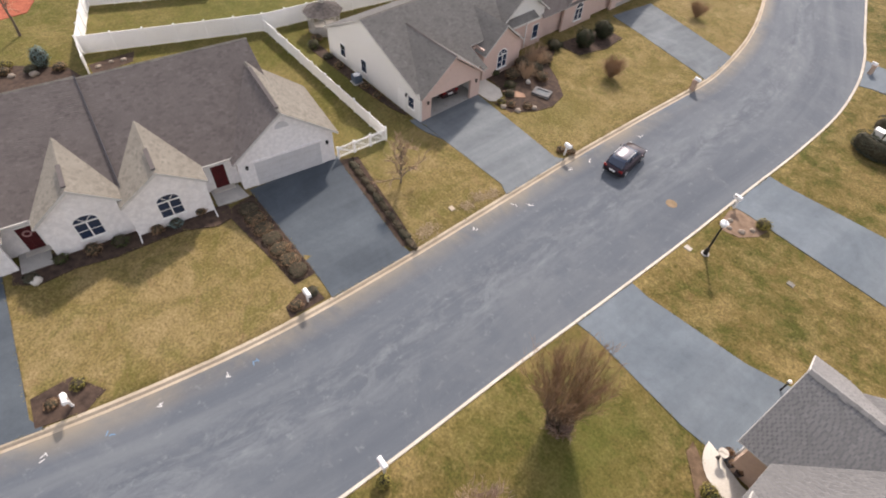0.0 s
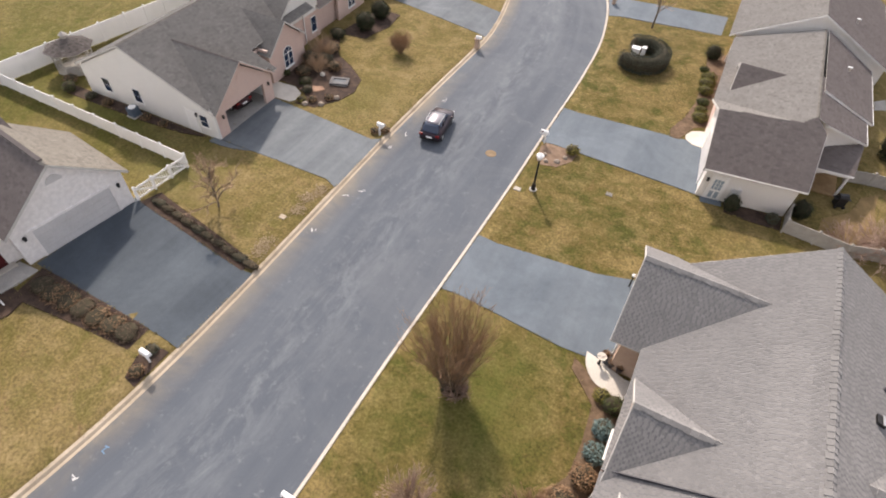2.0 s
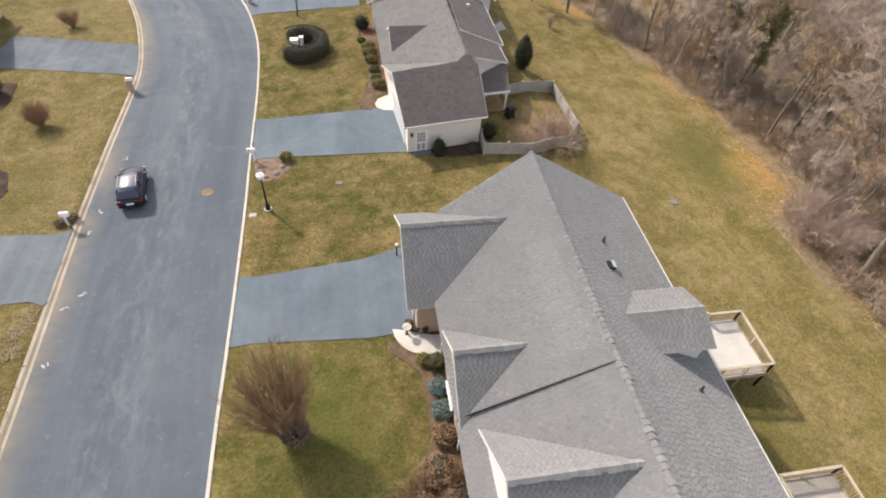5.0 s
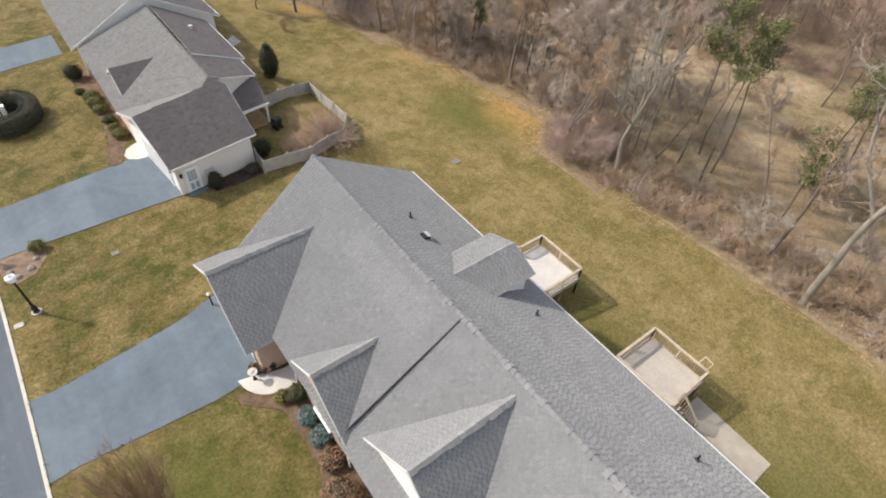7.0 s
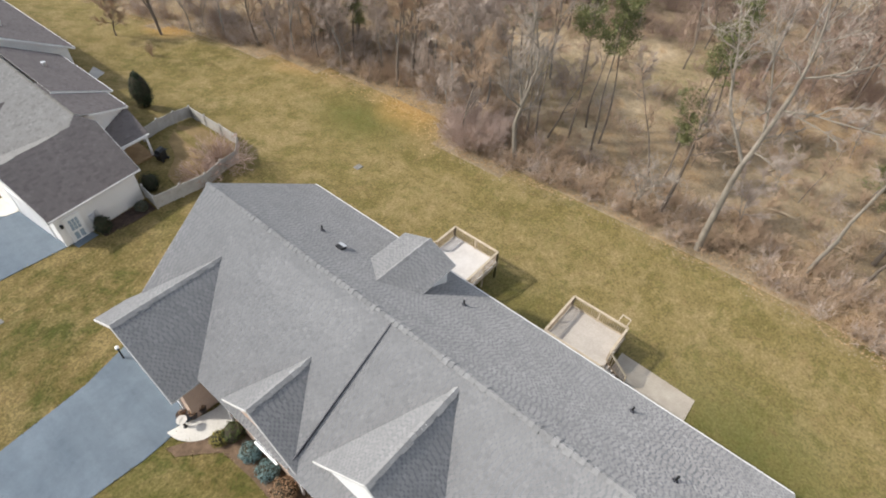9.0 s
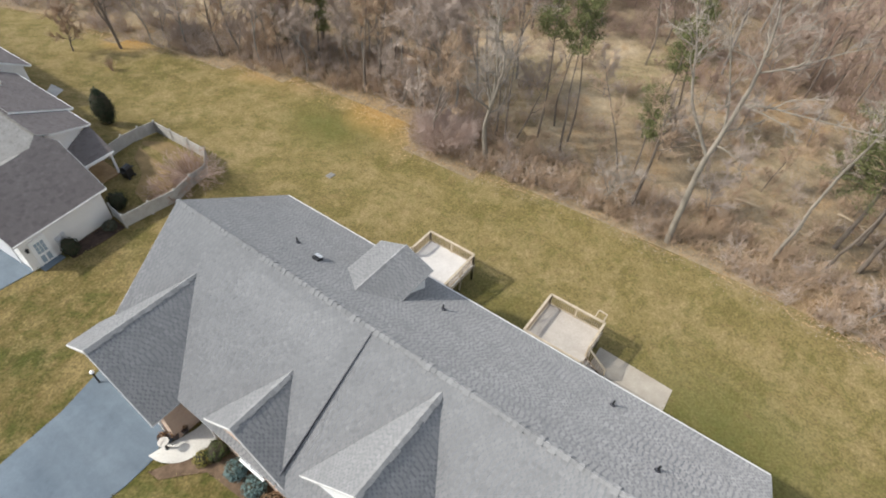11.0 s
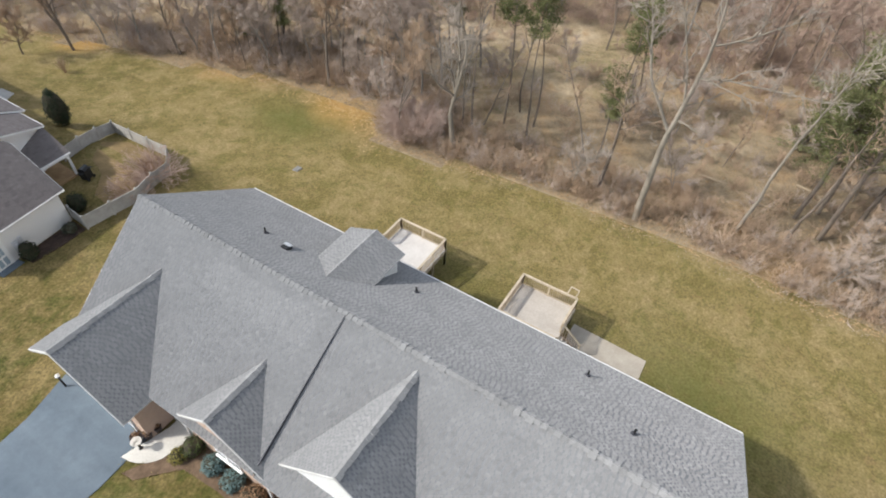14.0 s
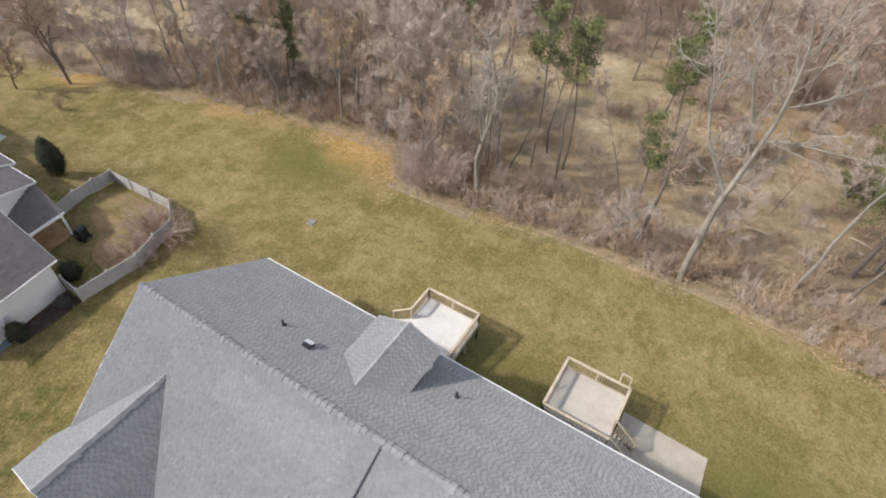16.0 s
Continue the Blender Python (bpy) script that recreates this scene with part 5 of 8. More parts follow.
    part("meter_box", askew(Shape().box(2.45, 2.8, 0.2, 0.36, 0.9, 1.6).box(2.9, 3.15, 0.22, 0.36, 1.1, 1.7).lathe(2.62, 0.17, [(0.12, 1.2), (0.12, 1.4), (0.02, 1.42)], 10)), M_GARAGE_DOOR, h, "grey utility meter boxes")
    # covered porch at the back corner
    def on_porch(x, y):
        return (x, y, 2.5 + 0.24 * (0.993 * (y - 43.0) - 0.115 * (x - 8.1)))
    slope(h, [on_porch(8.1, 43.0), on_porch(11.6, 43.4), on_porch(11.85, 47.1), on_porch(8.1, 44.85)], br)
    part("porch_beam", Shape().bar((8.1, 43.14, 2.3), (11.45, 43.52, 2.3), 0.12, 0.3).bar((11.42, 43.6, 2.3), (11.6, 47.0, 2.3), 0.12, 0.3), M_WHITE, h)
    gutter(h, (8.1, 42.95, 2.42), (11.6, 43.35, 2.42), M_WHITE)
    for x, y in ((8.3, 43.2), (11.35, 43.55)):
        part("porch_post", Shape().bar((x, y, 0.1), (x, y, 2.3), 0.16), M_WHITE, h)
    part("porch_floor", Shape().prism([(8.05, 43.1, 0.0), (11.4, 43.45, 0.0), (11.5, 47.0, 0.0), (8.05, 44.6, 0.0)], (0, 0, 0.34)), M_WOOD_TAN, h, "tan boarded porch floor")
    part("porch_ceiling", Shape().prism([(8.1, 43.25, 2.44), (11.4, 43.6, 2.44), (11.55, 46.9, 2.44), (8.1, 44.6, 2.44)], (0, 0, 0.04)), M_WHITE, h)
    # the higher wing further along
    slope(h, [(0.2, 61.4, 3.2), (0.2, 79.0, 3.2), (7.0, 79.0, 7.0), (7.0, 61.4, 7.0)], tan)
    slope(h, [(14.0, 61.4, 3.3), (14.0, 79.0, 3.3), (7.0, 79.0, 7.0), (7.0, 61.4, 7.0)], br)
    end_wall(h, M_SIDING, 61.7, 0.8, 13.5, -1.3, 3.3, 6.8, 7.0)
    rake(h, [(0.2, 61.36, 3.1), (7.0, 61.36, 6.9), (14.0, 61.36, 3.2)], 0.12, material=M_WHITE)
    for x, y, z in ((9.9, 56.4, 4.7), (10.2, 66.0, 5.4)):
        part("roof_vent", Shape().lathe(x, y, [(0.14, z - 0.2), (0.14, z + 0.2), (0.2, z + 0.22), (0.2, z + 0.32), (0.05, z + 0.36)], 10), M_ALU, h)
    return h


M_GLASS_PALE = Mat("pale_glass", 0.15, 0.0, 0.6).color((0.32, 0.38, 0.42)).m
M_WOOD_TAN = mottled("tan_boards", (0.24, 0.15, 0.07), (0.36, 0.24, 0.12), 1.5, 0.7, 14.0)
north_house()


# ---- fences, decks and street furniture ----
def post(parent, x, y, z0, z1, w, material, cap=True):
    s = Shape().bar((x, y, z0), (x, y, z1), w)
    if cap:
        s.add([(x - w * 0.65, y - w * 0.65, z1), (x + w * 0.65, y - w * 0.65, z1), (x + w * 0.65, y + w * 0.65, z1), (x - w * 0.65, y + w * 0.65, z1), (x, y, z1 + w * 0.6)], [(0, 1, 4), (1, 2, 4), (2, 3, 4), (3, 0, 4), (3, 2, 1, 0)])
    return part("post", s, material, parent)


def panel_fence(points, height, material, label, spacing=2.4, board=0.2):
    """Privacy fencing: posts with caps, two rails and upright boards between them."""
    points = [site(x, y) for x, y in points]
    x0, y0 = points[0]
    f = tagged(new("fence"), label, "fence")
    BASE[f] = (x0, y0, land(x0, y0))
    f.matrix_basis = pose(*BASE[f])
    for (ax, ay), (bx, by) in zip(points, points[1:]):
        length = math.hypot(bx - ax, by - ay)
        n = max(1, round(length / spacing))
        for i in range(n):
            px, py = ax + (bx - ax) * i / n, ay + (by - ay) * i / n
            qx, qy = ax + (bx - ax) * (i + 1) / n, ay + (by - ay) * (i + 1) / n
            z, zq = land(px, py), land(qx, qy)
            post(f, px, py, z - 0.2, z + height + 0.12, 0.13, material)
            for h in (0.12, height * 0.62, height - 0.04):
                part("rail", Shape().bar((px, py, z + h), (qx, qy, zq + h), 0.05, 0.12), material, f)
            k = max(1, int(math.hypot(qx - px, qy - py) / board))
            s = Shape()
            for j in range(k):
                u, v = (j + 0.02) / k, (j + 0.98) / k
                a = Vector((px + (qx - px) * u, py + (qy - py) * u, z + (zq - z) * u))
                b = Vector((px + (qx - px) * v, py + (qy - py) * v, z + (zq - z) * v))
                side = Vector((-(b - a).y, (b - a).x, 0)).normalized() * 0.012
                s.prism([a + side + Vector((0, 0, 0.15)), b + side + Vector((0, 0, 0.15)), b + side + Vector((0, 0, height - 0.06)), a + side + Vector((0, 0, height - 0.06))], -2 * side)
            part("panel", s, material, f, kind="stuff")
    bx, by = points[-1]
    post(f, bx, by, land(bx, by) - 0.2, land(bx, by) + height + 0.12, 0.13, material)
    return f


panel_fence([(-56.0, 4.4), (-60.3, 4.9), (-71.0, 8.2), (-66.5, 20.0)], 1.75, M_VINYL, "white vinyl privacy fence round a back lawn")
panel_fence([(-60.3, 5.1), (-57.6, 13.0), (-55.2, 21.0), (-54.9, 28.5), (-54.6, 34.2), (-54.3, 41.3), (-54.0, 50.0)], 1.75, M_VINYL, "white vinyl privacy fence with capped posts across the back lots")
panel_fence([(-55.0, 21.0), (-32.1, 20.6)], 1.2, M_VINYL, "low white vinyl fence along the side lawn", 2.3)


def picket_fence():
    f = thing("picket_fence", -32.1, 20.6, 0.25, "white vinyl picket fence with a braced gate beside the garage", "fence")
    a, b = Vector((-32.1, 20.6, 0.25)), Vector((-32.3, 16.1, 0.25))
    n = 3
    for i in range(n + 1):
        p = a.lerp(b, i / n)
        post(f, p.x, p.y, 0.1, 1.5, 0.14, M_VINYL)
        if i < n:
            q = a.lerp(b, (i + 1) / n)
            for h in (0.2, 1.05):
                part("rail", Shape().bar(p + Vector((0, 0, h)), q + Vector((0, 0, h)), 0.06, 0.1), M_VINYL, f)
            part("brace", Shape().bar(p + Vector((0.03, 0, 0.2)), q + Vector((0.03, 0, 1.05)), 0.04, 0.08), M_VINYL, f)
            for j in range(1, 9):
                c = p.lerp(q, j / 9)
                part("picket", Shape().bar(c + Vector((0, 0, 0.1)), c + Vector((0, 0, 1.18)), 0.05, 0.05), M_VINYL, f)
    return f


picket_fence()
M_LEAFBED = mottled("leafy_bare_ground", (0.15, 0.105, 0.045), (0.27, 0.185, 0.085), 0.8, 0.95, 8.0, 0.8)
M_GREY_WOOD = mottled("weathered_grey_wood", (0.30, 0.285, 0.26), (0.43, 0.41, 0.375), 1.2, 0.9, 14.0, 0.4)
panel_fence([(8.2, 38.9), (8.1, 37.0), (12.0, 36.7), (16.5, 37.4), (18.25, 40.0), (17.95, 46.8), (11.9, 46.2)], 1.15, M_GREY_WOOD, "weathered grey wooden fence round a small yard", 2.2, 0.16)

M_DECK = mottled("pale_deck_boards", (0.50, 0.465, 0.43), (0.60, 0.565, 0.525), 0.8, 0.8, 10.0, 0.2)
M_RAIL = mottled("raw_timber_rail", (0.37, 0.305, 0.215), (0.52, 0.435, 0.32), 1.6, 0.8, 14.0, 0.3)
M_DECK_BEIGE = mottled("beige_deck_boards", (0.39, 0.345, 0.295), (0.48, 0.43, 0.37), 0.8, 0.8, 10.0, 0.2)
M_PAD = mottled("weathered_pad_concrete", (0.33, 0.285, 0.225), (0.43, 0.38, 0.31), 0.8, 0.85, 12.0)
M_BALUSTER = mottled("weathered_balusters", (0.25, 0.195, 0.14), (0.37, 0.30, 0.225), 1.6, 0.85, 14.0, 0.3)
# darker copy of the rail timber: shade beneath the decks put into its colour
M_RAIL_SHADED = mottled("shaded_timber", (0.20, 0.15, 0.10), (0.30, 0.235, 0.165), 1.6, 0.85, 14.0, 0.3)


def timber_deck(x0, x1, y0, y1, z, label, gap, stair, boards):
    """A raised deck on posts with a railing on its open sides. gap: (y from, y to) left open at the stair."""
    d = thing("timber_deck", (x0 + x1) / 2, (y0 + y1) / 2, land((x0 + x1) / 2, (y0 + y1) / 2), label, "deck")
    n = int((y1 - y0) / 0.145)
    for k in range(n):
        a = y0 + (y1 - y0) * k / n
        part("board", Shape().box(x0, x1, a + 0.0015, a + (y1 - y0) / n - 0.0015, z - 0.035, z), boards, d)
    part("rim_joist", Shape().box(x0, x1, y0 - 0.045, y0, z - 0.3, z - 0.04).box(x0, x1, y1, y1 + 0.045, z - 0.3, z - 0.04).box(x1, x1 + 0.045, y0 - 0.045, y1 + 0.045, z - 0.3, z - 0.04), M_RAIL, d)
    for x in np.arange(x0 + 0.4, x1, 0.4):
        part("joist", Shape().box(x - 0.02, x + 0.02, y0, y1, z - 0.28, z - 0.04), M_RAIL_SHADED, d)
    h = 0.98
    def run(a, b):
        a, b = Vector(a), Vector(b)
        length = (b - a).length
        part("handrail", Shape().bar(a + Vector((0, 0, h)), b + Vector((0, 0, h)), 0.15, 0.045), M_RAIL, d)
        for zz in (0.1, h - 0.09):
            part("rail", Shape().bar(a + Vector((0, 0, zz)), b + Vector((0, 0, zz)), 0.04, 0.09), M_RAIL, d)
        for k in range(int(length / 0.14)):
            p = a + (b - a) * ((k + 0.5) * 0.14 / length)
            part("baluster", Shape().bar(p + Vector((0, 0, 0.08)), p + Vector((0, 0, h - 0.05)), 0.038), M_BALUSTER, d)
        m = max(1, round(length / 1.8))
        for k in range(m + 1):
            p = a + (b - a) * (k / m)
            g = land(p.x, p.y) - 0.1
            part("post", Shape().bar((p.x, p.y, g), (p.x, p.y, z + h), 0.1), M_RAIL, d)
    run((x1 - 0.05, y0 + 0.05, z), (x1 - 0.05, y1 - 0.05, z))
    if gap[0] == "n":
        run((x0 + 0.05, y0 + 0.05, z), (x1 - 0.05, y0 + 0.05, z))
        run((x0 + 2.75, y1 - 0.05, z), (x1 - 0.05, y1 - 0.05, z))
    else:
        run((x0 + 1.38, y0 + 0.05, z), (x1 - 0.05, y0 + 0.05, z))
        run((x0 + 0.05, y1 - 0.05, z), (x1 - 0.05, y1 - 0.05, z))
        run((x0 + 0.05, y0 + 0.05, z), (x0 + 0.05, y1 - 0.05, z))
    # stair
    sx0, sx1, sy, direction = stair
    g = land((sx0 + sx1) / 2, sy + direction * 1.6)
    steps = max(3, round((z - g) / 0.19))
    rise, tread = (z - g) / steps, 0.27
    for k in range(1, steps):
        ya = sy + direction * tread * (k - 1)
        part("tread", Shape().box(sx0, sx1, min(ya, ya + direction * tread), max(ya, ya + direction * tread), z - rise * k - 0.04, z - rise * k), boards, d)
    far = sy + direction * tread * (steps - 1)
    for x in (sx0, sx1):
        part("stringer", Shape().bar((x, sy, z - 0.15), (x, far, g + 0.08), 0.05, 0.26), M_RAIL_SHADED, d)
        part("handrail", Shape().bar((x, sy, z + 0.95), (x, far, g + 1.0), 0.13, 0.05), M_RAIL, d)
        part("post", Shape().bar((x, far, g - 0.1), (x, far, g + 1.0), 0.09), M_RAIL, d)
        for k in range(1, 9):
            y = sy + (far - sy) * k / 9
            zz = z + (g - z) * k / 9
            part("baluster", Shape().bar((x, y, zz), (x, y, zz + 0.93), 0.038), M_BALUSTER, d)
    return d


timber_deck(16.6, 21.45, 14.0, 17.9, 0.15, "pale boarded deck with raw timber railing behind the house", ("n",), (18.15, 19.3, 17.9, 1), M_DECK)
timber_deck(17.9, 21.6, 4.15, 8.05, 0.15, "pale boarded deck with a stair down to a concrete pad", ("s",), (18.05, 19.2, 4.15, -1), M_DECK_BEIGE)
part("bench", Shape().box(21.55, 22.2, 4.3, 4.36, 1.15, 1.2).bar((22.2, 4.33, 1.18), (22.25, 4.9, 1.18), 0.06).bar((21.6, 4.9, 1.18), (22.25, 4.9, 1.18), 0.06), M_RAIL, bpy.data.objects["timber_deck.001"])
slab("patio", M_PAD, [(18.0, 3.9), (21.7, 3.9), (21.6, 1.2), (21.5, -1.1), (16.2, -1.1), (16.2, 1.9), (18.0, 1.9)], "pale concrete patio pad at the foot of a deck stair", "patio", 0.05)
slab("walkway", M_CONCRETE, [(-0.5, 19.85), (-0.42, 19.35), (-0.28, 18.95), (-0.02, 18.5), (0.25, 18.2), (0.6, 17.93), (1.0, 17.76), (1.45, 17.66), (2.0, 17.64), (2.9, 17.7), (2.9, 18.9), (1.9, 18.95), (1.0, 19.2), (0.2, 19.6)], "pale curved concrete walkway to the entry", "walkway", 0.05, step=2.0)
slab("walkway", M_CONCRETE, [(1.5, 44.5), (0.5, 44.6), (-0.1, 45.1), (-0.25, 45.8), (0.1, 46.6), (0.8, 47.1), (1.5, 47.2)], "pale curved concrete walkway to the entry", "walkway", 0.05, step=2.0)
slab("walkway", M_CONCRETE, [(-33.4, 31.8), (-31.8, 31.9), (-31.4, 32.6), (-31.9, 33.6), (-33.0, 34.2), (-36.0, 34.0), (-36.0, 32.2)], "pale rounded concrete walkway beside the garage", "walkway", 0.05, step=2.0)
slab("walkway", M_GREY_CONCRETE, [(-32.0, 8.6), (-32.0, 7.2), (-33.6, 6.6), (-33.7, 8.5)], "grey concrete entry pad", "walkway", 0.04, step=2.0)

# planted beds
M_MULCH_TAN = mottled("leafy_brown_mulch", (0.085, 0.056, 0.034), (0.185, 0.125, 0.080), 2.0, 0.95, 18.0, 0.8)
slab("planting_bed", M_LEAFBED, [(10.2, 37.3), (13.0, 37.1), (16.3, 37.8), (17.8, 40.4), (17.6, 44.5), (16.0, 45.6), (13.2, 44.6), (12.4, 42.2), (10.6, 40.2)], "leaf-littered bare ground inside a grey fence", "planting bed", 0.03, 0.08, 2.0)
slab("walkway", M_GREY_CONCRETE, [(14.7, 60.6), (16.0, 61.0), (16.2, 59.2), (14.8, 58.9)], "grey concrete pad behind a house", "walkway", 0.05, step=2.0)
M_MULCH_RED = mottled("red_mulch", (0.22, 0.055, 0.03), (0.36, 0.11, 0.06), 2.0, 0.95, 16.0, 0.8)
BED = "dark bark-mulched planting bed"
slab("planting_bed", M_MULCH, [(-32.0, 7.0), (-30.6, 6.9), (-30.3, 5.6), (-31.2, 3.6), (-31.3, 1.6), (-31.3, -0.6), (-31.8, -2.8), (-31.7, -5.0), (-32.6, -6.2), (-34.0, -6.0), (-34.0, -3.0), (-33.4, 0.0), (-33.0, 4.0)], BED + " along a stone house front", "planting bed", 0.035, 0.08, 2.0)
slab("planting_bed", M_MULCH, [(-32.0, 8.9), (-22.7, 8.85), (-22.6, 7.3), (-26.5, 7.0), (-31.4, 6.5)], BED + " with clipped brown shrubs beside a driveway", "planting bed", 0.035, 0.08, 2.0)
slab("planting_bed", M_MULCH, [(-21.9, 8.2), (-20.55, 8.3), (-20.4, 5.9), (-21.3, 6.05), (-21.8, 7.2)], BED + " round a mailbox at the kerb", "planting bed", 0.035, 0.08, 2.0)
slab("planting_bed", M_MULCH, [(-31.5, 17.5), (-31.9, 16.05), (-28.0, 15.55), (-21.4, 14.75), (-21.2, 15.7), (-24.0, 16.2)], BED + " as a narrow strip between drive and lawn", "planting bed", 0.035, 0.08, 2.0)
slab("planting_bed", M_MULCH, [(-21.9, -4.0), (-21.2, -5.2), (-21.7, -7.4), (-23.6, -7.2), (-23.8, -5.2)], BED + " round a pillar mailbox", "planting bed", 0.035, 0.08, 2.0)
slab("planting_bed", M_MULCH, [(-31.3, 31.9), (-29.4, 32.3), (-28.3, 34.4), (-28.0, 36.3), (-28.8, 38.6), (-31.0, 40.2), (-33.5, 41.5), (-35.5, 44.5), (-37.0, 44.0), (-36.0, 38.0), (-35.0, 34.4), (-33.0, 34.3), (-31.4, 33.6)], BED + " with a garden pond before a brick house", "planting bed", 0.035, 0.08, 2.0)
slab("planting_bed", M_MULCH, [(-33.6, 24.3), (-49.5, 24.2), (-49.5, 23.0), (-40.0, 23.2), (-36.0, 23.6)], BED + " along a white siding wall", "planting bed", 0.035, 0.08, 2.0)
slab("planting_bed", M_MULCH_TAN, [(0.9, 17.9), (2.6, 17.4), (2.6, 11.6), (3.2, 9.0), (3.2, 4.0), (0.6, 4.8), (0.0, 8.0), (-0.1, 10.6), (0.9, 12.4), (1.0, 14.6), (0.8, 16.6), (-0.2, 17.7), (-0.9, 18.4), (-1.0, 19.2), (-0.4, 18.8)], "faded brown mulched bed along a brick house front", "planting bed", 0.03, 0.08, 2.0)
slab("planting_bed", M_MULCH_PALE, [(-9.9, 35.6), (-9.4, 35.2), (-8.2, 35.5), (-7.4, 36.8), (-7.3, 38.0), (-8.6, 38.3), (-10.0, 38.3), (-10.3, 37.6)], "pale stony bed round a mailbox", "planting bed", 0.03, 0.08, 2.0)
slab("planting_bed", M_MULCH, [(4.0, 38.1), (8.0, 38.7), (8.0, 37.1), (6.0, 36.9), (4.2, 37.0)], BED + " under a cream siding wall", "planting bed", 0.03, 0.08, 2.0)
slab("planting_bed", M_MULCH_TAN, [(1.2, 48.1), (0.2, 47.4), (-0.6, 44.8), (-1.3, 44.7), (-1.6, 46.0), (-0.9, 48.6), (-0.5, 52.0), (-0.7, 58.0), (-1.2, 64.0), (1.2, 64.0)], "faded brown mulched bed along the street front", "planting bed", 0.03, 0.08, 2.0)
slab("planting_bed", M_MULCH, [(-33.4, 46.0), (-32.9, 49.8), (-33.6, 53.4), (-36.5, 53.6), (-36.5, 45.6)], BED + " under two clipped round bushes", "planting bed", 0.03, 0.08, 2.0)
slab("planting_bed", M_MULCH, [(-56.0, 3.8), (-58.5, 3.2), (-63.0, -2.0), (-66.0, -12.0), (-60.0, -12.0), (-52.0, 0.0)], BED + " with boulders behind a house", "planting bed", 0.03, 0.08, 3.0)


slab("planting_bed", M_MULCH, [(-57.9, 4.8), (-58.2, 8.9), (-56.3, 8.2), (-55.6, 4.6)], BED + " with stones along a white fence", "planting bed", 0.03, 0.08, 2.0)
M_TERRACOTTA = mottled("terracotta_flags", (0.23, 0.135, 0.09), (0.36, 0.23, 0.16), 1.5, 0.85, 12.0, 0.4)
slab("paved_patch", M_TERRACOTTA, [(-32.5, 34.05), (-31.6, 34.0), (-30.9, 34.5), (-30.45, 35.2), (-31.0, 35.55), (-31.7, 35.2), (-32.3, 34.8)], "small terracotta paved patch in a mulched bed", "patio", 0.07, 0.1, 2.0)
slab("driveway_apron", M_DRIVE_LIGHT, [(-33.3, 24.46), (-29.6, 24.60), (-30.4, 24.30), (-31.2, 24.05), (-32.0, 23.92), (-33.3, 23.88)], "pale worn asphalt apron flaring beside a garage", "driveway", 0.03)
slab("planting_bed", M_MULCH_RED, [(-72.6, -0.2), (-73.0, 2.8), (-75.8, 4.0), (-79.0, 1.6), (-77.0, -1.5)], "bright red-brown mulched bed on a back lot", "planting bed", 0.03, 0.08, 2.0)


def mailbox(x, y, rz, style, label):
    z = land(x, y)
    b = thing("mailbox", x, y, z, label, "mailbox", rz=rz, group="street mailboxes")
    if style == "pillar":
        part("pillar", Shape().box(x - 0.22, x + 0.22, y - 0.24, y + 0.24, z - 0.1, z + 1.05).box(x - 0.27, x + 0.27, y - 0.29, y + 0.29, z + 1.05, z + 1.12), M_BRICK_TAN, b, "brick mailbox pillar")
        top = z + 1.12
    else:
        part("post", Shape().bar((x, y, z - 0.1), (x, y, z + 1.02), 0.11).bar((x, y, z + 0.95), (x + 0.35, y, z + 0.95), 0.09).bar((x, y, z + 0.6), (x + 0.3, y, z + 0.93), 0.06), M_WHITE if style == "white" else M_RAIL_SHADED, b)
        top = z + 1.0
    ring = [(x - 0.18, y - 0.14, top), (x - 0.18, y + 0.14, top), (x - 0.18, y + 0.14, top + 0.17)] + [(x - 0.18, y + 0.14 * math.cos(a), top + 0.17 + 0.13 * math.sin(a)) for a in np.linspace(0.25, math.pi - 0.25, 7)] + [(x - 0.18, y - 0.14, top + 0.17)]
    body = part("box", Shape().prism(ring, (0.62, 0, 0)), M_VINYL, b, "white rounded mailbox shell")
    part("box_door", Shape().prism([(px + 0.625, py * 0.97 + y * 0.03, pz) for px, py, pz in ring], (0.02, 0, 0)), M_VINYL, body)
    part("flag", Shape().box(x + 0.2, x + 0.36, y + 0.145, y + 0.16, top + 0.16, top + 0.26), M_DOOR_RED, body)
    return b


mailbox(-20.9, 7.35, 0, "white", "white mailbox on a post in a mulched kerb bed")
mailbox(-22.35, 31.9, 0, "white", "white mailbox among rounded shrubs at the kerb")
mailbox(-22.75, 51.0, 0, "pillar", "white mailbox on a brick pillar at the kerb")
mailbox(-21.9, -5.6, 0, "white", "white mailbox on a post beside a dark drive")
mailbox(-10.25, 38.15, 180, "white", "white mailbox on a post in a stony kerb bed")
mailbox(-9.25, 5.3, 180, "white", "white mailbox on a post beside the street lawn")
mailbox(-13.9, 71.5, 180, "pillar", "white mailbox on a brick pillar by the bend")


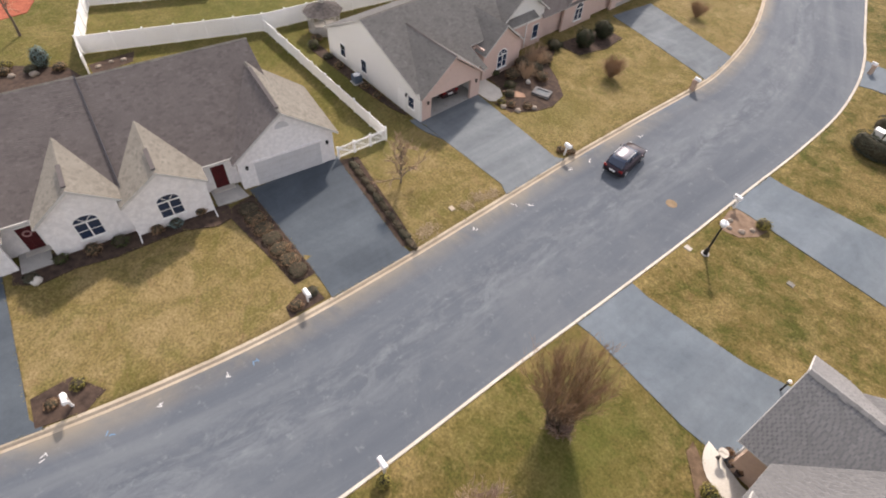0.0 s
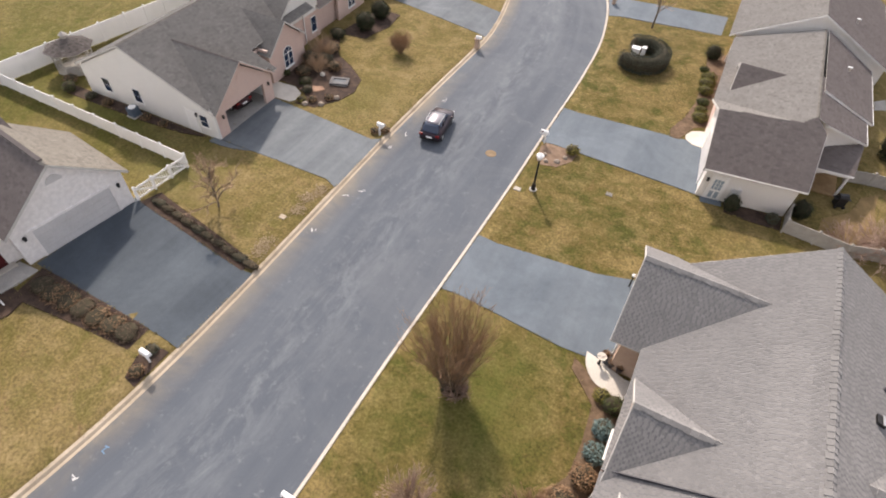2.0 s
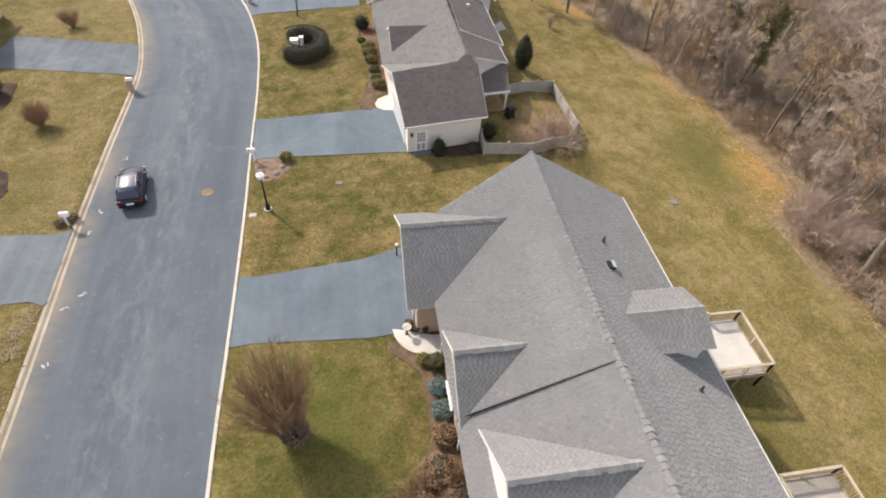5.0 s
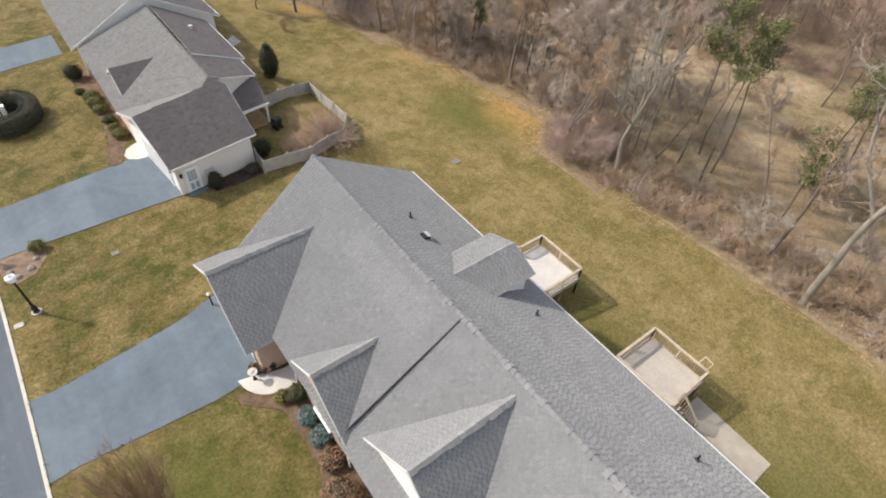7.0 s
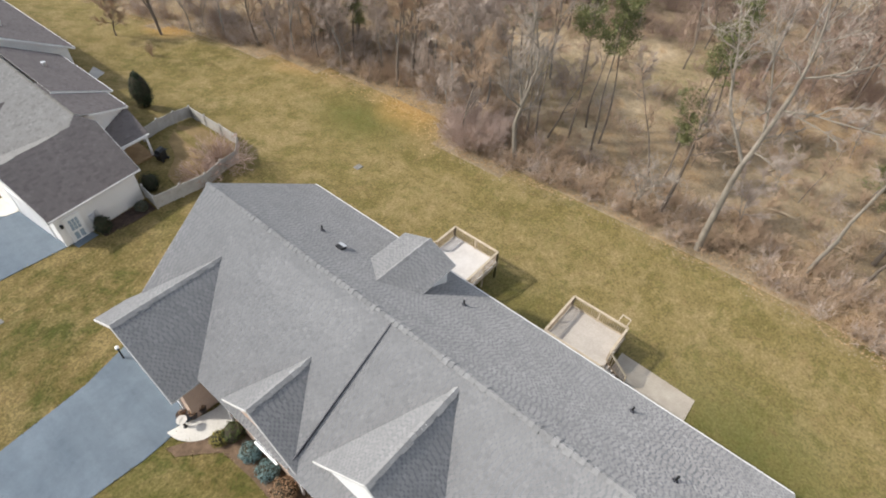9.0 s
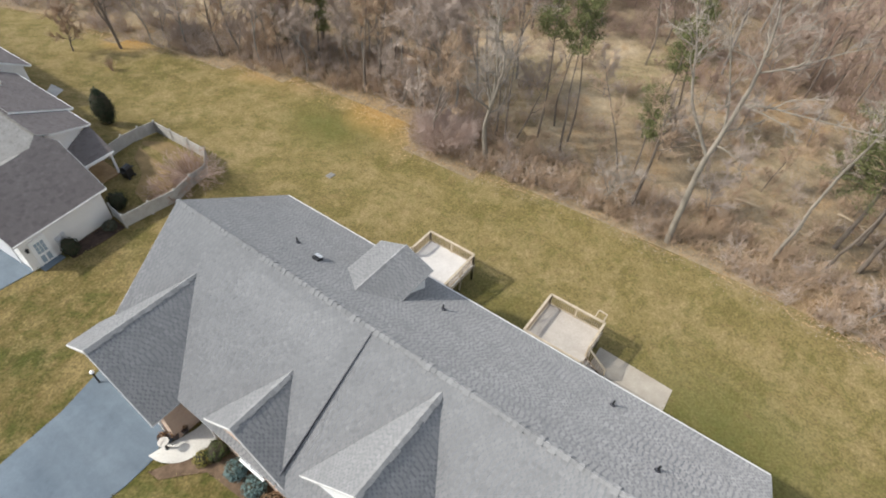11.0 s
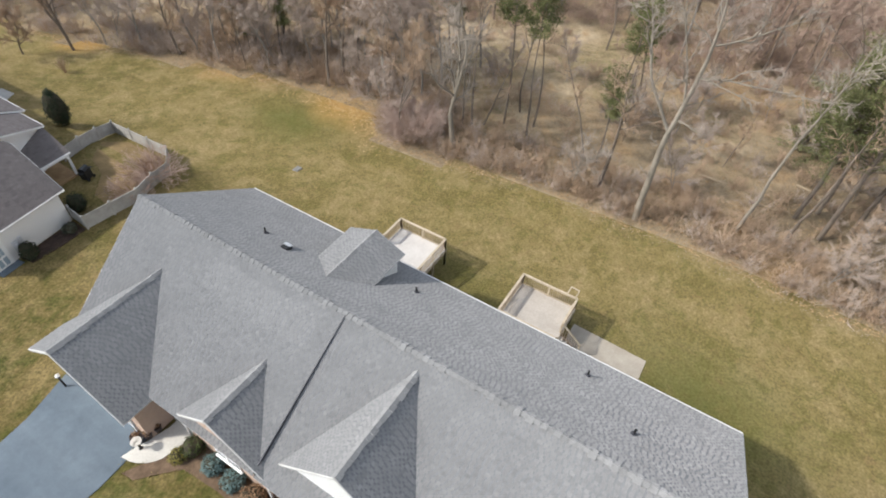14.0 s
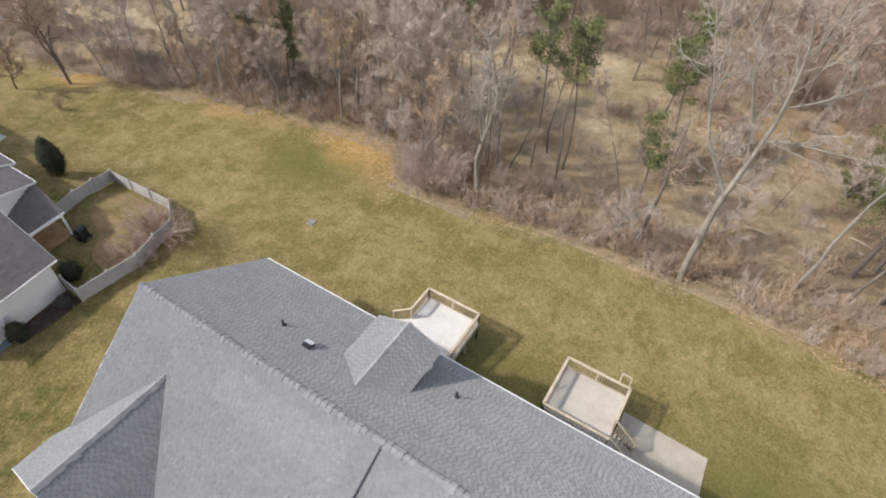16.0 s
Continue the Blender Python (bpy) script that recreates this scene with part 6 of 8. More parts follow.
def street_lamp(x, y):
    z = land(x, y)
    l = thing("street_lamp", x, y, z, "black lamp post with a white lantern on the lawn", "lamp post")
    part("base", Shape().lathe(x, y, [(0.26, z - 0.05), (0.26, z + 0.05), (0.17, z + 0.08), (0.15, z + 0.55), (0.1, z + 0.62)], 12), M_BLACK, l)
    part("pole", Shape().lathe(x, y, [(0.085, z + 0.55), (0.075, z + 1.6), (0.06, z + 2.85), (0.1, z + 2.88), (0.1, z + 2.95)], 12), M_BLACK, l)
    part("collar", Shape().lathe(x, y, [(0.28, z + 0.0), (0.3, z + 0.02), (0.3, z + 0.06), (0.26, z + 0.07)], 14), M_GREY_CONCRETE, l)
    part("globe", Shape().lathe(x, y, [(0.12, z + 2.93), (0.21, z + 3.05), (0.25, z + 3.2), (0.24, z + 3.32)], 14), M_VINYL, l, "white frosted lantern", True)
    part("lid", Shape().lathe(x, y, [(0.29, z + 3.31), (0.27, z + 3.36), (0.1, z + 3.46), (0.03, z + 3.56)], 14), M_VINYL, l)
    return l


street_lamp(-8.72, 31.95)


def post_light(x, y):
    """A short garden light on a black post."""
    z = land(x, y)
    l = thing("post_light", x, y, z, "short black post light with a white cap by the garage", "lamp")
    part("post", Shape().lathe(x, y, [(0.10, z - 0.05), (0.06, z + 0.05), (0.05, z + 0.85), (0.08, z + 0.9)], 10), M_BLACK, l)
    part("lantern", Shape().lathe(x, y, [(0.08, z + 0.9), (0.10, z + 1.06), (0.10, z + 1.08)], 8), M_BLACK, l)
    part("cap", Shape().lathe(x, y, [(0.13, z + 1.08), (0.12, z + 1.14), (0.03, z + 1.22)], 12), M_VINYL, l, "white lamp cap")
    return l


post_light(0.35, 25.75)
M_DRAIN = mottled("weathered_drain_iron", (0.15, 0.145, 0.13), (0.23, 0.22, 0.20), 3.0, 0.8, 20.0)
for x, y, r, mat, lab in ((-22.5, 19.95, 0.24, M_CURB, "tan square utility lid in the lawn"), (-9.75, 31.4, 0.26, M_CURB_PALE, "pale utility lid in the verge"), (-3.6, 34.4, 0.24, M_DRAIN, "grey drain cover in the lawn"), (23.95, 30.8, 0.35, M_DRAIN, "grey drain grate in the back lawn")):
    z = land(x, y)
    t = thing("utility_cover", x, y, z, lab, "utility cover")
    part("rim", Shape().box(x - r, x + r, y - r * 0.8, y + r * 0.8, z - 0.05, z + 0.05), mat, t)
    part("lid", Shape().box(x - r * 0.86, x + r * 0.86, y - r * 0.66, y + r * 0.66, z + 0.05, z + 0.065), mat, t)

M_PATCH = mottled("rusty_patch", (0.17, 0.12, 0.07), (0.26, 0.19, 0.12), 2.0, 0.9, 14.0)
s = Shape().lathe(-13.4, 34.5, [(0.46, 0.05), (0.46, 0.062), (0.40, 0.07), (0.02, 0.071)], 18)
single("manhole_cover", s, M_PATCH, "rust-brown manhole cover set in the street", "manhole cover", (-13.4, 34.5, 0.05))
M_MARK = mottled("white_paint_mark", (0.40, 0.40, 0.40), (0.56, 0.56, 0.55), 3.0, 0.7, 30.0)
M_MARK_BLUE = mottled("blue_paint_mark", (0.10, 0.19, 0.30), (0.15, 0.25, 0.36), 3.0, 0.7, 30.0)


def crown(x, y):
    w, e = west_curb(y), east_curb(y)
    u = (x - w) / (e - w)
    return 0.07 * (1 - (2 * u - 1) ** 2)


rng = random.Random(4)
for x, y, blue in ((-20.2, 24.15, 0), (-19.5, 25.2, 0), (-19.9, 20.0, 0), (-20.6, 33.2, 0), (-20.8, 31.0, 0), (-19.4, -2.0, 0), (-18.95, 1.45, 0), (-19.9, -7.4, 0), (-20.6, 39.85, 0), (-19.3, -4.6, 1), (-18.8, 3.0, 1)):
    z = crown(x, y)
    s = Shape()
    for k in range(3):
        a = rng.uniform(0, 3.1)
        px, py = x + rng.uniform(-0.18, 0.18), y + rng.uniform(-0.18, 0.18)
        s.bar((px - 0.13 * math.cos(a), py - 0.13 * math.sin(a), z + 0.006), (px + 0.13 * math.cos(a), py + 0.13 * math.sin(a), z + 0.006 + 0.002 * k), 0.06, 0.012)
    single("paint_mark", s, M_MARK_BLUE if blue else M_MARK, "blue sprayed survey mark on the asphalt" if blue else "white sprayed survey mark on the asphalt", "paint mark", (x, y, z), group="survey marks on the street")


def car(x, y, z, rz, name, label, paint, roof_paint):
    """A compact crossover, nose towards +y, authored about the origin."""
    c = thing(name, 0, 0, 0, label, "car", rz=0)
    half = 0.92
    def loft(stations, name, mat, lab="", parent=None):
        s = Shape()
        n = len(stations[0])
        for ring in stations:
            s.v += ring
        for i in range(len(stations) - 1):
            for j in range(n):
                a, b = i * n + j, i * n + (j + 1) % n
                s.f.append((a, b, b + n, a + n))
        s.f.append(tuple(range(n))[::-1])
        s.f.append(tuple((len(stations) - 1) * n + j for j in range(n)))
        return part(name, s, mat, parent or c, lab, True)
    def ring(yy, w, z0, z1, r=0.12):
        return [(-w + r * 0.3, yy, z0), (w - r * 0.3, yy, z0), (w, yy, z0 + r), (w, yy, z1 - r), (w - r * 0.8, yy, z1), (-w + r * 0.8, yy, z1), (-w, yy, z1 - r), (-w, yy, z0 + r)]
    loft([ring(-2.2, 0.74, 0.42, 0.80), ring(-2.14, 0.86, 0.32, 0.98), ring(-1.6, half, 0.24, 1.04), ring(0.0, half, 0.22, 1.04), ring(1.1, half, 0.24, 1.02), ring(1.9, 0.88, 0.3, 0.92), ring(2.15, 0.8, 0.36, 0.82), ring(2.22, 0.66, 0.44, 0.68)], "body", paint)
    loft([ring(-2.0, 0.72, 0.96, 1.10, 0.05), ring(-1.75, 0.72, 0.98, 1.46, 0.1), ring(-1.35, 0.70, 1.0, 1.60, 0.1), ring(0.1, 0.70, 1.0, 1.62, 0.1), ring(0.55, 0.72, 1.0, 1.5, 0.1), ring(1.25, 0.78, 0.94, 1.05, 0.04)], "cabin_glass", M_GLASS, "dark tinted glasshouse")
    loft([ring(-1.42, 0.44, 1.55, 1.61, 0.02), ring(-1.2, 0.56, 1.56, 1.645, 0.05), ring(-0.1, 0.56, 1.58, 1.665, 0.05), ring(0.15, 0.46, 1.56, 1.63, 0.02)], "roof", roof_paint, "silver-grey roof panel")
    for k in (-1, 1):
        part("roof_rail", Shape().tube([(k * 0.6, -1.3, 1.64), (k * 0.62, -1.1, 1.71), (k * 0.62, -0.1, 1.72), (k * 0.6, 0.1, 1.66)], [0.025] * 4, 6), M_ALU, c)
        part("pillar", Shape().bar((k * 0.71, -0.6, 1.0), (k * 0.69, -0.65, 1.58), 0.07, 0.1), paint, c)
        part("pillar", Shape().bar((k * 0.72, 1.15, 1.02), (k * 0.66, 0.32, 1.58), 0.06, 0.08), paint, c)
        part("pillar", Shape().bar((k * 0.72, -1.85, 1.05), (k * 0.68, -1.5, 1.57), 0.07, 0.16), paint, c)
        part("mirror", Shape().box(min(k * 0.92, k * 1.08), max(k * 0.92, k * 1.08), 0.78, 0.92, 1.0, 1.14), paint, c)
        part("tail_light", Shape().box(min(k * 0.55, k * 0.87), max(k * 0.55, k * 0.87), -2.2, -2.05, 0.78, 0.97), M_TAIL, c, "red tail light")
        part("headlight", Shape().box(min(k * 0.52, k * 0.84), max(k * 0.52, k * 0.84), 2.02, 2.18, 0.66, 0.8), M_LENS, c, "clear headlight")
        for yy in (-1.32, 1.38):
            w = part("wheel", Shape().tube([(k * 0.70, yy, 0.34), (k * 0.74, yy, 0.34), (k * 0.92, yy, 0.34), (k * 0.935, yy, 0.34)], [0.30, 0.34, 0.34, 0.31], 20), M_TYRE, c, "black tyre")
            part("rim", Shape().tube([(k * 0.90, yy, 0.34), (k * 0.945, yy, 0.34)], [0.23, 0.21], 14), M_ALU, w)
            for q in range(5):
                a = q * 2 * math.pi / 5
                part("spoke", Shape().bar((k * 0.95, yy, 0.34), (k * 0.95, yy + 0.2 * math.cos(a), 0.34 + 0.2 * math.sin(a)), 0.05, 0.03), M_ALU, w)
    part("bumper", Shape().box(-0.8, 0.8, -2.26, -2.1, 0.4, 0.56), M_BLACK, c)
    part("number_plate", Shape().box(-0.26, 0.26, -2.235, -2.19, 0.62, 0.76), M_VINYL, c, "plain white plate")
    part("rear_window", Shape().prism([(-0.6, -2.0, 1.1), (0.6, -2.0, 1.1), (0.55, -1.7, 1.5), (-0.55, -1.7, 1.5)], (0, -0.02, 0.015)), M_GLASS, c)
    c.matrix_basis = settle(x, y, z, rz)
    return c


M_PAINT_DARK = Mat("dark_plum_paint", 0.28, 0.4, 0.6).color((0.030, 0.017, 0.026)).m
M_PAINT_SILVER = Mat("silver_grey_roof", 0.38, 0.6, 0.5).color((0.26, 0.25, 0.27)).m
M_PAINT_RED = Mat("red_paint", 0.3, 0.2, 0.6).color((0.045, 0.008, 0.010)).m
M_TAIL = Mat("red_lens", 0.2, 0.0, 0.6).color((0.22, 0.01, 0.01)).m
M_LENS = Mat("clear_lens", 0.1, 0.0, 0.6).color((0.6, 0.62, 0.65)).m
M_TYRE = mottled("tyre_rubber", (0.016, 0.016, 0.017), (0.03, 0.03, 0.03), 5.0, 0.85, 30.0, 0.2)
car(-18.75, 35.2, 0.05, 9.0, "crossover_car", "dark plum crossover car with silver roof, on the street", M_PAINT_DARK, M_PAINT_SILVER)
car(-35.9, 28.9, 0.55, 87.0, "garaged_car", "dark red car parked inside an open garage", M_PAINT_RED, M_PAINT_DARK)


def gazebo(x, y):
    z = land(x, y)
    g = thing("gazebo", x, y, z, "weathered octagonal timber gazebo with a shingled roof", "gazebo")
    r = 1.75
    part("floor", Shape().lathe(x, y, [(r, z - 0.1), (r, z + 0.25), (r - 0.05, z + 0.27)], 8), M_GREY_WOOD, g)
    for k in range(8):
        a, b = (k + 0.5) * math.pi / 4, (k + 1.5) * math.pi / 4
        p, q = (x + r * 0.95 * math.cos(a), y + r * 0.95 * math.sin(a)), (x + r * 0.95 * math.cos(b), y + r * 0.95 * math.sin(b))
        part("post", Shape().bar((*p, z + 0.2), (*p, z + 2.3), 0.1), M_GREY_WOOD, g)
        for up, w in ((1.0, 0.08), (0.4, 0.06)):
            part("rail", Shape().bar((*p, z + up), (*q, z + up), w), M_GREY_WOOD, g)
        for j in range(1, 7):
            c = (p[0] + (q[0] - p[0]) * j / 7, p[1] + (q[1] - p[1]) * j / 7)
            part("baluster", Shape().bar((*c, z + 0.4), (*c, z + 1.0), 0.04), M_GREY_WOOD, g)
        part("header", Shape().bar((*p, z + 2.2), (*q, z + 2.2), 0.06, 0.22), M_GREY_WOOD, g)
        R = r * 1.25
        e0, e1 = (x + R * math.cos(a), y + R * math.sin(a), z + 2.25), (x + R * math.cos(b), y + R * math.sin(b), z + 2.25)
        slope(g, [e0, e1, (x + 0.25 * math.cos(b), y + 0.25 * math.sin(b), z + 3.15), (x + 0.25 * math.cos(a), y + 0.25 * math.sin(a), z + 3.15)], M_SHINGLE_WEATHERED, M_GREY_WOOD, 0.06)
    part("cupola", Shape().lathe(x, y, [(0.3, z + 3.1), (0.3, z + 3.4), (0.42, z + 3.42), (0.03, z + 3.75)], 8), M_GREY_WOOD, g)
    return g


M_SHINGLE_WEATHERED = shingle_material("weathered_wood_shingle", (0.13, 0.112, 0.10), (0.25, 0.22, 0.20), (0.185, 0.162, 0.148))
gazebo(-52.2, 26.4)


def barbecue_grill(x, y):
    """A covered kettle-cart grill on its stand."""
    z = land(x, y)
    g = thing("barbecue_grill", x, y, z, "black barbecue grill cart beside a covered porch", "grill", rz=20.0)
    part("cart", Shape().box(x - 0.36, x + 0.36, y - 0.28, y + 0.28, z + 0.12, z + 0.8), M_BLACK, g)
    ring = [(x - 0.33, y - 0.3, z + 0.8), (x - 0.33, y + 0.3, z + 0.8), (x - 0.33, y + 0.26, z + 1.02), (x - 0.33, y + 0.1, z + 1.16), (x - 0.33, y - 0.16, z + 1.14), (x - 0.33, y - 0.3, z + 0.95)]
    part("lid", Shape().prism(ring, (0.66, 0, 0)), M_BLACK, g)
    for k in (-1, 1):
        part("side_shelf", Shape().box(min(x + k * 0.37, x + k * 0.6), max(x + k * 0.37, x + k * 0.6), y - 0.25, y + 0.25, z + 0.76, z + 0.8), M_BLACK, g)
        part("wheel", Shape().tube([(x + k * 0.32, y - 0.32, z + 0.12), (x + k * 0.32, y - 0.38, z + 0.12)], [0.12, 0.12], 12), M_BLACK, g)
    return g


barbecue_grill(11.5, 42.5)


def ac_unit(x, y, label):
    z = land(x, y)
    a = thing("air_conditioner", x, y, z, label, "air conditioner")
    part("plinth", Shape().box(x - 0.5, x + 0.5, y - 0.5, y + 0.5, z - 0.05, z + 0.08), M_GREY_CONCRETE, a)
    part("casing", Shape().box(x - 0.38, x + 0.38, y - 0.38, y + 0.38, z + 0.08, z + 0.85), M_BLUEGREY, a, "blue-grey louvred casing")
    part("fan_grille", Shape().lathe(x, y, [(0.33, z + 0.85), (0.32, z + 0.9), (0.1, z + 0.93)], 16), M_VINYL, a)
    return a


M_BLUEGREY = mottled("blue_grey_metal", (0.07, 0.10, 0.14), (0.12, 0.155, 0.20), 2.0, 0.5, 20.0)
ac_unit(-41.2, 23.5, "dark blue-grey air conditioner against a white siding wall")


def pond(x, y):
    """A raised rectangular basin, a little askew."""
    z = land(x, y) + 0.03
    p = thing("garden_pond", x, y, z, "small grey stone basin with dark water in a mulched bed", "pond", rz=24.0)
    part("basin", Shape().box(x - 0.85, x + 0.85, y - 0.55, y + 0.55, z - 0.1, z + 0.1), M_GREY_CONCRETE, p)
    part("water", Shape().box(x - 0.62, x + 0.62, y - 0.36, y + 0.36, z + 0.1, z + 0.18), M_POND, p, "still dark grey water")
    for x0, x1, y0, y1 in ((-0.9, 0.9, -0.6, -0.36), (-0.9, 0.9, 0.36, 0.6), (-0.9, -0.62, -0.36, 0.36), (0.62, 0.9, -0.36, 0.36)):
        part("coping", Shape().box(x + x0, x + x1 - 0.01, y + y0, y + y1 - 0.01, z + 0.1, z + 0.26), M_SLATE, p)
    return p


M_SLATE = mottled("slate_coping", (0.10, 0.10, 0.103), (0.17, 0.17, 0.173), 2.0, 0.8, 14.0)
M_POND = Mat("still_water", 0.6, 0.0, 0.1).color((0.12, 0.135, 0.15)).m


def blob(x, y, z, r, h, seed, rings=9, sides=14, rough=0.25):
    """A lumpy rounded form, as of a boulder."""
    s = Shape()
    for i in range(rings + 1):
        t = math.pi * i / rings
        for j in range(sides):
            a = 2 * math.pi * j / sides
            d = Vector((math.sin(t) * math.cos(a), math.sin(t) * math.sin(a), -math.cos(t)))
            f = 1 + rough * noise.noise(d * 1.6 + Vector((seed, 0, 0)))
            s.v.append((x + d.x * r * f, y + d.y * r * f, z + d.z * h * f))
    s.f = [(i * sides + j, i * sides + (j + 1) % sides, (i + 1) * sides + (j + 1) % sides, (i + 1) * sides + j) for i in range(rings) for j in range(sides)]
    return s


M_STONE = mottled("garden_stone", (0.21, 0.175, 0.14), (0.34, 0.29, 0.24), 1.5, 0.9, 10.0, 0.6)
pond(-30.1, 37.0)
rng = random.Random(21)
for x, y, r in ((-59.6, -1.0, 0.32), (-60.6, -2.6, 0.36), (-61.2, -4.2, 0.3), (-58.8, 0.6, 0.4), (-62.0, -6.2, 0.34), (-63.0, -8.4, 0.3), (-57.0, 5.4, 0.26), (-57.3, 6.6, 0.22), (-57.0, 7.6, 0.26), (-29.2, 33.0, 0.3), (-30.4, 32.3, 0.3), (-28.7, 34.6, 0.3), (-22.9, 33.1, 0.3), (-22.4, 32.6, 0.32), (-8.4, 36.2, 0.25), (-9.2, 35.8, 0.22), (-8.0, 37.0, 0.22), (-9.6, 36.6, 0.2)):
    z = land(x, y)
    single("boulder", blob(x, y, z + r * 0.3, r, r * 0.65, rng.random() * 90), M_STONE, "rounded tan garden boulder on mulch", "boulder", (x, y, z), True, "garden boulders")
for x, y, w, l, h in ((-7.9, 57.9, 0.8, 0.6, 1.2), (-7.2, 58.6, 0.4, 0.4, 1.1)):
    z = land(x, y)
    b = thing("utility_cabinet", x, y, z, "pale utility cabinet inside a clipped hedge", "utility box")
    part("cabinet_body", Shape().box(x - w / 2, x + w / 2, y - l / 2, y + l / 2, z - 0.05, z + h), M_VINYL, b)
    part("cabinet_lid", Shape().prism([(x - w / 2 - 0.04, y - l / 2 - 0.04, z + h), (x + w / 2 + 0.04, y - l / 2 - 0.04, z + h), (x + w / 2 + 0.04, y + l / 2 + 0.04, z + h + 0.05), (x - w / 2 - 0.04, y + l / 2 + 0.04, z + h + 0.05)], (0, 0, 0.04)), M_VINYL, b)


# ---- plants ----
M_BARK_GREY = bark_material("grey_bark", (0.155, 0.138, 0.120), (0.33, 0.30, 0.262))
M_BARK_DARK = bark_material("dark_bark", (0.096, 0.077, 0.060), (0.222, 0.182, 0.146))
M_TWIG_GREY = bark_material("grey_twigs", (0.309, 0.245, 0.198), (0.507, 0.419, 0.352))
M_TWIG_MAUVE = bark_material("mauve_brown_twigs", (0.250, 0.173, 0.132), (0.397, 0.294, 0.230))
M_TWIG_BROWN = bark_material("brown_twigs", (0.293, 0.205, 0.137), (0.458, 0.339, 0.232))
M_TWIG_RUST = bark_material("rust_twigs", (0.215, 0.135, 0.080), (0.37, 0.242, 0.150))
M_STEM_DARK = bark_material("dark_stems", (0.10, 0.078, 0.058), (0.19, 0.15, 0.115))
M_TWIG_PINK = bark_material("pale_pink_twigs", (0.27, 0.190, 0.150), (0.44, 0.325, 0.272))
M_TWIG_TAN = bark_material("tan_pink_twigs", (0.40, 0.30, 0.245), (0.60, 0.48, 0.41))
M_NEEDLE = leaf_material("pine_needles", (0.075, 0.082, 0.030), (0.128, 0.136, 0.050), (0.205, 0.200, 0.085))
M_NEEDLE_DARK = leaf_material("dark_conifer_leaves", (0.010, 0.016, 0.007), (0.018, 0.027, 0.011), (0.034, 0.044, 0.019))
M_SPRUCE = leaf_material("blue_spruce_needles", (0.06, 0.10, 0.095), (0.12, 0.18, 0.17), (0.20, 0.27, 0.255))
M_BOXWOOD = leaf_material("boxwood_leaves", (0.025, 0.040, 0.010), (0.055, 0.075, 0.02), (0.10, 0.12, 0.04))
M_HEDGE = leaf_material("winter_hedge_leaves", (0.035, 0.042, 0.026), (0.065, 0.072, 0.05), (0.105, 0.108, 0.08))
M_MIX = leaf_material("withered_ground_cover", (0.07, 0.05, 0.034), (0.115, 0.082, 0.055), (0.17, 0.125, 0.085))
M_DRY_LEAF = leaf_material("dry_brown_leaves", (0.15, 0.085, 0.045), (0.24, 0.145, 0.08), (0.33, 0.22, 0.13))
M_OLIVE = leaf_material("olive_green_leaves", (0.075, 0.078, 0.015), (0.140, 0.135, 0.030), (0.21, 0.19, 0.06))
M_YELLOW_LEAF = leaf_material("olive_yellow_leaves", (0.11, 0.10, 0.02), (0.22, 0.19, 0.04), (0.32, 0.27, 0.08))
M_LITTER = leaf_material("fallen_leaves", (0.22, 0.13, 0.06), (0.36, 0.23, 0.11), (0.50, 0.36, 0.20))
M_LITTER_PALE = leaf_material("bleached_leaves", (0.22, 0.16, 0.11), (0.33, 0.255, 0.18), (0.44, 0.36, 0.28))
M_STRAW_DULL = leaf_material("dull_straw", (0.17, 0.125, 0.07), (0.26, 0.195, 0.115), (0.35, 0.275, 0.17))
M_STRAW = leaf_material("orange_straw", (0.30, 0.18, 0.065), (0.42, 0.27, 0.11), (0.56, 0.40, 0.21))
M_BLADE = leaf_material("grass_blades", (0.10, 0.105, 0.028), (0.22, 0.185, 0.06), (0.36, 0.29, 0.12))


def turned(d, angle, rng):
    """d, bent by angle (radians) towards any side."""
    side = d.cross(Vector((rng.uniform(-1, 1), rng.uniform(-1, 1), rng.uniform(-1, 1))))
    if side.length < 1e-4:
        side = d.orthogonal()
    side.normalize()
    return (d * math.cos(angle) + side * math.sin(angle)).normalized()


def limb(s, p, d, length, r, rng, segs, sides, wander=0.16, lift=0.05, taper=0.25):
    """A crooked tapering limb; returns its points and radii."""
    pts, radii = [p.copy()], [r]
    for i in range(segs):
        d = (d + Vector((rng.gauss(0, wander), rng.gauss(0, wander), rng.gauss(0, wander) + lift))).normalized()
        p = p + d * (length / segs)
        pts.append(p.copy())
        radii.append(r * (1 - (1 - taper) * (i + 1) / segs))
    s.tube(pts, radii, sides, cap=False)
    return pts, radii


def spike(s, p, d, length, r):
    """A thin twig that runs out to a point."""
    a = d.orthogonal().normalized() * r
    b = d.cross(a)
    s.add([p + a, p - a * 0.5 + b * 0.87, p - a * 0.5 - b * 0.87, p + d * length], [(0, 1, 3), (1, 2, 3), (2, 0, 3)])


def sliver(s, p, d, length, r, rng):
    """The thinnest twig: one tapering blade of bark."""
    a = turned(d, 1.5708, rng) * r
    s.add([p + a, p - a, p + d * length], [(0, 1, 2)])


def along(pts, u):
    k = u * (len(pts) - 1)
    i = min(int(k), len(pts) - 2)
    return pts[i].lerp(pts[i + 1], k - i), (pts[i + 1] - pts[i]).normalized()


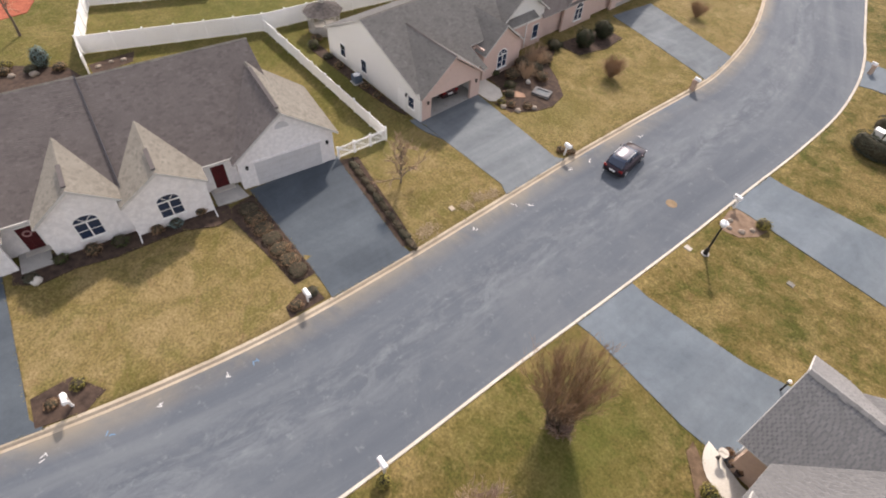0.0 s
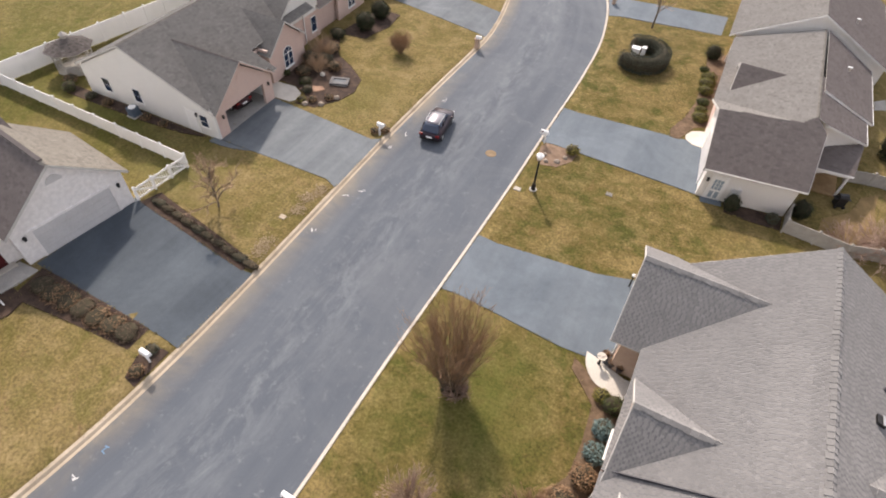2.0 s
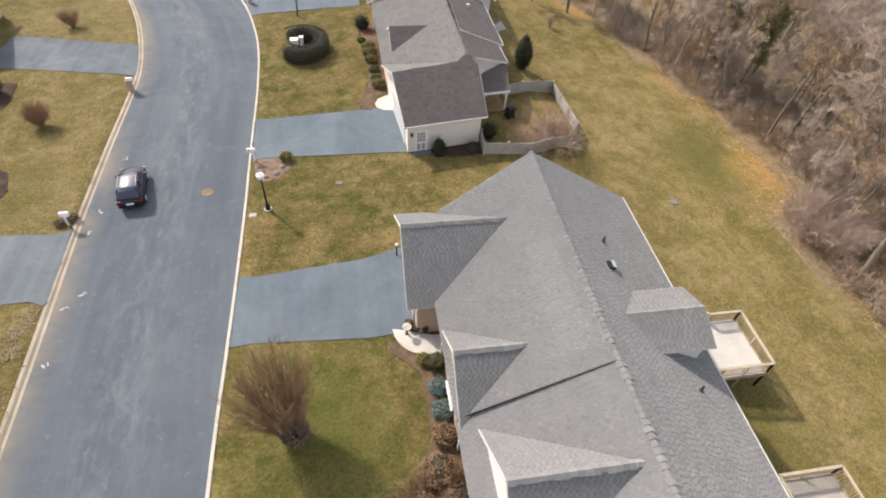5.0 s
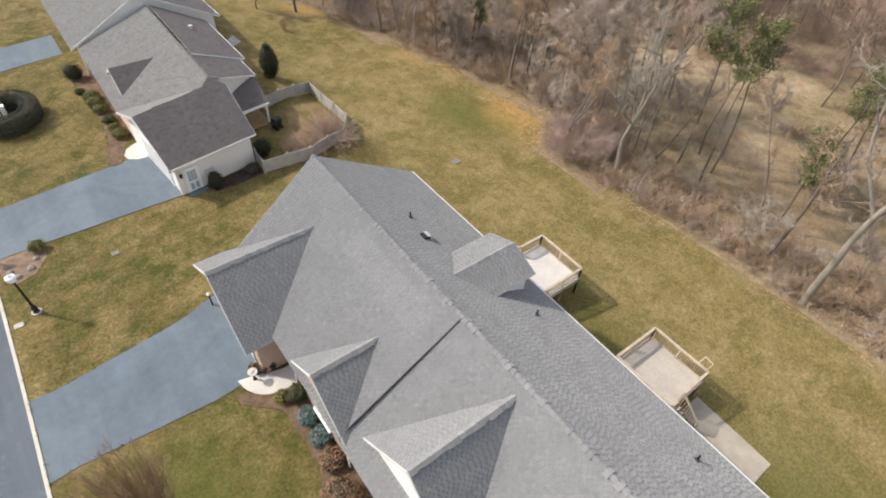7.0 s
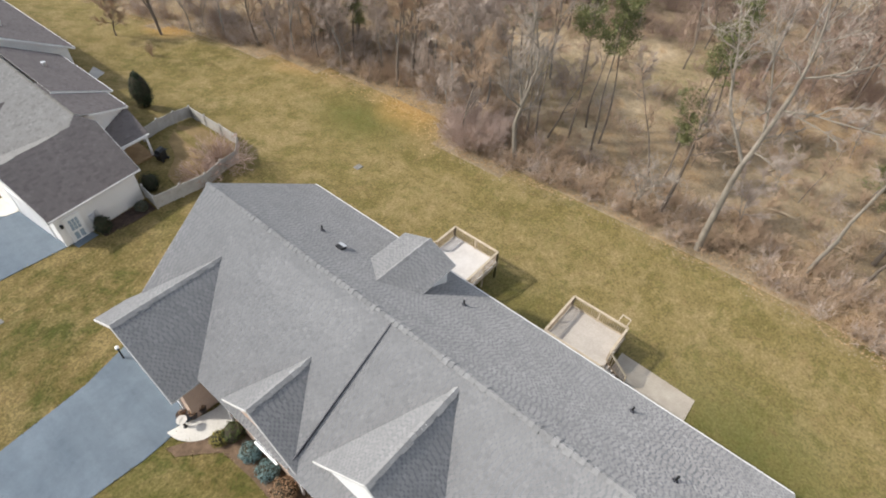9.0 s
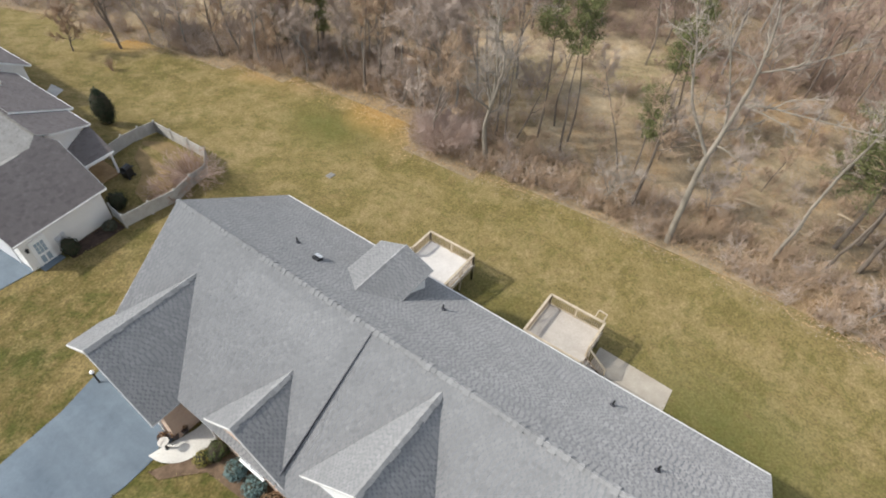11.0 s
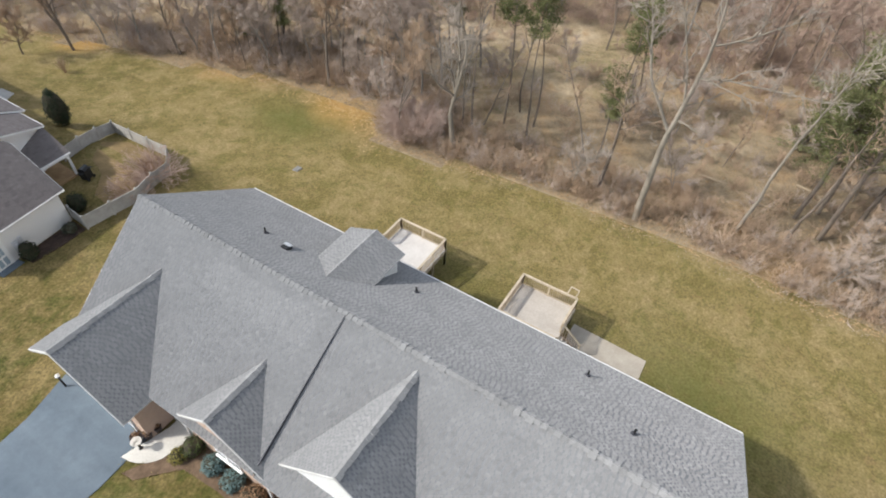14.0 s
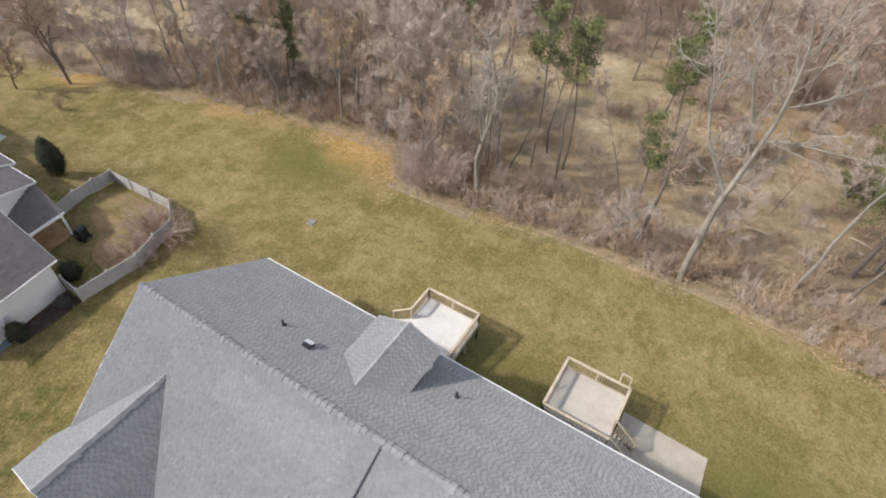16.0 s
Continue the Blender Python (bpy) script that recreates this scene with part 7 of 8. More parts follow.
def bare_tree_shapes(seed, height, r, limbs=9, branches=7, twigs=7, lean=(0, 0), fork=0.0, low=0.3, spread=0.9, start=None):
    """Trunk and leafless crown, with its foot at the origin."""
    rng = random.Random(seed)
    trunk, top = Shape(), Shape()
    d = Vector((lean[0], lean[1], 1)).normalized()
    stems = []
    if fork:
        base, rad = limb(trunk, Vector((0, 0, -0.2)), d, height * fork, r, rng, 5, 9, 0.05, 0.02, 0.8)
        for k in range(2):
            stems.append(limb(trunk, base[-1], turned(d, 0.32 if k else 0.25, rng), height * (1 - fork), r * 0.68, rng, 8, 7, 0.09, 0.05, 0.12))
    else:
        stems.append(limb(trunk, Vector((0, 0, -0.2)), d, height, r, rng, 10, 8, 0.06, 0.04, 0.12))
    for pts, radii in stems:
        for k in range(limbs):
            u = low + (0.97 - low) * (k + rng.random()) / limbs
            p, dd = along(pts, u)
            rr = max(0.026, r * (1 - u) * 0.42 + 0.02)
            l = height * rng.uniform(0.20, 0.36) * (1.15 - 0.6 * u) * spread
            lp, _ = limb(trunk, p, turned(dd, rng.uniform(0.55, 1.05), rng), l, rr, rng, 5, 4, 0.2, 0.07)
            for j in range(branches):
                v = 0.2 + 0.8 * (j + rng.random()) / branches
                q, e = along(lp, min(v, 0.99))
                bp, _ = limb(top, q, turned(e, rng.uniform(0.4, 0.95), rng), l * rng.uniform(0.28, 0.5), rr * 0.42 + 0.011, rng, 3, 3, 0.24, 0.07)
                for i in range(twigs):
                    w = 0.15 + 0.85 * (i + rng.random()) / twigs
                    q2, e2 = along(bp, min(w, 0.99))
                    sliver(top, q2, turned(e2, rng.uniform(0.35, 0.95), rng), l * rng.uniform(0.16, 0.42), 0.014 + rr * 0.05, rng)
    return trunk, top


def tree_thing(name, x, y, shapes, mats, label, category="tree", group="", rz=0.0, scale=1.0, sink=0.0):
    z = land(x, y) - sink
    t = thing(name, 0, 0, 0, label, category, group=group)
    part("trunk", shapes[0], mats[0], t, "", True)
    part("crown", shapes[1], mats[1], t, "", True)
    t.matrix_basis = settle(x, y, z, rz, None, scale)
    return t


def leaf_cloud(s, centre, radii, n, size, rng, hollow=0.55, up=0.0, noise_seed=0.0, cut=0.0):
    """Many small leaves in a rounded, uneven volume."""
    c = Vector(centre)
    made = 0
    while made < n:
        d = Vector((rng.gauss(0, 1), rng.gauss(0, 1), rng.gauss(0, 1))).normalized()
        f = 1 + 0.28 * noise.noise(d * 2.2 + Vector((noise_seed, 0, 0)))
        k = (hollow + (1 - hollow) * rng.random()) * f
        if cut and noise.noise(d * 3.1 + Vector((0, noise_seed, 0))) < -cut:
            made += 1
            continue
        p = c + Vector((d.x * radii[0] * k, d.y * radii[1] * k, d.z * radii[2] * k))
        a = (d + Vector((rng.uniform(-1, 1), rng.uniform(-1, 1), rng.uniform(-1, 1) + up)) * 0.8).normalized()
        b = a.orthogonal().normalized()
        w = a.cross(b)
        l = size * rng.uniform(0.6, 1.4)
        s.add([p - b * l * 0.5, p + w * l * 0.32, p + b * l * 0.5, p - w * l * 0.32], [(0, 1, 2, 3)])
        made += 1


def bush(x, y, rx, ry, h, leaf, label, n=900, size=0.10, name="shrub", group="", seed=0, twigs=True, cut=0.0):
    """Leafy shrub: a core coloured as inner shade, a shell of single leaves."""
    rng = random.Random(seed or int(abs(x * 131 + y * 17)))
    z = land(x, y)
    b = thing(name, x, y, z, label, "shrub", group=group)
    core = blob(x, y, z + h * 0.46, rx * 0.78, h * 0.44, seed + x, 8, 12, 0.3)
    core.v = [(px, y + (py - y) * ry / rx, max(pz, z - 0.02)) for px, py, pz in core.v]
    part("heart", core, M_CORE_SHADE, b, smooth=True)
    s = Shape()
    leaf_cloud(s, (x, y, z + h * 0.48), (rx, ry, h * 0.52), n, size, rng, 0.72, 0.3, x * 3 + y, cut)
    s.v = [(px, py, max(pz, z + 0.01)) for px, py, pz in s.v]
    part("foliage", s, leaf, b, kind="stuff")
    return b


# core colour of shrubs, hedge and conifer holds the shade among their leaves
M_CORE_SHADE = mottled("shrub_core_shade", (0.03, 0.026, 0.016), (0.06, 0.05, 0.03), 3.0, 0.95, 20.0)


def twig_bush(x, y, rx, h, mat, label, stems=60, seed=1, name="bare_shrub", spread=0.5, droop=0.02, fine=5, stem_mat=None):
    """A leafless many-stemmed shrub."""
    rng = random.Random(seed)
    z = land(x, y)
    b = thing(name, x, y, z, label, "shrub")
    core, fines = Shape(), Shape()
    for k in range(stems):
        a = rng.uniform(0, 2 * math.pi)
        out = spread * math.sqrt(rng.random())
        d = Vector((math.cos(a) * out, math.sin(a) * out, 1)).normalized()
        p = Vector((x + math.cos(a) * rx * 0.16 * rng.random(), y + math.sin(a) * rx * 0.16 * rng.random(), z - 0.05))
        pts, _ = limb(core, p, d, h * rng.uniform(0.7, 1.05), rng.uniform(0.012, 0.03), rng, 6, 4, 0.045 if stem_mat else 0.08, droop, 0.25)
        for j in range(fine):
            u = 0.3 + 0.68 * rng.random()
            q, e = along(pts, u)
            fp, _ = limb(fines, q, turned(e, rng.uniform(0.25, 0.7), rng), h * rng.uniform(0.16, 0.36), 0.010, rng, 3, 3, 0.14, droop + 0.05, 0.4)
            for i in range(4):
                q2, e2 = along(fp, 0.4 + 0.5 * rng.random())
                spike(fines, q2, turned(e2, rng.uniform(0.25, 0.6), rng), h * rng.uniform(0.08, 0.2), 0.008)
    part("stem", core, stem_mat or mat, b, smooth=True)
    part("twig_mass", fines, mat, b, kind="stuff")
    return b


def fan_shrub(x, y):
    """A tall leafless shrub: straight stems that fan out of one stool, dark below and rust-coloured in their fine tops."""
    rng = random.Random(3)
    z = land(x, y)
    b = thing("bare_shrub", x, y, z, "tall leafless fan-shaped shrub with rust twigs on the lawn", "shrub")
    core, fines = Shape(), Shape()
    for k in range(105):
        a = rng.uniform(0, 2 * math.pi)
        out = 0.36 * rng.random() ** 0.65
        d = Vector((math.cos(a) * out - 0.03, math.sin(a) * out, 1)).normalized()
        o = 0.5 * math.sqrt(rng.random())
        length = 7.0 * rng.uniform(0.6, 1.0) * (1.0 - 0.35 * out)
        pts, _ = limb(core, Vector((x + math.cos(a) * o, y + math.sin(a) * o, z - 0.05)), d, length, rng.uniform(0.012, 0.028), rng, 7, 4, 0.028, 0.02, 0.2)
        for j in range(24):
            q, e = along(pts, 0.26 + 0.70 * rng.random() ** 0.9)
            f = turned(e, rng.uniform(0.15, 0.5), rng)
            fp, _ = limb(fines, q, f, rng.uniform(0.5, 1.1), 0.0065, rng, 2, 3, 0.08, 0.06, 0.4)
            for i in range(5):
                q2, e2 = along(fp, 0.2 + 0.75 * rng.random())
                spike(fines, q2, turned(e2, rng.uniform(0.15, 0.5), rng), rng.uniform(0.2, 0.5), 0.0048)
    part("stem", core, M_STEM_DARK, b, smooth=True)
    part("twig_mass", fines, M_TWIG_RUST, b, kind="stuff")
    return b


# street-side plants
fan_shrub(-6.15, 14.3)
twig_bush(-5.6, 13.8, 0.8, 1.1, M_TWIG_PINK, "low pinkish leafless suckers at the foot of a tall shrub", 40, 21, spread=0.7, fine=6)
bush(-5.95, 14.25, 1.0, 1.0, 0.35, M_DRY_LEAF, "low dry leaf mound under a bare shrub", 500, 0.08, "ground_cover")
twig_bush(-4.9, 7.9, 1.4, 1.9, M_TWIG_PINK, "pale leafless shrub on the front lawn", 70, 5, spread=0.9, fine=7)
tree_thing("small_tree", -27.0, 18.5, bare_tree_shapes(31, 4.4, 0.09, 9, 7, 9, low=0.05, spread=1.35, fork=0.12), (M_BARK_DARK, M_TWIG_BROWN), "small bare brown-twigged tree on the side lawn", scale=1.0)
twig_bush(-28.7, 45.4, 1.0, 2.0, M_TWIG_RUST, "rounded reddish-brown leafless shrub on the lawn", 80, 7, spread=0.75, fine=11, droop=0.0)
twig_bush(-32.8, 66.5, 1.0, 2.0, M_TWIG_RUST, "rounded reddish-brown leafless shrub by the bend", 60, 8, spread=0.75, fine=9, droop=0.0)
for x, y in ((-34.6, 47.9), (-35.0, 51.5)):
    bush(x, y, 1.18, 1.18, 2.1, M_NEEDLE_DARK, "clipped round dark evergreen bush before a brick wall", 4200, 0.10, group="round evergreen bushes")
bush(-36.0, 44.8, 1.0, 1.0, 1.0, M_NEEDLE_DARK, "low dark evergreen shrub by a brick wall", 1200, 0.1)
for x, y, r, h, m in ((-33.9, 36.6, 0.9, 1.0, M_DRY_LEAF), (-34.6, 38.6, 1.0, 1.5, M_DRY_LEAF), (-33.4, 39.4, 0.9, 1.1, M_HEDGE), (-32.6, 35.2, 0.7, 0.7, M_BOXWOOD), (-31.6, 34.2, 0.6, 0.6, M_HEDGE), (-31.0, 32.6, 0.5, 0.5, M_YELLOW_LEAF), (-30.2, 33.1, 0.5, 0.5, M_DRY_LEAF), (-29.2, 34.2, 0.5, 0.45, M_DRY_LEAF), (-34.4, 41.8, 0.9, 1.1, M_DRY_LEAF), (-32.0, 38.8, 0.8, 0.9, M_DRY_LEAF), (-35.3, 35.6, 0.6, 0.7, M_BOXWOOD)):
    bush(x, y, r, r, h, m, "winter-brown shrub in a mulched front bed" if m is not M_BOXWOOD else "small green shrub in a mulched front bed", int(900 * r), 0.10, cut=0.15)
twig_bush(-34.3, 40.2, 1.2, 2.2, M_TWIG_BROWN, "leafless brown shrub before a brick house", 60, 12, spread=0.8, fine=7)
twig_bush(-33.0, 37.6, 1.0, 1.7, M_TWIG_BROWN, "leafless brown shrub beside a garden pond", 50, 13, spread=0.8, fine=6)
for k, (x, y) in enumerate(((-30.6, 7.5), (-29.4, 7.45), (-28.2, 7.45), (-27.0, 7.5), (-25.8, 7.5), (-24.6, 7.55), (-23.5, 7.6))):
    bush(x, y + 0.42, 0.9, 0.82, 0.42, M_DRY_LEAF if k % 3 else M_MIX, "low winter-brown shrub in a driveway strip", 1100, 0.085, group="driveway strip shrubs", cut=0.12)
for k in range(10):
    x = -30.6 + k * 1.05
    bush(x, 16.6 - k * 0.14, 0.78, 0.36, 0.36, M_MIX if k % 4 else M_HEDGE, "low dark ground shrub along a driveway", 520, 0.08, group="driveway edge shrubs", cut=0.15)
for x, y, r, h, m in ((-32.3, 5.2, 0.6, 0.7, M_DRY_LEAF), (-32.0, 3.4, 0.55, 0.6, M_SPRUCE), (-32.1, 2.2, 0.5, 0.6, M_DRY_LEAF), (-32.4, 0.0, 0.6, 0.6, M_BOXWOOD), (-32.6, -1.6, 0.6, 0.7, M_DRY_LEAF), (-33.0, -3.4, 0.5, 0.5, M_BOXWOOD), (-32.4, -5.2, 0.5, 0.5, M_HEDGE), (-21.0, 6.6, 0.5, 0.4, M_DRY_LEAF), (-21.4, 7.9, 0.45, 0.4, M_HEDGE), (-23.0, -5.0, 0.45, 0.45, M_YELLOW_LEAF), (-22.6, -6.4, 0.4, 0.35, M_DRY_LEAF), (-22.2, 32.5, 0.5, 0.5, M_DRY_LEAF), (-22.9, 32.0, 0.45, 0.45, M_DRY_LEAF), (-38.0, 23.6, 0.5, 0.5, M_DRY_LEAF), (-40.0, 23.6, 0.5, 0.5, M_DRY_LEAF), (-44.5, 23.5, 0.55, 0.6, M_DRY_LEAF), (-46.6, 23.5, 0.6, 0.6, M_HEDGE), (-49.2, 23.4, 0.7, 1.0, M_BOXWOOD), (-50.4, 24.4, 0.7, 0.8, M_DRY_LEAF)):
    bush(x, y, r, r, h, m, "small winter shrub in a mulched bed", int(1000 * r), 0.09, cut=0.12)
single("garden_rock", blob(-32.0, -5.0, 0.38, 0.34, 0.24, 4.0, 6, 8, 0.6), M_CONCRETE, "white garden rock in a mulched bed", "rock", (-32.0, -5.0, 0.25), True)

# plants before the near house
bush(1.75, 15.35, 0.62, 0.62, 0.75, M_SPRUCE, "low blue spruce in a front bed", 1700, 0.09, "dwarf_spruce", "dwarf spruces")
bush(1.75, 13.95, 0.66, 0.66, 0.75, M_SPRUCE, "low blue spruce in a front bed", 1800, 0.09, "dwarf_spruce", "dwarf spruces")
bush(1.85, 16.8, 0.7, 0.6, 1.1, M_BOXWOOD, "green-brown upright shrub by a walkway", 1300, 0.09, cut=0.1)
bush(1.1, 17.2, 0.5, 0.5, 0.6, M_YELLOW_LEAF, "yellowish low shrub by a walkway", 700, 0.09)
bush(1.6, 12.5, 0.75, 0.7, 0.9, M_DRY_LEAF, "brown-leaved shrub before a brick wall", 1500, 0.09)
bush(1.0, 10.6, 1.05, 1.0, 1.2, M_DRY_LEAF, "rounded brown-leaved shrub in a front bed", 2600, 0.10)
bush(0.2, 8.9, 1.0, 1.0, 1.0, M_DRY_LEAF, "rounded brown-leaved shrub in a front bed", 2200, 0.10)
bush(1.8, 9.0, 0.8, 0.9, 1.0, M_HEDGE, "dull green shrub in a front bed", 1500, 0.10)
bush(-8.85, 5.0, 0.4, 0.4, 0.6, M_YELLOW_LEAF, "small yellow-green bush beside a mailbox", 500, 0.08)
bush(-7.75, 37.9, 0.62, 0.62, 0.85, M_YELLOW_LEAF, "small clipped olive bush in a stony kerb bed", 900, 0.08)

twig_bush(0.5, 9.6, 1.7, 1.7, M_TWIG_RUST, "low tangled rust-brown shrub in a front bed", 90, 17, spread=1.5, fine=9, droop=-0.02)
twig_bush(1.0, 6.6, 1.5, 1.5, M_TWIG_RUST, "low tangled rust-brown shrub in a front bed", 70, 18, spread=1.5, fine=8, droop=-0.02)
single("garden_rock", blob(-32.2, 37.2, 0.45, 0.26, 0.2, 9.0, 6, 8, 0.6), M_CONCRETE, "pale angular rock beside a garden pond", "rock", (-32.2, 37.2, 0.27), True)

# planter pots by the entry
M_POT = mottled("dark_glazed_pot", (0.03, 0.022, 0.02), (0.07, 0.05, 0.045), 3.0, 0.5, 20.0)
for x, y, r in ((0.55, 19.75, 0.28), (1.0, 19.35, 0.24), (1.5, 19.25, 0.22)):
    z = land(x, y) + 0.05
    p = thing("plant_pot", x, y, z, "dark plant pot beside the entry walkway", "plant pot", group="entry plant pots")
    part("pot", Shape().lathe(x, y, [(r * 0.7, z), (r, z + 0.42), (r * 1.08, z + 0.45), (r * 0.9, z + 0.44), (r * 0.85, z + 0.38)], 14), M_POT, p)
    s = Shape()
    leaf_cloud(s, (x, y, z + 0.5), (r, r, 0.22), 150, 0.09, random.Random(int(x * 100)), 0.2)
    part("plant", s, M_DRY_LEAF, p, kind="stuff")
z = land(0.35, 19.2)
b = thing("garden_ornament", 0.35, 19.3, z, "small pale garden ornament beside the driveway", "ornament")
part("stand", Shape().lathe(0.35, 19.3, [(0.16, z), (0.07, z + 0.1), (0.06, z + 0.6), (0.14, z + 0.66)], 10), M_BLACK, b)
part("bowl", Shape().lathe(0.35, 19.3, [(0.06, z + 0.66), (0.24, z + 0.72), (0.28, z + 0.8), (0.25, z + 0.8), (0.05, z + 0.74)], 14), M_CONCRETE, b)


# the clipped ring hedge with its opening towards the street
def ring_hedge(cx, cy, r, w, h, deep):
    z = land(cx, cy)
    t = thing("ring_hedge", cx, cy, z, "clipped C-shaped evergreen hedge round utility cabinets", "hedge")
    rng = random.Random(77)
    core, s = Shape(), Shape()
    a0, a1 = radians(218), radians(218 + 276)
    pts = [(cx + r * math.cos(a), cy + r * deep * math.sin(a), z + h * 0.46) for a in np.linspace(a0, a1, 28)]
    core.tube(pts, [w * 0.35] + [w * 0.46] * 26 + [w * 0.35], 10)
    core.v = [(px, py, z + h * 0.46 + (pz - z - h * 0.46) * h / w * 0.94) for px, py, pz in core.v]
    core.v = [(px, py, max(z - 0.02, pz)) for px, py, pz in core.v]
    part("heart", core, M_CORE_SHADE, t, smooth=True)
    for k in range(15000):
        a = rng.uniform(a0, a1)
        b = rng.uniform(0, 2 * math.pi)
        f = rng.uniform(0.86, 1.04) * (1 + 0.08 * noise.noise((a * 4, b, 1.0)))
        cb, sb = math.cos(b), math.sin(b)
        cb, sb = math.copysign(abs(cb) ** 0.6, cb), math.copysign(abs(sb) ** 0.6, sb)
        rr = r + w / 2 * f * cb
        p = Vector((cx + rr * math.cos(a), cy + (rr + r * (deep - 1)) * math.sin(a), max(z + 0.02, z + h / 2 + h / 2 * f * sb)))
        u = Vector((rng.uniform(-1, 1), rng.uniform(-1, 1), rng.uniform(-1, 1))).normalized()
        v = u.orthogonal().normalized()
        l = rng.uniform(0.06, 0.12)
        s.add([p - u * l * 0.5, p + v * l * 0.3, p + u * l * 0.5, p - v * l * 0.3], [(0, 1, 2, 3)])
    part("foliage", s, M_HEDGE, t, kind="stuff")
    return t


ring_hedge(-7.05, 57.5, 2.0, 1.55, 1.75, 1.3)
tree_thing("small_tree", -8.0, 66.8, bare_tree_shapes(41, 6.0, 0.13, 10, 6, 5, low=0.3, spread=1.1), (M_BARK_DARK, M_TWIG_BROWN), "bare brown street tree on the verge lawn")
for x, y, r, h, m in ((4.45, 37.35, 0.62, 1.55, M_NEEDLE_DARK), (7.3, 37.7, 0.5, 0.8, M_HEDGE), (8.95, 39.4, 0.75, 1.6, M_NEEDLE_DARK), (-0.65, 62.3, 0.9, 1.7, M_NEEDLE_DARK), (-0.25, 57.0, 0.85, 0.9, M_OLIVE), (-0.2, 55.6, 0.85, 0.9, M_OLIVE), (-0.1, 54.2, 0.75, 0.8, M_OLIVE), (0.1, 52.0, 0.6, 0.6, M_BOXWOOD), (0.2, 50.4, 0.6, 0.6, M_OLIVE), (0.3, 48.9, 0.75, 0.8, M_OLIVE), (-0.9, 58.9, 0.5, 0.5, M_BOXWOOD)):
    bush(x, y, r, r, h, m, "dark clipped evergreen shrub against the house" if m is M_NEEDLE_DARK else "low yellow-green shrub in a front bed", int(2200 * r), 0.09)
twig_bush(15.0, 37.9, 3.4, 2.9, M_TWIG_PINK, "wide arching pinkish leafless shrub over a grey fence", 70, 15, spread=2.3, fine=8, droop=-0.03)
twig_bush(12.2, 37.9, 2.6, 1.9, M_TWIG_PINK, "low arching pinkish leafless shrub inside a grey fence", 60, 19, spread=2.4, fine=8, droop=-0.03)
twig_bush(22.3, 61.6, 0.4, 1.3, M_TWIG_BROWN, "small dark leafless sapling on the back lawn", 14, 20, spread=0.4, fine=5)
twig_bush(16.0, 38.4, 1.4, 1.6, M_TWIG_RUST, "low reddish leafless shrub at a fence corner", 60, 16, spread=1.5, fine=7, droop=-0.02)

# the dark upright conifer on the back lawn
s = Shape()
rng = random.Random(9)
x, y = 15.6, 50.6
z = land(x, y)
for k in range(9):
    u = k / 8
    r = 1.12 * math.sin(math.pi * (0.22 + 0.70 * u)) ** 0.7
    leaf_cloud(s, (x, y, z + 0.5 + 2.7 * u), (r, r, 0.5), 700, 0.13, rng, 0.6, 0.6, k)
t = thing("conifer", x, y, z, "dark upright clipped conifer on the back lawn", "tree")
part("trunk", Shape().lathe(x, y, [(0.12, z - 0.1), (0.1, z + 1.0), (0.03, z + 3.0)], 8), M_BARK_DARK, t)
part("heart", blob(x, y, z + 1.8, 0.85, 1.55, 2.0), M_CORE_SHADE, t, smooth=True)
part("crown", s, M_NEEDLE_DARK, t, kind="stuff")

# back-lot plants to the west
bush(-60.0, 1.6, 0.8, 0.8, 2.0, M_SPRUCE, "dark blue-green upright conifer in a mulched back bed", 1500, 0.12, "dwarf_conifer")
bush(-61.6, -1.0, 0.6, 0.6, 0.7, M_YELLOW_LEAF, "yellow-green shrub in a mulched back bed", 700, 0.1)
bush(-56.3, 18.4, 0.35, 0.35, 0.9, M_NEEDLE_DARK, "small dark upright shrub at a fence corner", 400, 0.09)
for k in range(7):
    bush(-58.5 - k * 1.0, 2.6 - k * 2.0, 0.7, 0.7, 0.7, M_HEDGE if k % 2 else M_DRY_LEAF, "low winter shrub in a mulched back bed", 500, 0.1, cut=0.15)
tree_thing("small_tree", -67.8, 1.2, bare_tree_shapes(51, 6.5, 0.14, 8, 6, 5, low=0.35), (M_BARK_DARK, M_TWIG_BROWN), "bare tree on a straw-coloured back lot")


# ---- the woods ----
WOODS = []
for seed, h, r, fork, low, sp in ((101, 15.0, 0.15, 0.0, 0.35, 0.8), (102, 13.0, 0.13, 0.3, 0.3, 0.9), (103, 16.0, 0.165, 0.0, 0.4, 0.75), (104, 11.0, 0.10, 0.0, 0.25, 0.9), (105, 8.5, 0.085, 0.12, 0.1, 1.1), (106, 14.0, 0.14, 0.25, 0.35, 0.85)):
    WOODS.append((h, bare_tree_shapes(seed, h, r, 12 if not fork else 8, 8, 26, fork=fork, low=low, spread=sp, lean=(0.05, 0.03))))
LABELS = ("tall bare grey woodland tree", "forked bare woodland tree with grey bark", "tall slender bare tree in the woods", "slim bare brown tree in the woods", "low many-branched bare woodland tree", "forked bare tree among brush")
TREE_MATS = ((M_BARK_DARK, M_TWIG_BROWN), (M_BARK_GREY, M_TWIG_GREY), (M_BARK_DARK, M_TWIG_MAUVE))
rng = random.Random(2024)
protos = {}


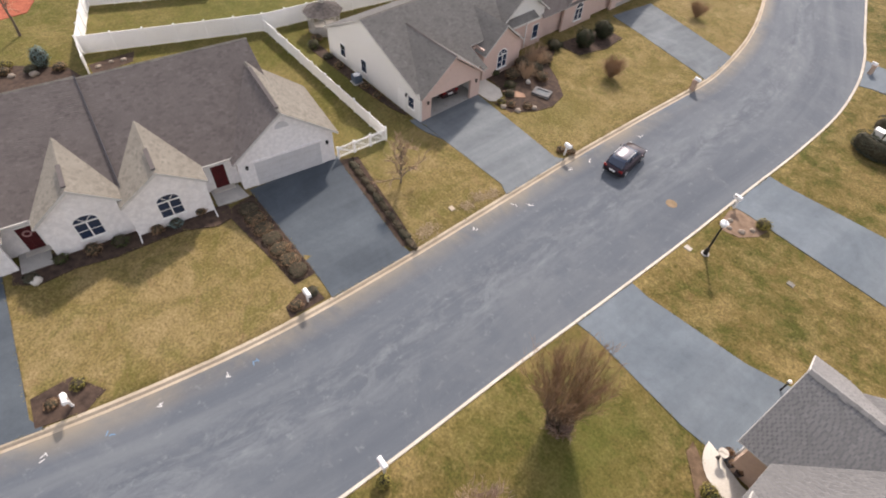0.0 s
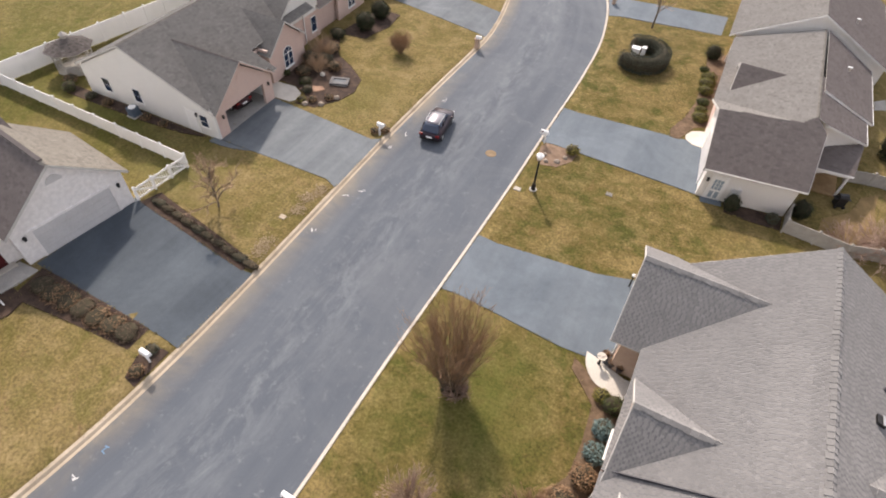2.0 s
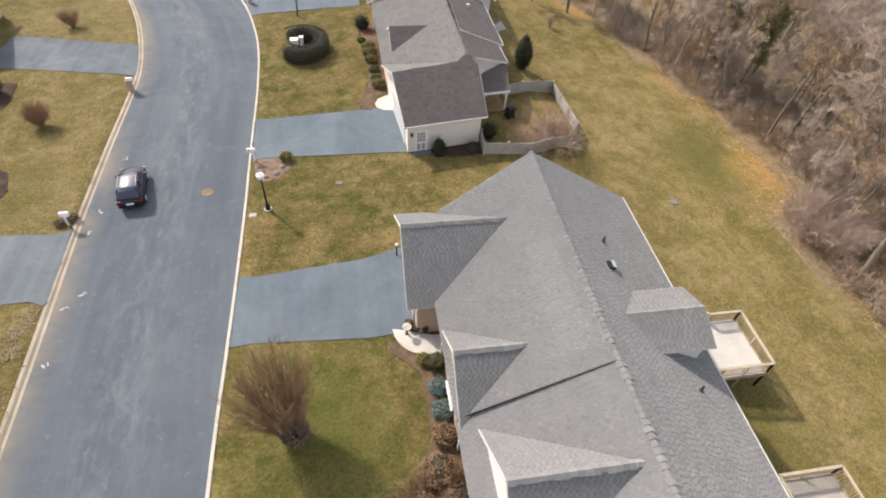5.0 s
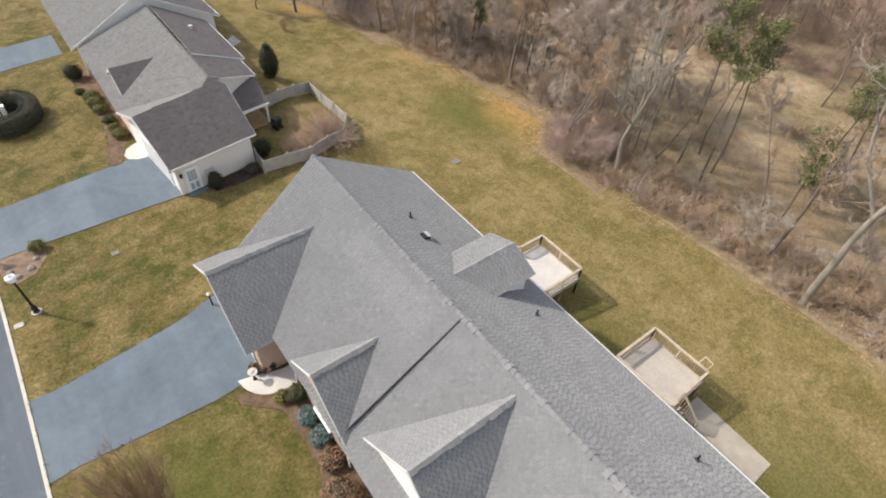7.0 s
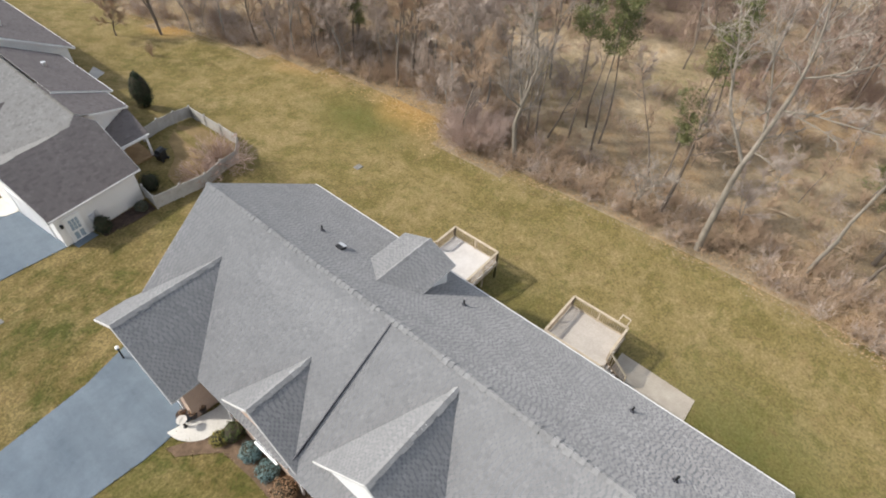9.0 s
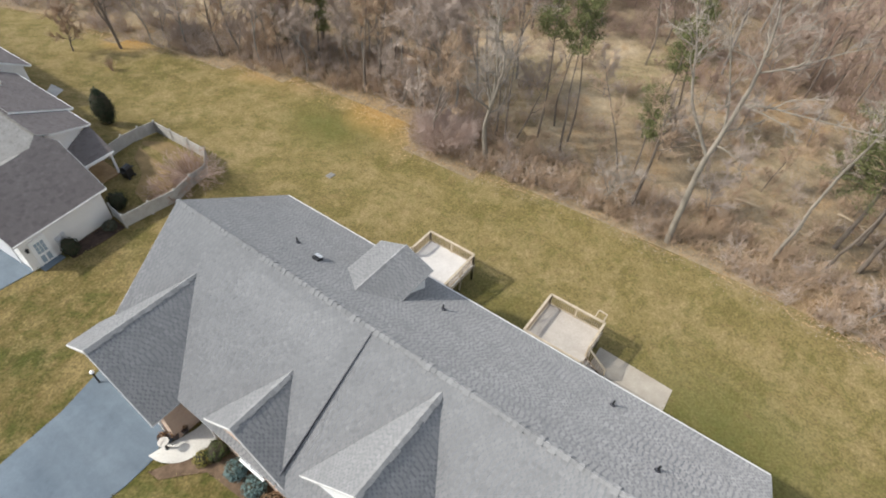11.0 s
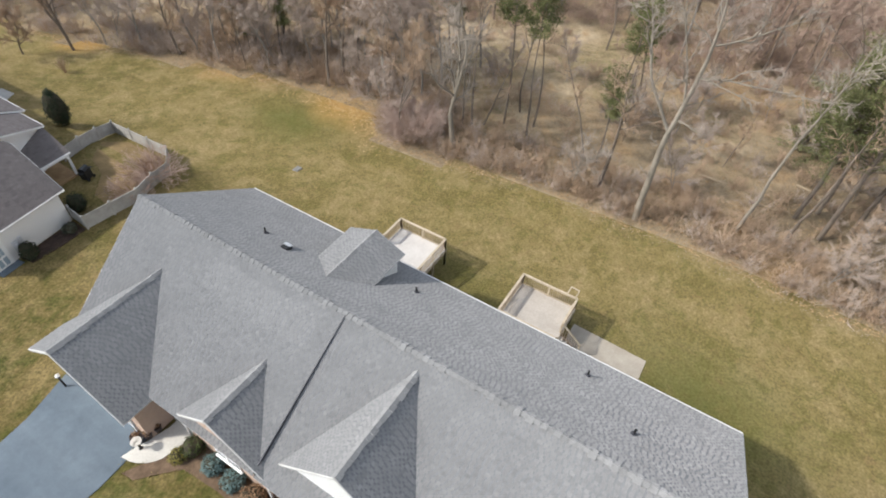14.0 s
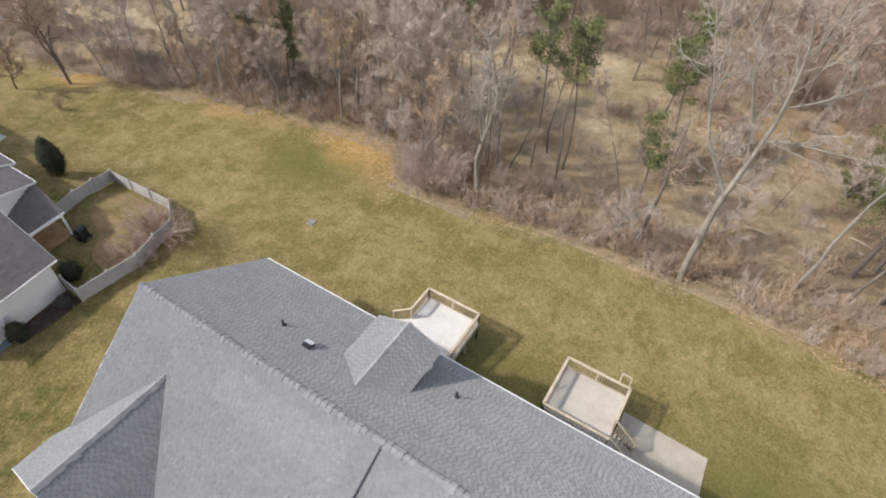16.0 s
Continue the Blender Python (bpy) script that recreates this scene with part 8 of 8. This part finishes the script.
def woodland_tree(kind, x, y, rz, scale, tone):
    m = pose(x, y, land(x, y), rng.uniform(-4, 4), rng.uniform(-4, 4), rz) @ Matrix.Scale(scale, 4)
    if (kind, tone) in protos:
        ob = copy_thing(protos[kind, tone], m)
        ob.matrix_basis = m
        return ob
    t = thing("woodland_tree", 0, 0, 0, LABELS[kind] + " over leaf litter", "tree", group="bare woodland trees")
    part("trunk", WOODS[kind][1][0], TREE_MATS[tone][0], t, "", True)
    part("crown", WOODS[kind][1][1], TREE_MATS[tone][1], t, "", True)
    t.matrix_basis = m
    protos[kind, tone] = t
    return t


# trees that stand out
M_BARK_PALE = bark_material("pale_bark", (0.172, 0.147, 0.115), (0.333, 0.292, 0.236))
M_TWIG_PALE = bark_material("pale_twigs", (0.237, 0.200, 0.163), (0.413, 0.355, 0.297))


def great_tree(x, y):
    """The forked giant at the wood's edge: a straight bole, one heavy upright stem and a second that swings away."""
    rr = random.Random(211)
    trunk, top = Shape(), Shape()
    bole, _ = limb(trunk, Vector((0, 0, -0.2)), Vector((-0.01, 0.06, 1)).normalized(), 9.1, 0.28, rr, 6, 10, 0.03, 0.0, 0.72)
    foot = bole[-1]
    upright, _ = limb(trunk, foot, Vector((0.02, -0.17, 1)).normalized(), 5.6, 0.175, rr, 5, 9, 0.03, 0.0, 0.75)
    tip, _ = limb(trunk, upright[-1], Vector((0.0, 0.0, 1)).normalized(), 6.5, 0.13, rr, 6, 8, 0.06, 0.0, 0.15)
    elbow, _ = limb(trunk, foot, Vector((-0.05, 0.72, 1)).normalized(), 4.2, 0.13, rr, 4, 8, 0.04, 0.0, 0.8)
    swung, _ = limb(trunk, elbow[-1], Vector((-0.03, 0.32, 1)).normalized(), 8.0, 0.10, rr, 7, 8, 0.07, 0.02, 0.15)
    middle, _ = limb(trunk, upright[2], Vector((-0.02, 0.20, 1)).normalized(), 9.0, 0.08, rr, 7, 7, 0.06, 0.02, 0.15)
    reach, _ = limb(trunk, upright[4], Vector((0.12, -1, 0.16)).normalized(), 9.0, 0.065, rr, 9, 6, 0.07, -0.035, 0.3)
    reach_low, _ = limb(trunk, upright[4], Vector((0.05, -1, 0.0)).normalized(), 3.8, 0.06, rr, 6, 5, 0.12, -0.05, 0.3)
    reach_high, _ = limb(trunk, tip[1], Vector((0.10, -1, 0.35)).normalized(), 6.5, 0.065, rr, 7, 5, 0.09, 0.0, 0.3)
    for pts, count, longest in ((tip, 11, 4.6), (upright, 4, 3.2), (swung, 12, 3.8), (elbow, 4, 3.2), (middle, 9, 3.4), (reach, 9, 2.4), (reach_low, 5, 1.6), (reach_high, 7, 2.2), (bole, 3, 2.6)):
        for k in range(count):
            u = (0.15 if pts is not bole else 0.5) + 0.85 * (k + rr.random()) / count * (1 if pts is not bole else 0.5)
            p, d = along(pts, min(u, 0.98))
            l = longest * rr.uniform(0.45, 1.0) * (1.2 - 0.55 * u)
            lp, _ = limb(trunk, p, turned(d, rr.uniform(0.5, 1.1), rr), l, 0.055 * (1.25 - u), rr, 6, 5, 0.19, 0.05)
            for j in range(7):
                q, e = along(lp, min(0.99, 0.2 + 0.8 * (j + rr.random()) / 7))
                bp, _ = limb(top, q, turned(e, rr.uniform(0.4, 0.95), rr), l * rr.uniform(0.25, 0.5), 0.022, rr, 3, 3, 0.22, 0.05)
                for i in range(9):
                    q2, e2 = along(bp, 0.1 + 0.88 * rr.random())
                    sliver(top, q2, turned(e2, rr.uniform(0.35, 0.95), rr), l * rr.uniform(0.12, 0.3), 0.016, rr)
    return tree_thing("woodland_tree", x, y, (trunk, top), (M_BARK_PALE, M_TWIG_PALE), "large pale forked bare tree at the wood's edge", group="bare woodland trees")


great_tree(35.5, 4.0)
PALE, GREY, DARK = (M_BARK_PALE, M_TWIG_PALE), (M_BARK_GREY, M_TWIG_GREY), (M_BARK_DARK, M_TWIG_BROWN)
STAND = []


def lone_tree(x, y, seed, h, r, mats, label, limbs=8, branches=7, twigs=10, **shape):
    STAND.append((x, y))
    return tree_thing("woodland_tree", x, y, bare_tree_shapes(seed, h, r, limbs, branches, twigs, **shape), mats, label, group="bare woodland trees")


STAND.append((35.5, 4.0))
lone_tree(35.5, 21.8, 212, 15.0, 0.25, PALE, "pale-barked bare tree above a brush thicket", 10, 8, 12, fork=0.27, low=0.04, spread=0.8, lean=(-0.03, 0.03))
lone_tree(38.9, 23.0, 231, 13.5, 0.11, DARK, "slim dark tree rising from brush", lean=(-0.03, 0.05), low=0.55)
lone_tree(39.3, 22.0, 232, 14.0, 0.12, DARK, "slim dark tree rising from brush", lean=(-0.03, 0.05), low=0.55)
lone_tree(40.7, 21.5, 233, 8.5, 0.11, DARK, "leaning dark sapling in brush", 6, lean=(0.10, -0.19), low=0.4)
lone_tree(43.4, 17.2, 215, 14.0, 0.12, DARK, "slim dark tree rising from brush", lean=(0.02, -0.05), low=0.55)
lone_tree(45.2, 19.6, 234, 13.0, 0.11, DARK, "slim dark tree rising from brush", lean=(0.02, 0.02), low=0.5)
lone_tree(40.9, 10.7, 235, 12.0, 0.10, DARK, "thin dark tree at the wood's edge", 9, lean=(-0.04, 0.16), low=0.45)
lone_tree(38.0, 8.2, 236, 12.5, 0.19, DARK, "ivy-hung dark tree at the wood's edge", 9, low=0.5)
lone_tree(36.6, 10.2, 213, 6.5, 0.10, PALE, "pale many-stemmed bare tree at the wood's edge", 8, 7, 9, fork=0.08, low=0.15, spread=1.3)
lone_tree(38.9, -3.5, 216, 19.0, 0.16, PALE, "tall pale-stemmed bare tree beside a clearing", 9, 6, 12, low=0.6, spread=0.6)
lone_tree(40.1, -7.1, 237, 13.0, 0.14, DARK, "dark-stemmed bare tree beside a clearing", 8, 6, 10, low=0.55, spread=0.7)
lone_tree(38.0, 31.6, 238, 13.0, 0.20, GREY, "grey bare tree behind a brush thicket", 12, 8, 18, low=0.35, spread=0.9)
lone_tree(37.5, 38.8, 239, 11.0, 0.17, DARK, "dark bare tree in a thicket", 10, 8, 16, low=0.4)
lone_tree(39.4, 38.4, 240, 12.0, 0.17, DARK, "dark bare tree in a thicket", 10, 8, 16, low=0.4)
lone_tree(32.9, 57.0, 241, 10.0, 0.16, DARK, "bare dark tree leaning over the back lawn", 10, 8, 22, lean=(-0.18, 0.10), low=0.25, spread=1.0)
lone_tree(35.6, 57.5, 242, 11.0, 0.16, GREY, "bare grey tree leaning over the back lawn", 10, 8, 22, lean=(-0.22, 0.14), low=0.25, spread=1.0)
lone_tree(31.2, 61.0, 243, 10.0, 0.14, GREY, "bare grey tree leaning over the back lawn", 10, 8, 20, lean=(-0.12, 0.06), low=0.3, spread=1.0)
lone_tree(26.1, 66.3, 221, 10.5, 0.17, DARK, "bare dark tree at the far end of the back lawn", 10, 8, 24, lean=(-0.12, 0.05), fork=0.3, low=0.1, spread=1.0)
lone_tree(27.6, 70.0, 225, 10.0, 0.15, DARK, "bare dark tree at the far end of the back lawn", 10, 8, 20, lean=(-0.08, 0.03), fork=0.25, low=0.1, spread=1.0)
lone_tree(22.0, 68.8, 222, 5.0, 0.10, DARK, "low sprawling bare tree on the back lawn", 9, 8, 24, fork=0.18, low=0.1, spread=1.4)

SPOTS = []
tries = 0
while len(SPOTS) < 268 and tries < 16000:
    tries += 1
    y = rng.uniform(-34, 100)
    near = 1.0 + 60 * rng.random() ** 1.35
    x = wood_edge(y) + near
    density = 0.9 if 27 < y < 58 and near < 14 else 0.35 if y > 62 and near < 9 else 0.12 if near < 8 else 0.34 if near < 24 else 0.5
    if rng.random() > density * (1 - 0.8 * min(1.0, 1.2 * meadow(x, y))):
        continue
    if any((x - a) ** 2 + (y - b) ** 2 < 2.6 for a, b in SPOTS) or min((x - a) ** 2 + (y - b) ** 2 for a, b in STAND) < (4 if y > 27 else 9):
        continue
    SPOTS.append((x, y))
for x, y in SPOTS:
    near = x - wood_edge(y)
    kind = rng.choice((3, 4, 4, 4, 1, 5)) if near < 7 else rng.randrange(6)
    if y < 26 and near < 26:
        kind = rng.choice((3, 4, 4))
    tone = (1 if rng.random() < 0.72 else 0) if x < 58 else rng.choice((2, 2, 2, 1))
    woodland_tree(kind, x, y, rng.uniform(0, 360), rng.uniform(0.75, 1.1) * (0.8 if near < 5 else 0.62 if y < 26 and near < 26 else 1.0), tone)


def pine(x, y, h, seed, label, low=0.42, wide=1.0, lean=0.1, boughs=22, r=0.115):
    """A thin evergreen with loose, tufted boughs on its upper stem."""
    rr = random.Random(seed)
    z = land(x, y)
    t = thing("evergreen_tree", x, y, z, label, "tree", group="woodland evergreens")
    trunk, limbs, needles = Shape(), Shape(), Shape()
    pts, _ = limb(trunk, Vector((x, y, z - 0.2)), Vector((rr.uniform(-lean, lean), rr.uniform(-lean, lean), 1)).normalized(), h, r, rr, 8, 7, 0.04, 0.03, 0.15)
    for k in range(boughs):
        u = low + (0.98 - low) * (k + rr.random()) / boughs
        p, d = along(pts, u)
        l = h * rr.uniform(0.10, 0.24) * (1.3 - 0.75 * u) * wide
        lp, _ = limb(limbs, p, turned(d, rr.uniform(0.8, 1.4), rr), l, 0.03, rr, 4, 4, 0.18, 0.06)
        for j in range(9):
            q, e = along(lp, rr.uniform(0.25, 1.0) * 0.99)
            n = int(10 + 30 * rr.random() ** 2)
            for i in range(n):
                c = q + Vector((rr.gauss(0, 0.28), rr.gauss(0, 0.28), rr.gauss(0, 0.15)))
                sliver(needles, c, turned(e, rr.uniform(0.3, 1.4), rr), rr.uniform(0.14, 0.34), 0.045, rr)
    part("trunk", trunk, M_BARK_DARK, t, smooth=True)
    part("bough", limbs, M_BARK_DARK, t, smooth=True)
    part("crown", needles, M_NEEDLE, t, kind="stuff")
    return t


for k, (x, y, h, low) in enumerate(((42.1, 19.9, 15.5, 0.62), (41.6, 17.1, 15.0, 0.64), (50.5, 11.2, 14.0, 0.45), (52.4, 9.4, 14.5, 0.45), (41.2, 9.7, 9.5, 0.5), (37.8, 51.0, 8.5, 0.3), (39.8, 48.0, 9.5, 0.35), (46.0, 44.0, 11.0, 0.45), (47.0, 29.0, 13.0, 0.5), (66.0, 36.0, 12.0, 0.35), (68.5, 33.0, 11.0, 0.35))):
    pine(x, y, h, 300 + k, "thin green pine among bare woodland trees", low, 1.0, 0.04)
for k, (x, y, h) in enumerate(((42.0, -9.5, 19.0), (43.8, -7.4, 16.0), (45.6, -9.0, 20.0), (44.5, -11.8, 22.0), (43.4, -12.8, 20.5))):
    pine(x, y, h, 360 + k, "full olive-green evergreen at the edge of a clearing", 0.36, 1.45, 0.03, 85, 0.2)
for k, (x, y, h) in enumerate(((55.3, -6.4, 5.0), (56.6, -8.4, 5.5), (54.2, -9.2, 4.5))):
    pine(x, y, h, 340 + k, "low spreading evergreen beside a clearing", 0.06, 1.9)
twig_bush(22.4, 62.0, 0.4, 1.5, M_TWIG_BROWN, "thin bare sapling on the back lawn", 9, 226, "bare_sapling", 0.25, 0.02, 4)


twig_bush(35.1, 26.3, 13.5, 2.9, M_TWIG_TAN, "rounded tan-pink leafless thicket at the wood's edge", 330, 230, "bare_thicket", 0.75, -0.03, 9)


# brush along the edge of the wood, and fallen leaves
def brush():
    rr = random.Random(55)
    shapes = {M_TWIG_BROWN: Shape(), M_TWIG_GREY: Shape(), M_TWIG_MAUVE: Shape()}
    spots = []
    y = -40.0
    while y < 96:
        dense = y > 24
        for k in range((7 if y < 44 else 4 if y < 66 else 2) if dense else 5):
            spots.append((wood_edge(y) + 0.8 + rr.random() ** 1.3 * (9 if dense else 5.5), y + rr.uniform(-1, 1), rr.uniform(1.0, 2.6 if dense else 2.0)))
        y += 1.0
    for k in range(1050):
        yy = rr.uniform(-38, 96)
        xx = wood_edge(yy) + 4 + rr.random() * 42
        if rr.random() < 0.6 * meadow(xx, yy):
            continue
        if (xx - 35.1) ** 2 + (yy - 26.3) ** 2 > 20:
            spots.append((xx, yy, rr.uniform(0.7, 2.0)))
    for k in range(460):
        yy = rr.uniform(-34, 60)
        xx = rr.uniform(62, 98)
        if rr.random() > 1.2 * meadow(xx, yy):
            spots.append((xx, yy, rr.uniform(2.2, 5.0)))
    for x, y, h in spots:
        s = shapes[(M_TWIG_MAUVE if rr.random() < 0.8 else M_TWIG_BROWN) if x > 60 else M_TWIG_GREY if rr.random() < (0.72 if y > 44 else 0.5 if y > 24 else 0.22) else M_TWIG_BROWN]
        z = land(x, y)
        for k in range(14):
            a = rr.uniform(0, 6.28)
            o = rr.uniform(0.1, 1.2)
            d = Vector((math.cos(a) * o, math.sin(a) * o, 1)).normalized()
            pts, _ = limb(s, Vector((x + rr.uniform(-0.6, 0.6), y + rr.uniform(-0.6, 0.6), z - 0.05)), d, h * rr.uniform(0.6, 1.2), 0.018, rr, 2, 3, 0.2, -0.02, 0.4)
            for j in range(13):
                q, e = along(pts, 0.15 + 0.83 * rr.random())
                sliver(s, q, turned(e, rr.uniform(0.4, 1.1), rr), h * rr.uniform(0.2, 0.5), 0.016, rr)
    for mat, word in ((M_TWIG_BROWN, "brown leafless brush along the wood's edge"), (M_TWIG_GREY, "grey leafless brush in the wood"), (M_TWIG_MAUVE, "mauve-brown leafless brush deep in the wood")):
        tagged(new("underbrush", shapes[mat].mesh("underbrush", mat)), "tangled " + word, "brush", kind="stuff")


brush()


def scatter(name, n, place, size, mat, label, category, seed, upright=0.0):
    rr = random.Random(seed)
    s = Shape()
    made = 0
    while made < n:
        spot = place(rr)
        if spot is None:
            continue
        made += 1
        x, y = spot
        z = land(x, y)
        a = rr.uniform(0, 6.28)
        l = size * rr.uniform(0.5, 1.5)
        u = Vector((math.cos(a), math.sin(a), rr.uniform(-0.25, 0.25) + upright)).normalized()
        v = Vector((-math.sin(a), math.cos(a), rr.uniform(-0.25, 0.25)))
        p = Vector((x, y, z + 0.03 + l * 0.15))
        s.add([p - u * l * 0.5, p + v * l * 0.3, p + u * l * 0.5, p - v * l * 0.3], [(0, 1, 2, 3)])
    return tagged(new(name, settled(s).mesh(name, mat)), label, category, kind="stuff")


def woods_spot(rr):
    y = rr.uniform(-36, 90)
    return wood_edge(y) + 34 * rr.random() ** 1.6 - 0.4, y


def edge_spot(rr):
    y = rr.uniform(-30, 75)
    return None if 29 < y < 39 else (wood_edge(y) + rr.gauss(-0.4, 0.6), y)


scatter("leaf_litter", 26000, woods_spot, 0.17, M_LITTER, "fallen brown leaves on the woodland floor", "leaf litter", 61)
def straw_spot(rr):
    y = rr.gauss(34.5, 3.2)
    return wood_edge(y) + rr.gauss(-0.8, 1.3), y


def clump_spot(rr):
    x, y = rr.choice(((-21.5, 16.6), (-21.7, 17.4), (-22.0, 21.0), (-22.3, 22.4), (-21.9, 23.6)))
    return x + rr.gauss(-0.1, 0.28), y + rr.gauss(0, 0.35)


scatter("straw", 900, clump_spot, 0.13, M_STRAW_DULL, "dull dead grass clumps beside the kerb", "straw", 64, 0.3)
scatter("straw", 1300, straw_spot, 0.15, M_STRAW, "orange straw strewn at the lawn's edge", "straw", 63)
scatter("leaf_litter", 3000, edge_spot, 0.085, M_LITTER_PALE, "fallen tan leaves drifted along the lawn's edge", "leaf litter", 62)


def fallen_log(x0, y0, x1, y1, r, seed):
    """A bleached dead limb lying in the leaves, with broken side twigs."""
    rr = random.Random(seed)
    z = land(x0, y0)
    s = Shape()
    d = Vector((x1 - x0, y1 - y0, land(x1, y1) - z))
    pts, _ = limb(s, Vector((x0, y0, z + r)), d.normalized(), d.length, r, rr, 7, 7, 0.06, 0.0, 0.4)
    for k in range(3):
        q, e = along(pts, 0.2 + 0.75 * rr.random())
        limb(s, q, turned(e, rr.uniform(0.5, 1.1), rr), rr.uniform(0.5, 1.6), r * 0.35, rr, 4, 5, 0.15, 0.05)
    return single("fallen_log", s, M_LOG, "bleached fallen limb on the woodland floor", "log", (x0, y0, z), True, "fallen limbs")


M_LOG = bark_material("bleached_dead_wood", (0.32, 0.25, 0.165), (0.46, 0.37, 0.26))
LIE = ((44.9, 1.1, 45.8, -3.0, 0.13), (44.0, -3.6, 43.9, -6.0, 0.10), (38.3, -1.3, 37.1, -3.2, 0.08), (48.8, -6.9, 48.5, -9.6, 0.12), (50.5, 3.0, 53.5, 1.5, 0.12), (43.0, 14.0, 45.5, 12.2, 0.09), (36.4, 7.2, 37.6, 5.4, 0.07))
for k, (x0, y0, x1, y1, r) in enumerate(LIE):
    fallen_log(x0, y0, x1, y1, r, 400 + k)


def edge_grass():
    """Ragged tufts where the turf meets paving and kerbs."""
    rr = random.Random(91)
    s = Shape()
    lines = [(a, b) for a, b in EDGES] + [((west_curb(y) - 0.17, y), (west_curb(y + 1) - 0.17, y + 1)) for y in range(-12, 60)] + [((east_curb(y) + 0.14, y), (east_curb(y + 1) + 0.14, y + 1)) for y in range(-6, 60)]
    for (ax, ay), (bx, by) in lines:
        length = math.hypot(bx - ax, by - ay)
        for k in range(int(length * 9)):
            u = rr.random()
            x, y = ax + (bx - ax) * u + rr.gauss(0, 0.05), ay + (by - ay) * u + rr.gauss(0, 0.05)
            if x > 30 or x < -45 or west_curb(y) - 0.12 < x < east_curb(y) + 0.1 or noise.noise((x * 0.9, y * 0.9, 2.0)) < -0.05:
                continue
            p = Vector((x, y, land(x, y) - 0.01))
            for j in range(2):
                d = Vector((rr.gauss(0, 0.7), rr.gauss(0, 0.7), 0.8)).normalized()
                sliver(s, p, d, rr.uniform(0.08, 0.2), 0.025, rr)
    return tagged(new("grass", settled(s).mesh("grass", M_BLADE)), "ragged winter grass tufts along paving and kerbs", "grass", kind="stuff")


edge_grass()


# ---- single shingles over the near roof ----
def single_tabs():
    for roof, tab, mat in TABS:
        c = sum(tab, Vector((0, 0, 0))) / len(tab)
        me = bpy.data.meshes.new("shingle")
        bx, by, bz = BASE[roof]
        me.from_pydata([(q.x - bx, q.y - by, q.z - bz) for q in tab], [], TAB_FACES)
        me.materials.append(M_SHINGLE_ONE)
        ob = new("shingle", me)
        ob.parent = roof


m = Mat("grey_shingle_single", 0.95, 0, 0.15)
c = m.ramp(m.each(), [(0.0, (0.248, 0.243, 0.238)), (0.12, (0.248, 0.243, 0.238)), (0.24, (0.288, 0.281, 0.274)), (0.8, (0.288, 0.281, 0.274)), (1.0, (0.332, 0.323, 0.313))])
c = m.mix(m.ramp(m.noise(0.35, 3), [(0.35, 0.0), (0.7, 0.35)]), c, (0.288, 0.281, 0.274))
g = m.noise(22.0, 3, 0.75)
m.color(m.mix(0.45, c, m.ramp(g, [(0.3, 0.3), (0.7, 0.7)]), "OVERLAY")).bump(g, 0.4, 0.006)
m.b.inputs["Diffuse Roughness"].default_value = 1.0
M_SHINGLE_ONE = m.m
single_tabs()
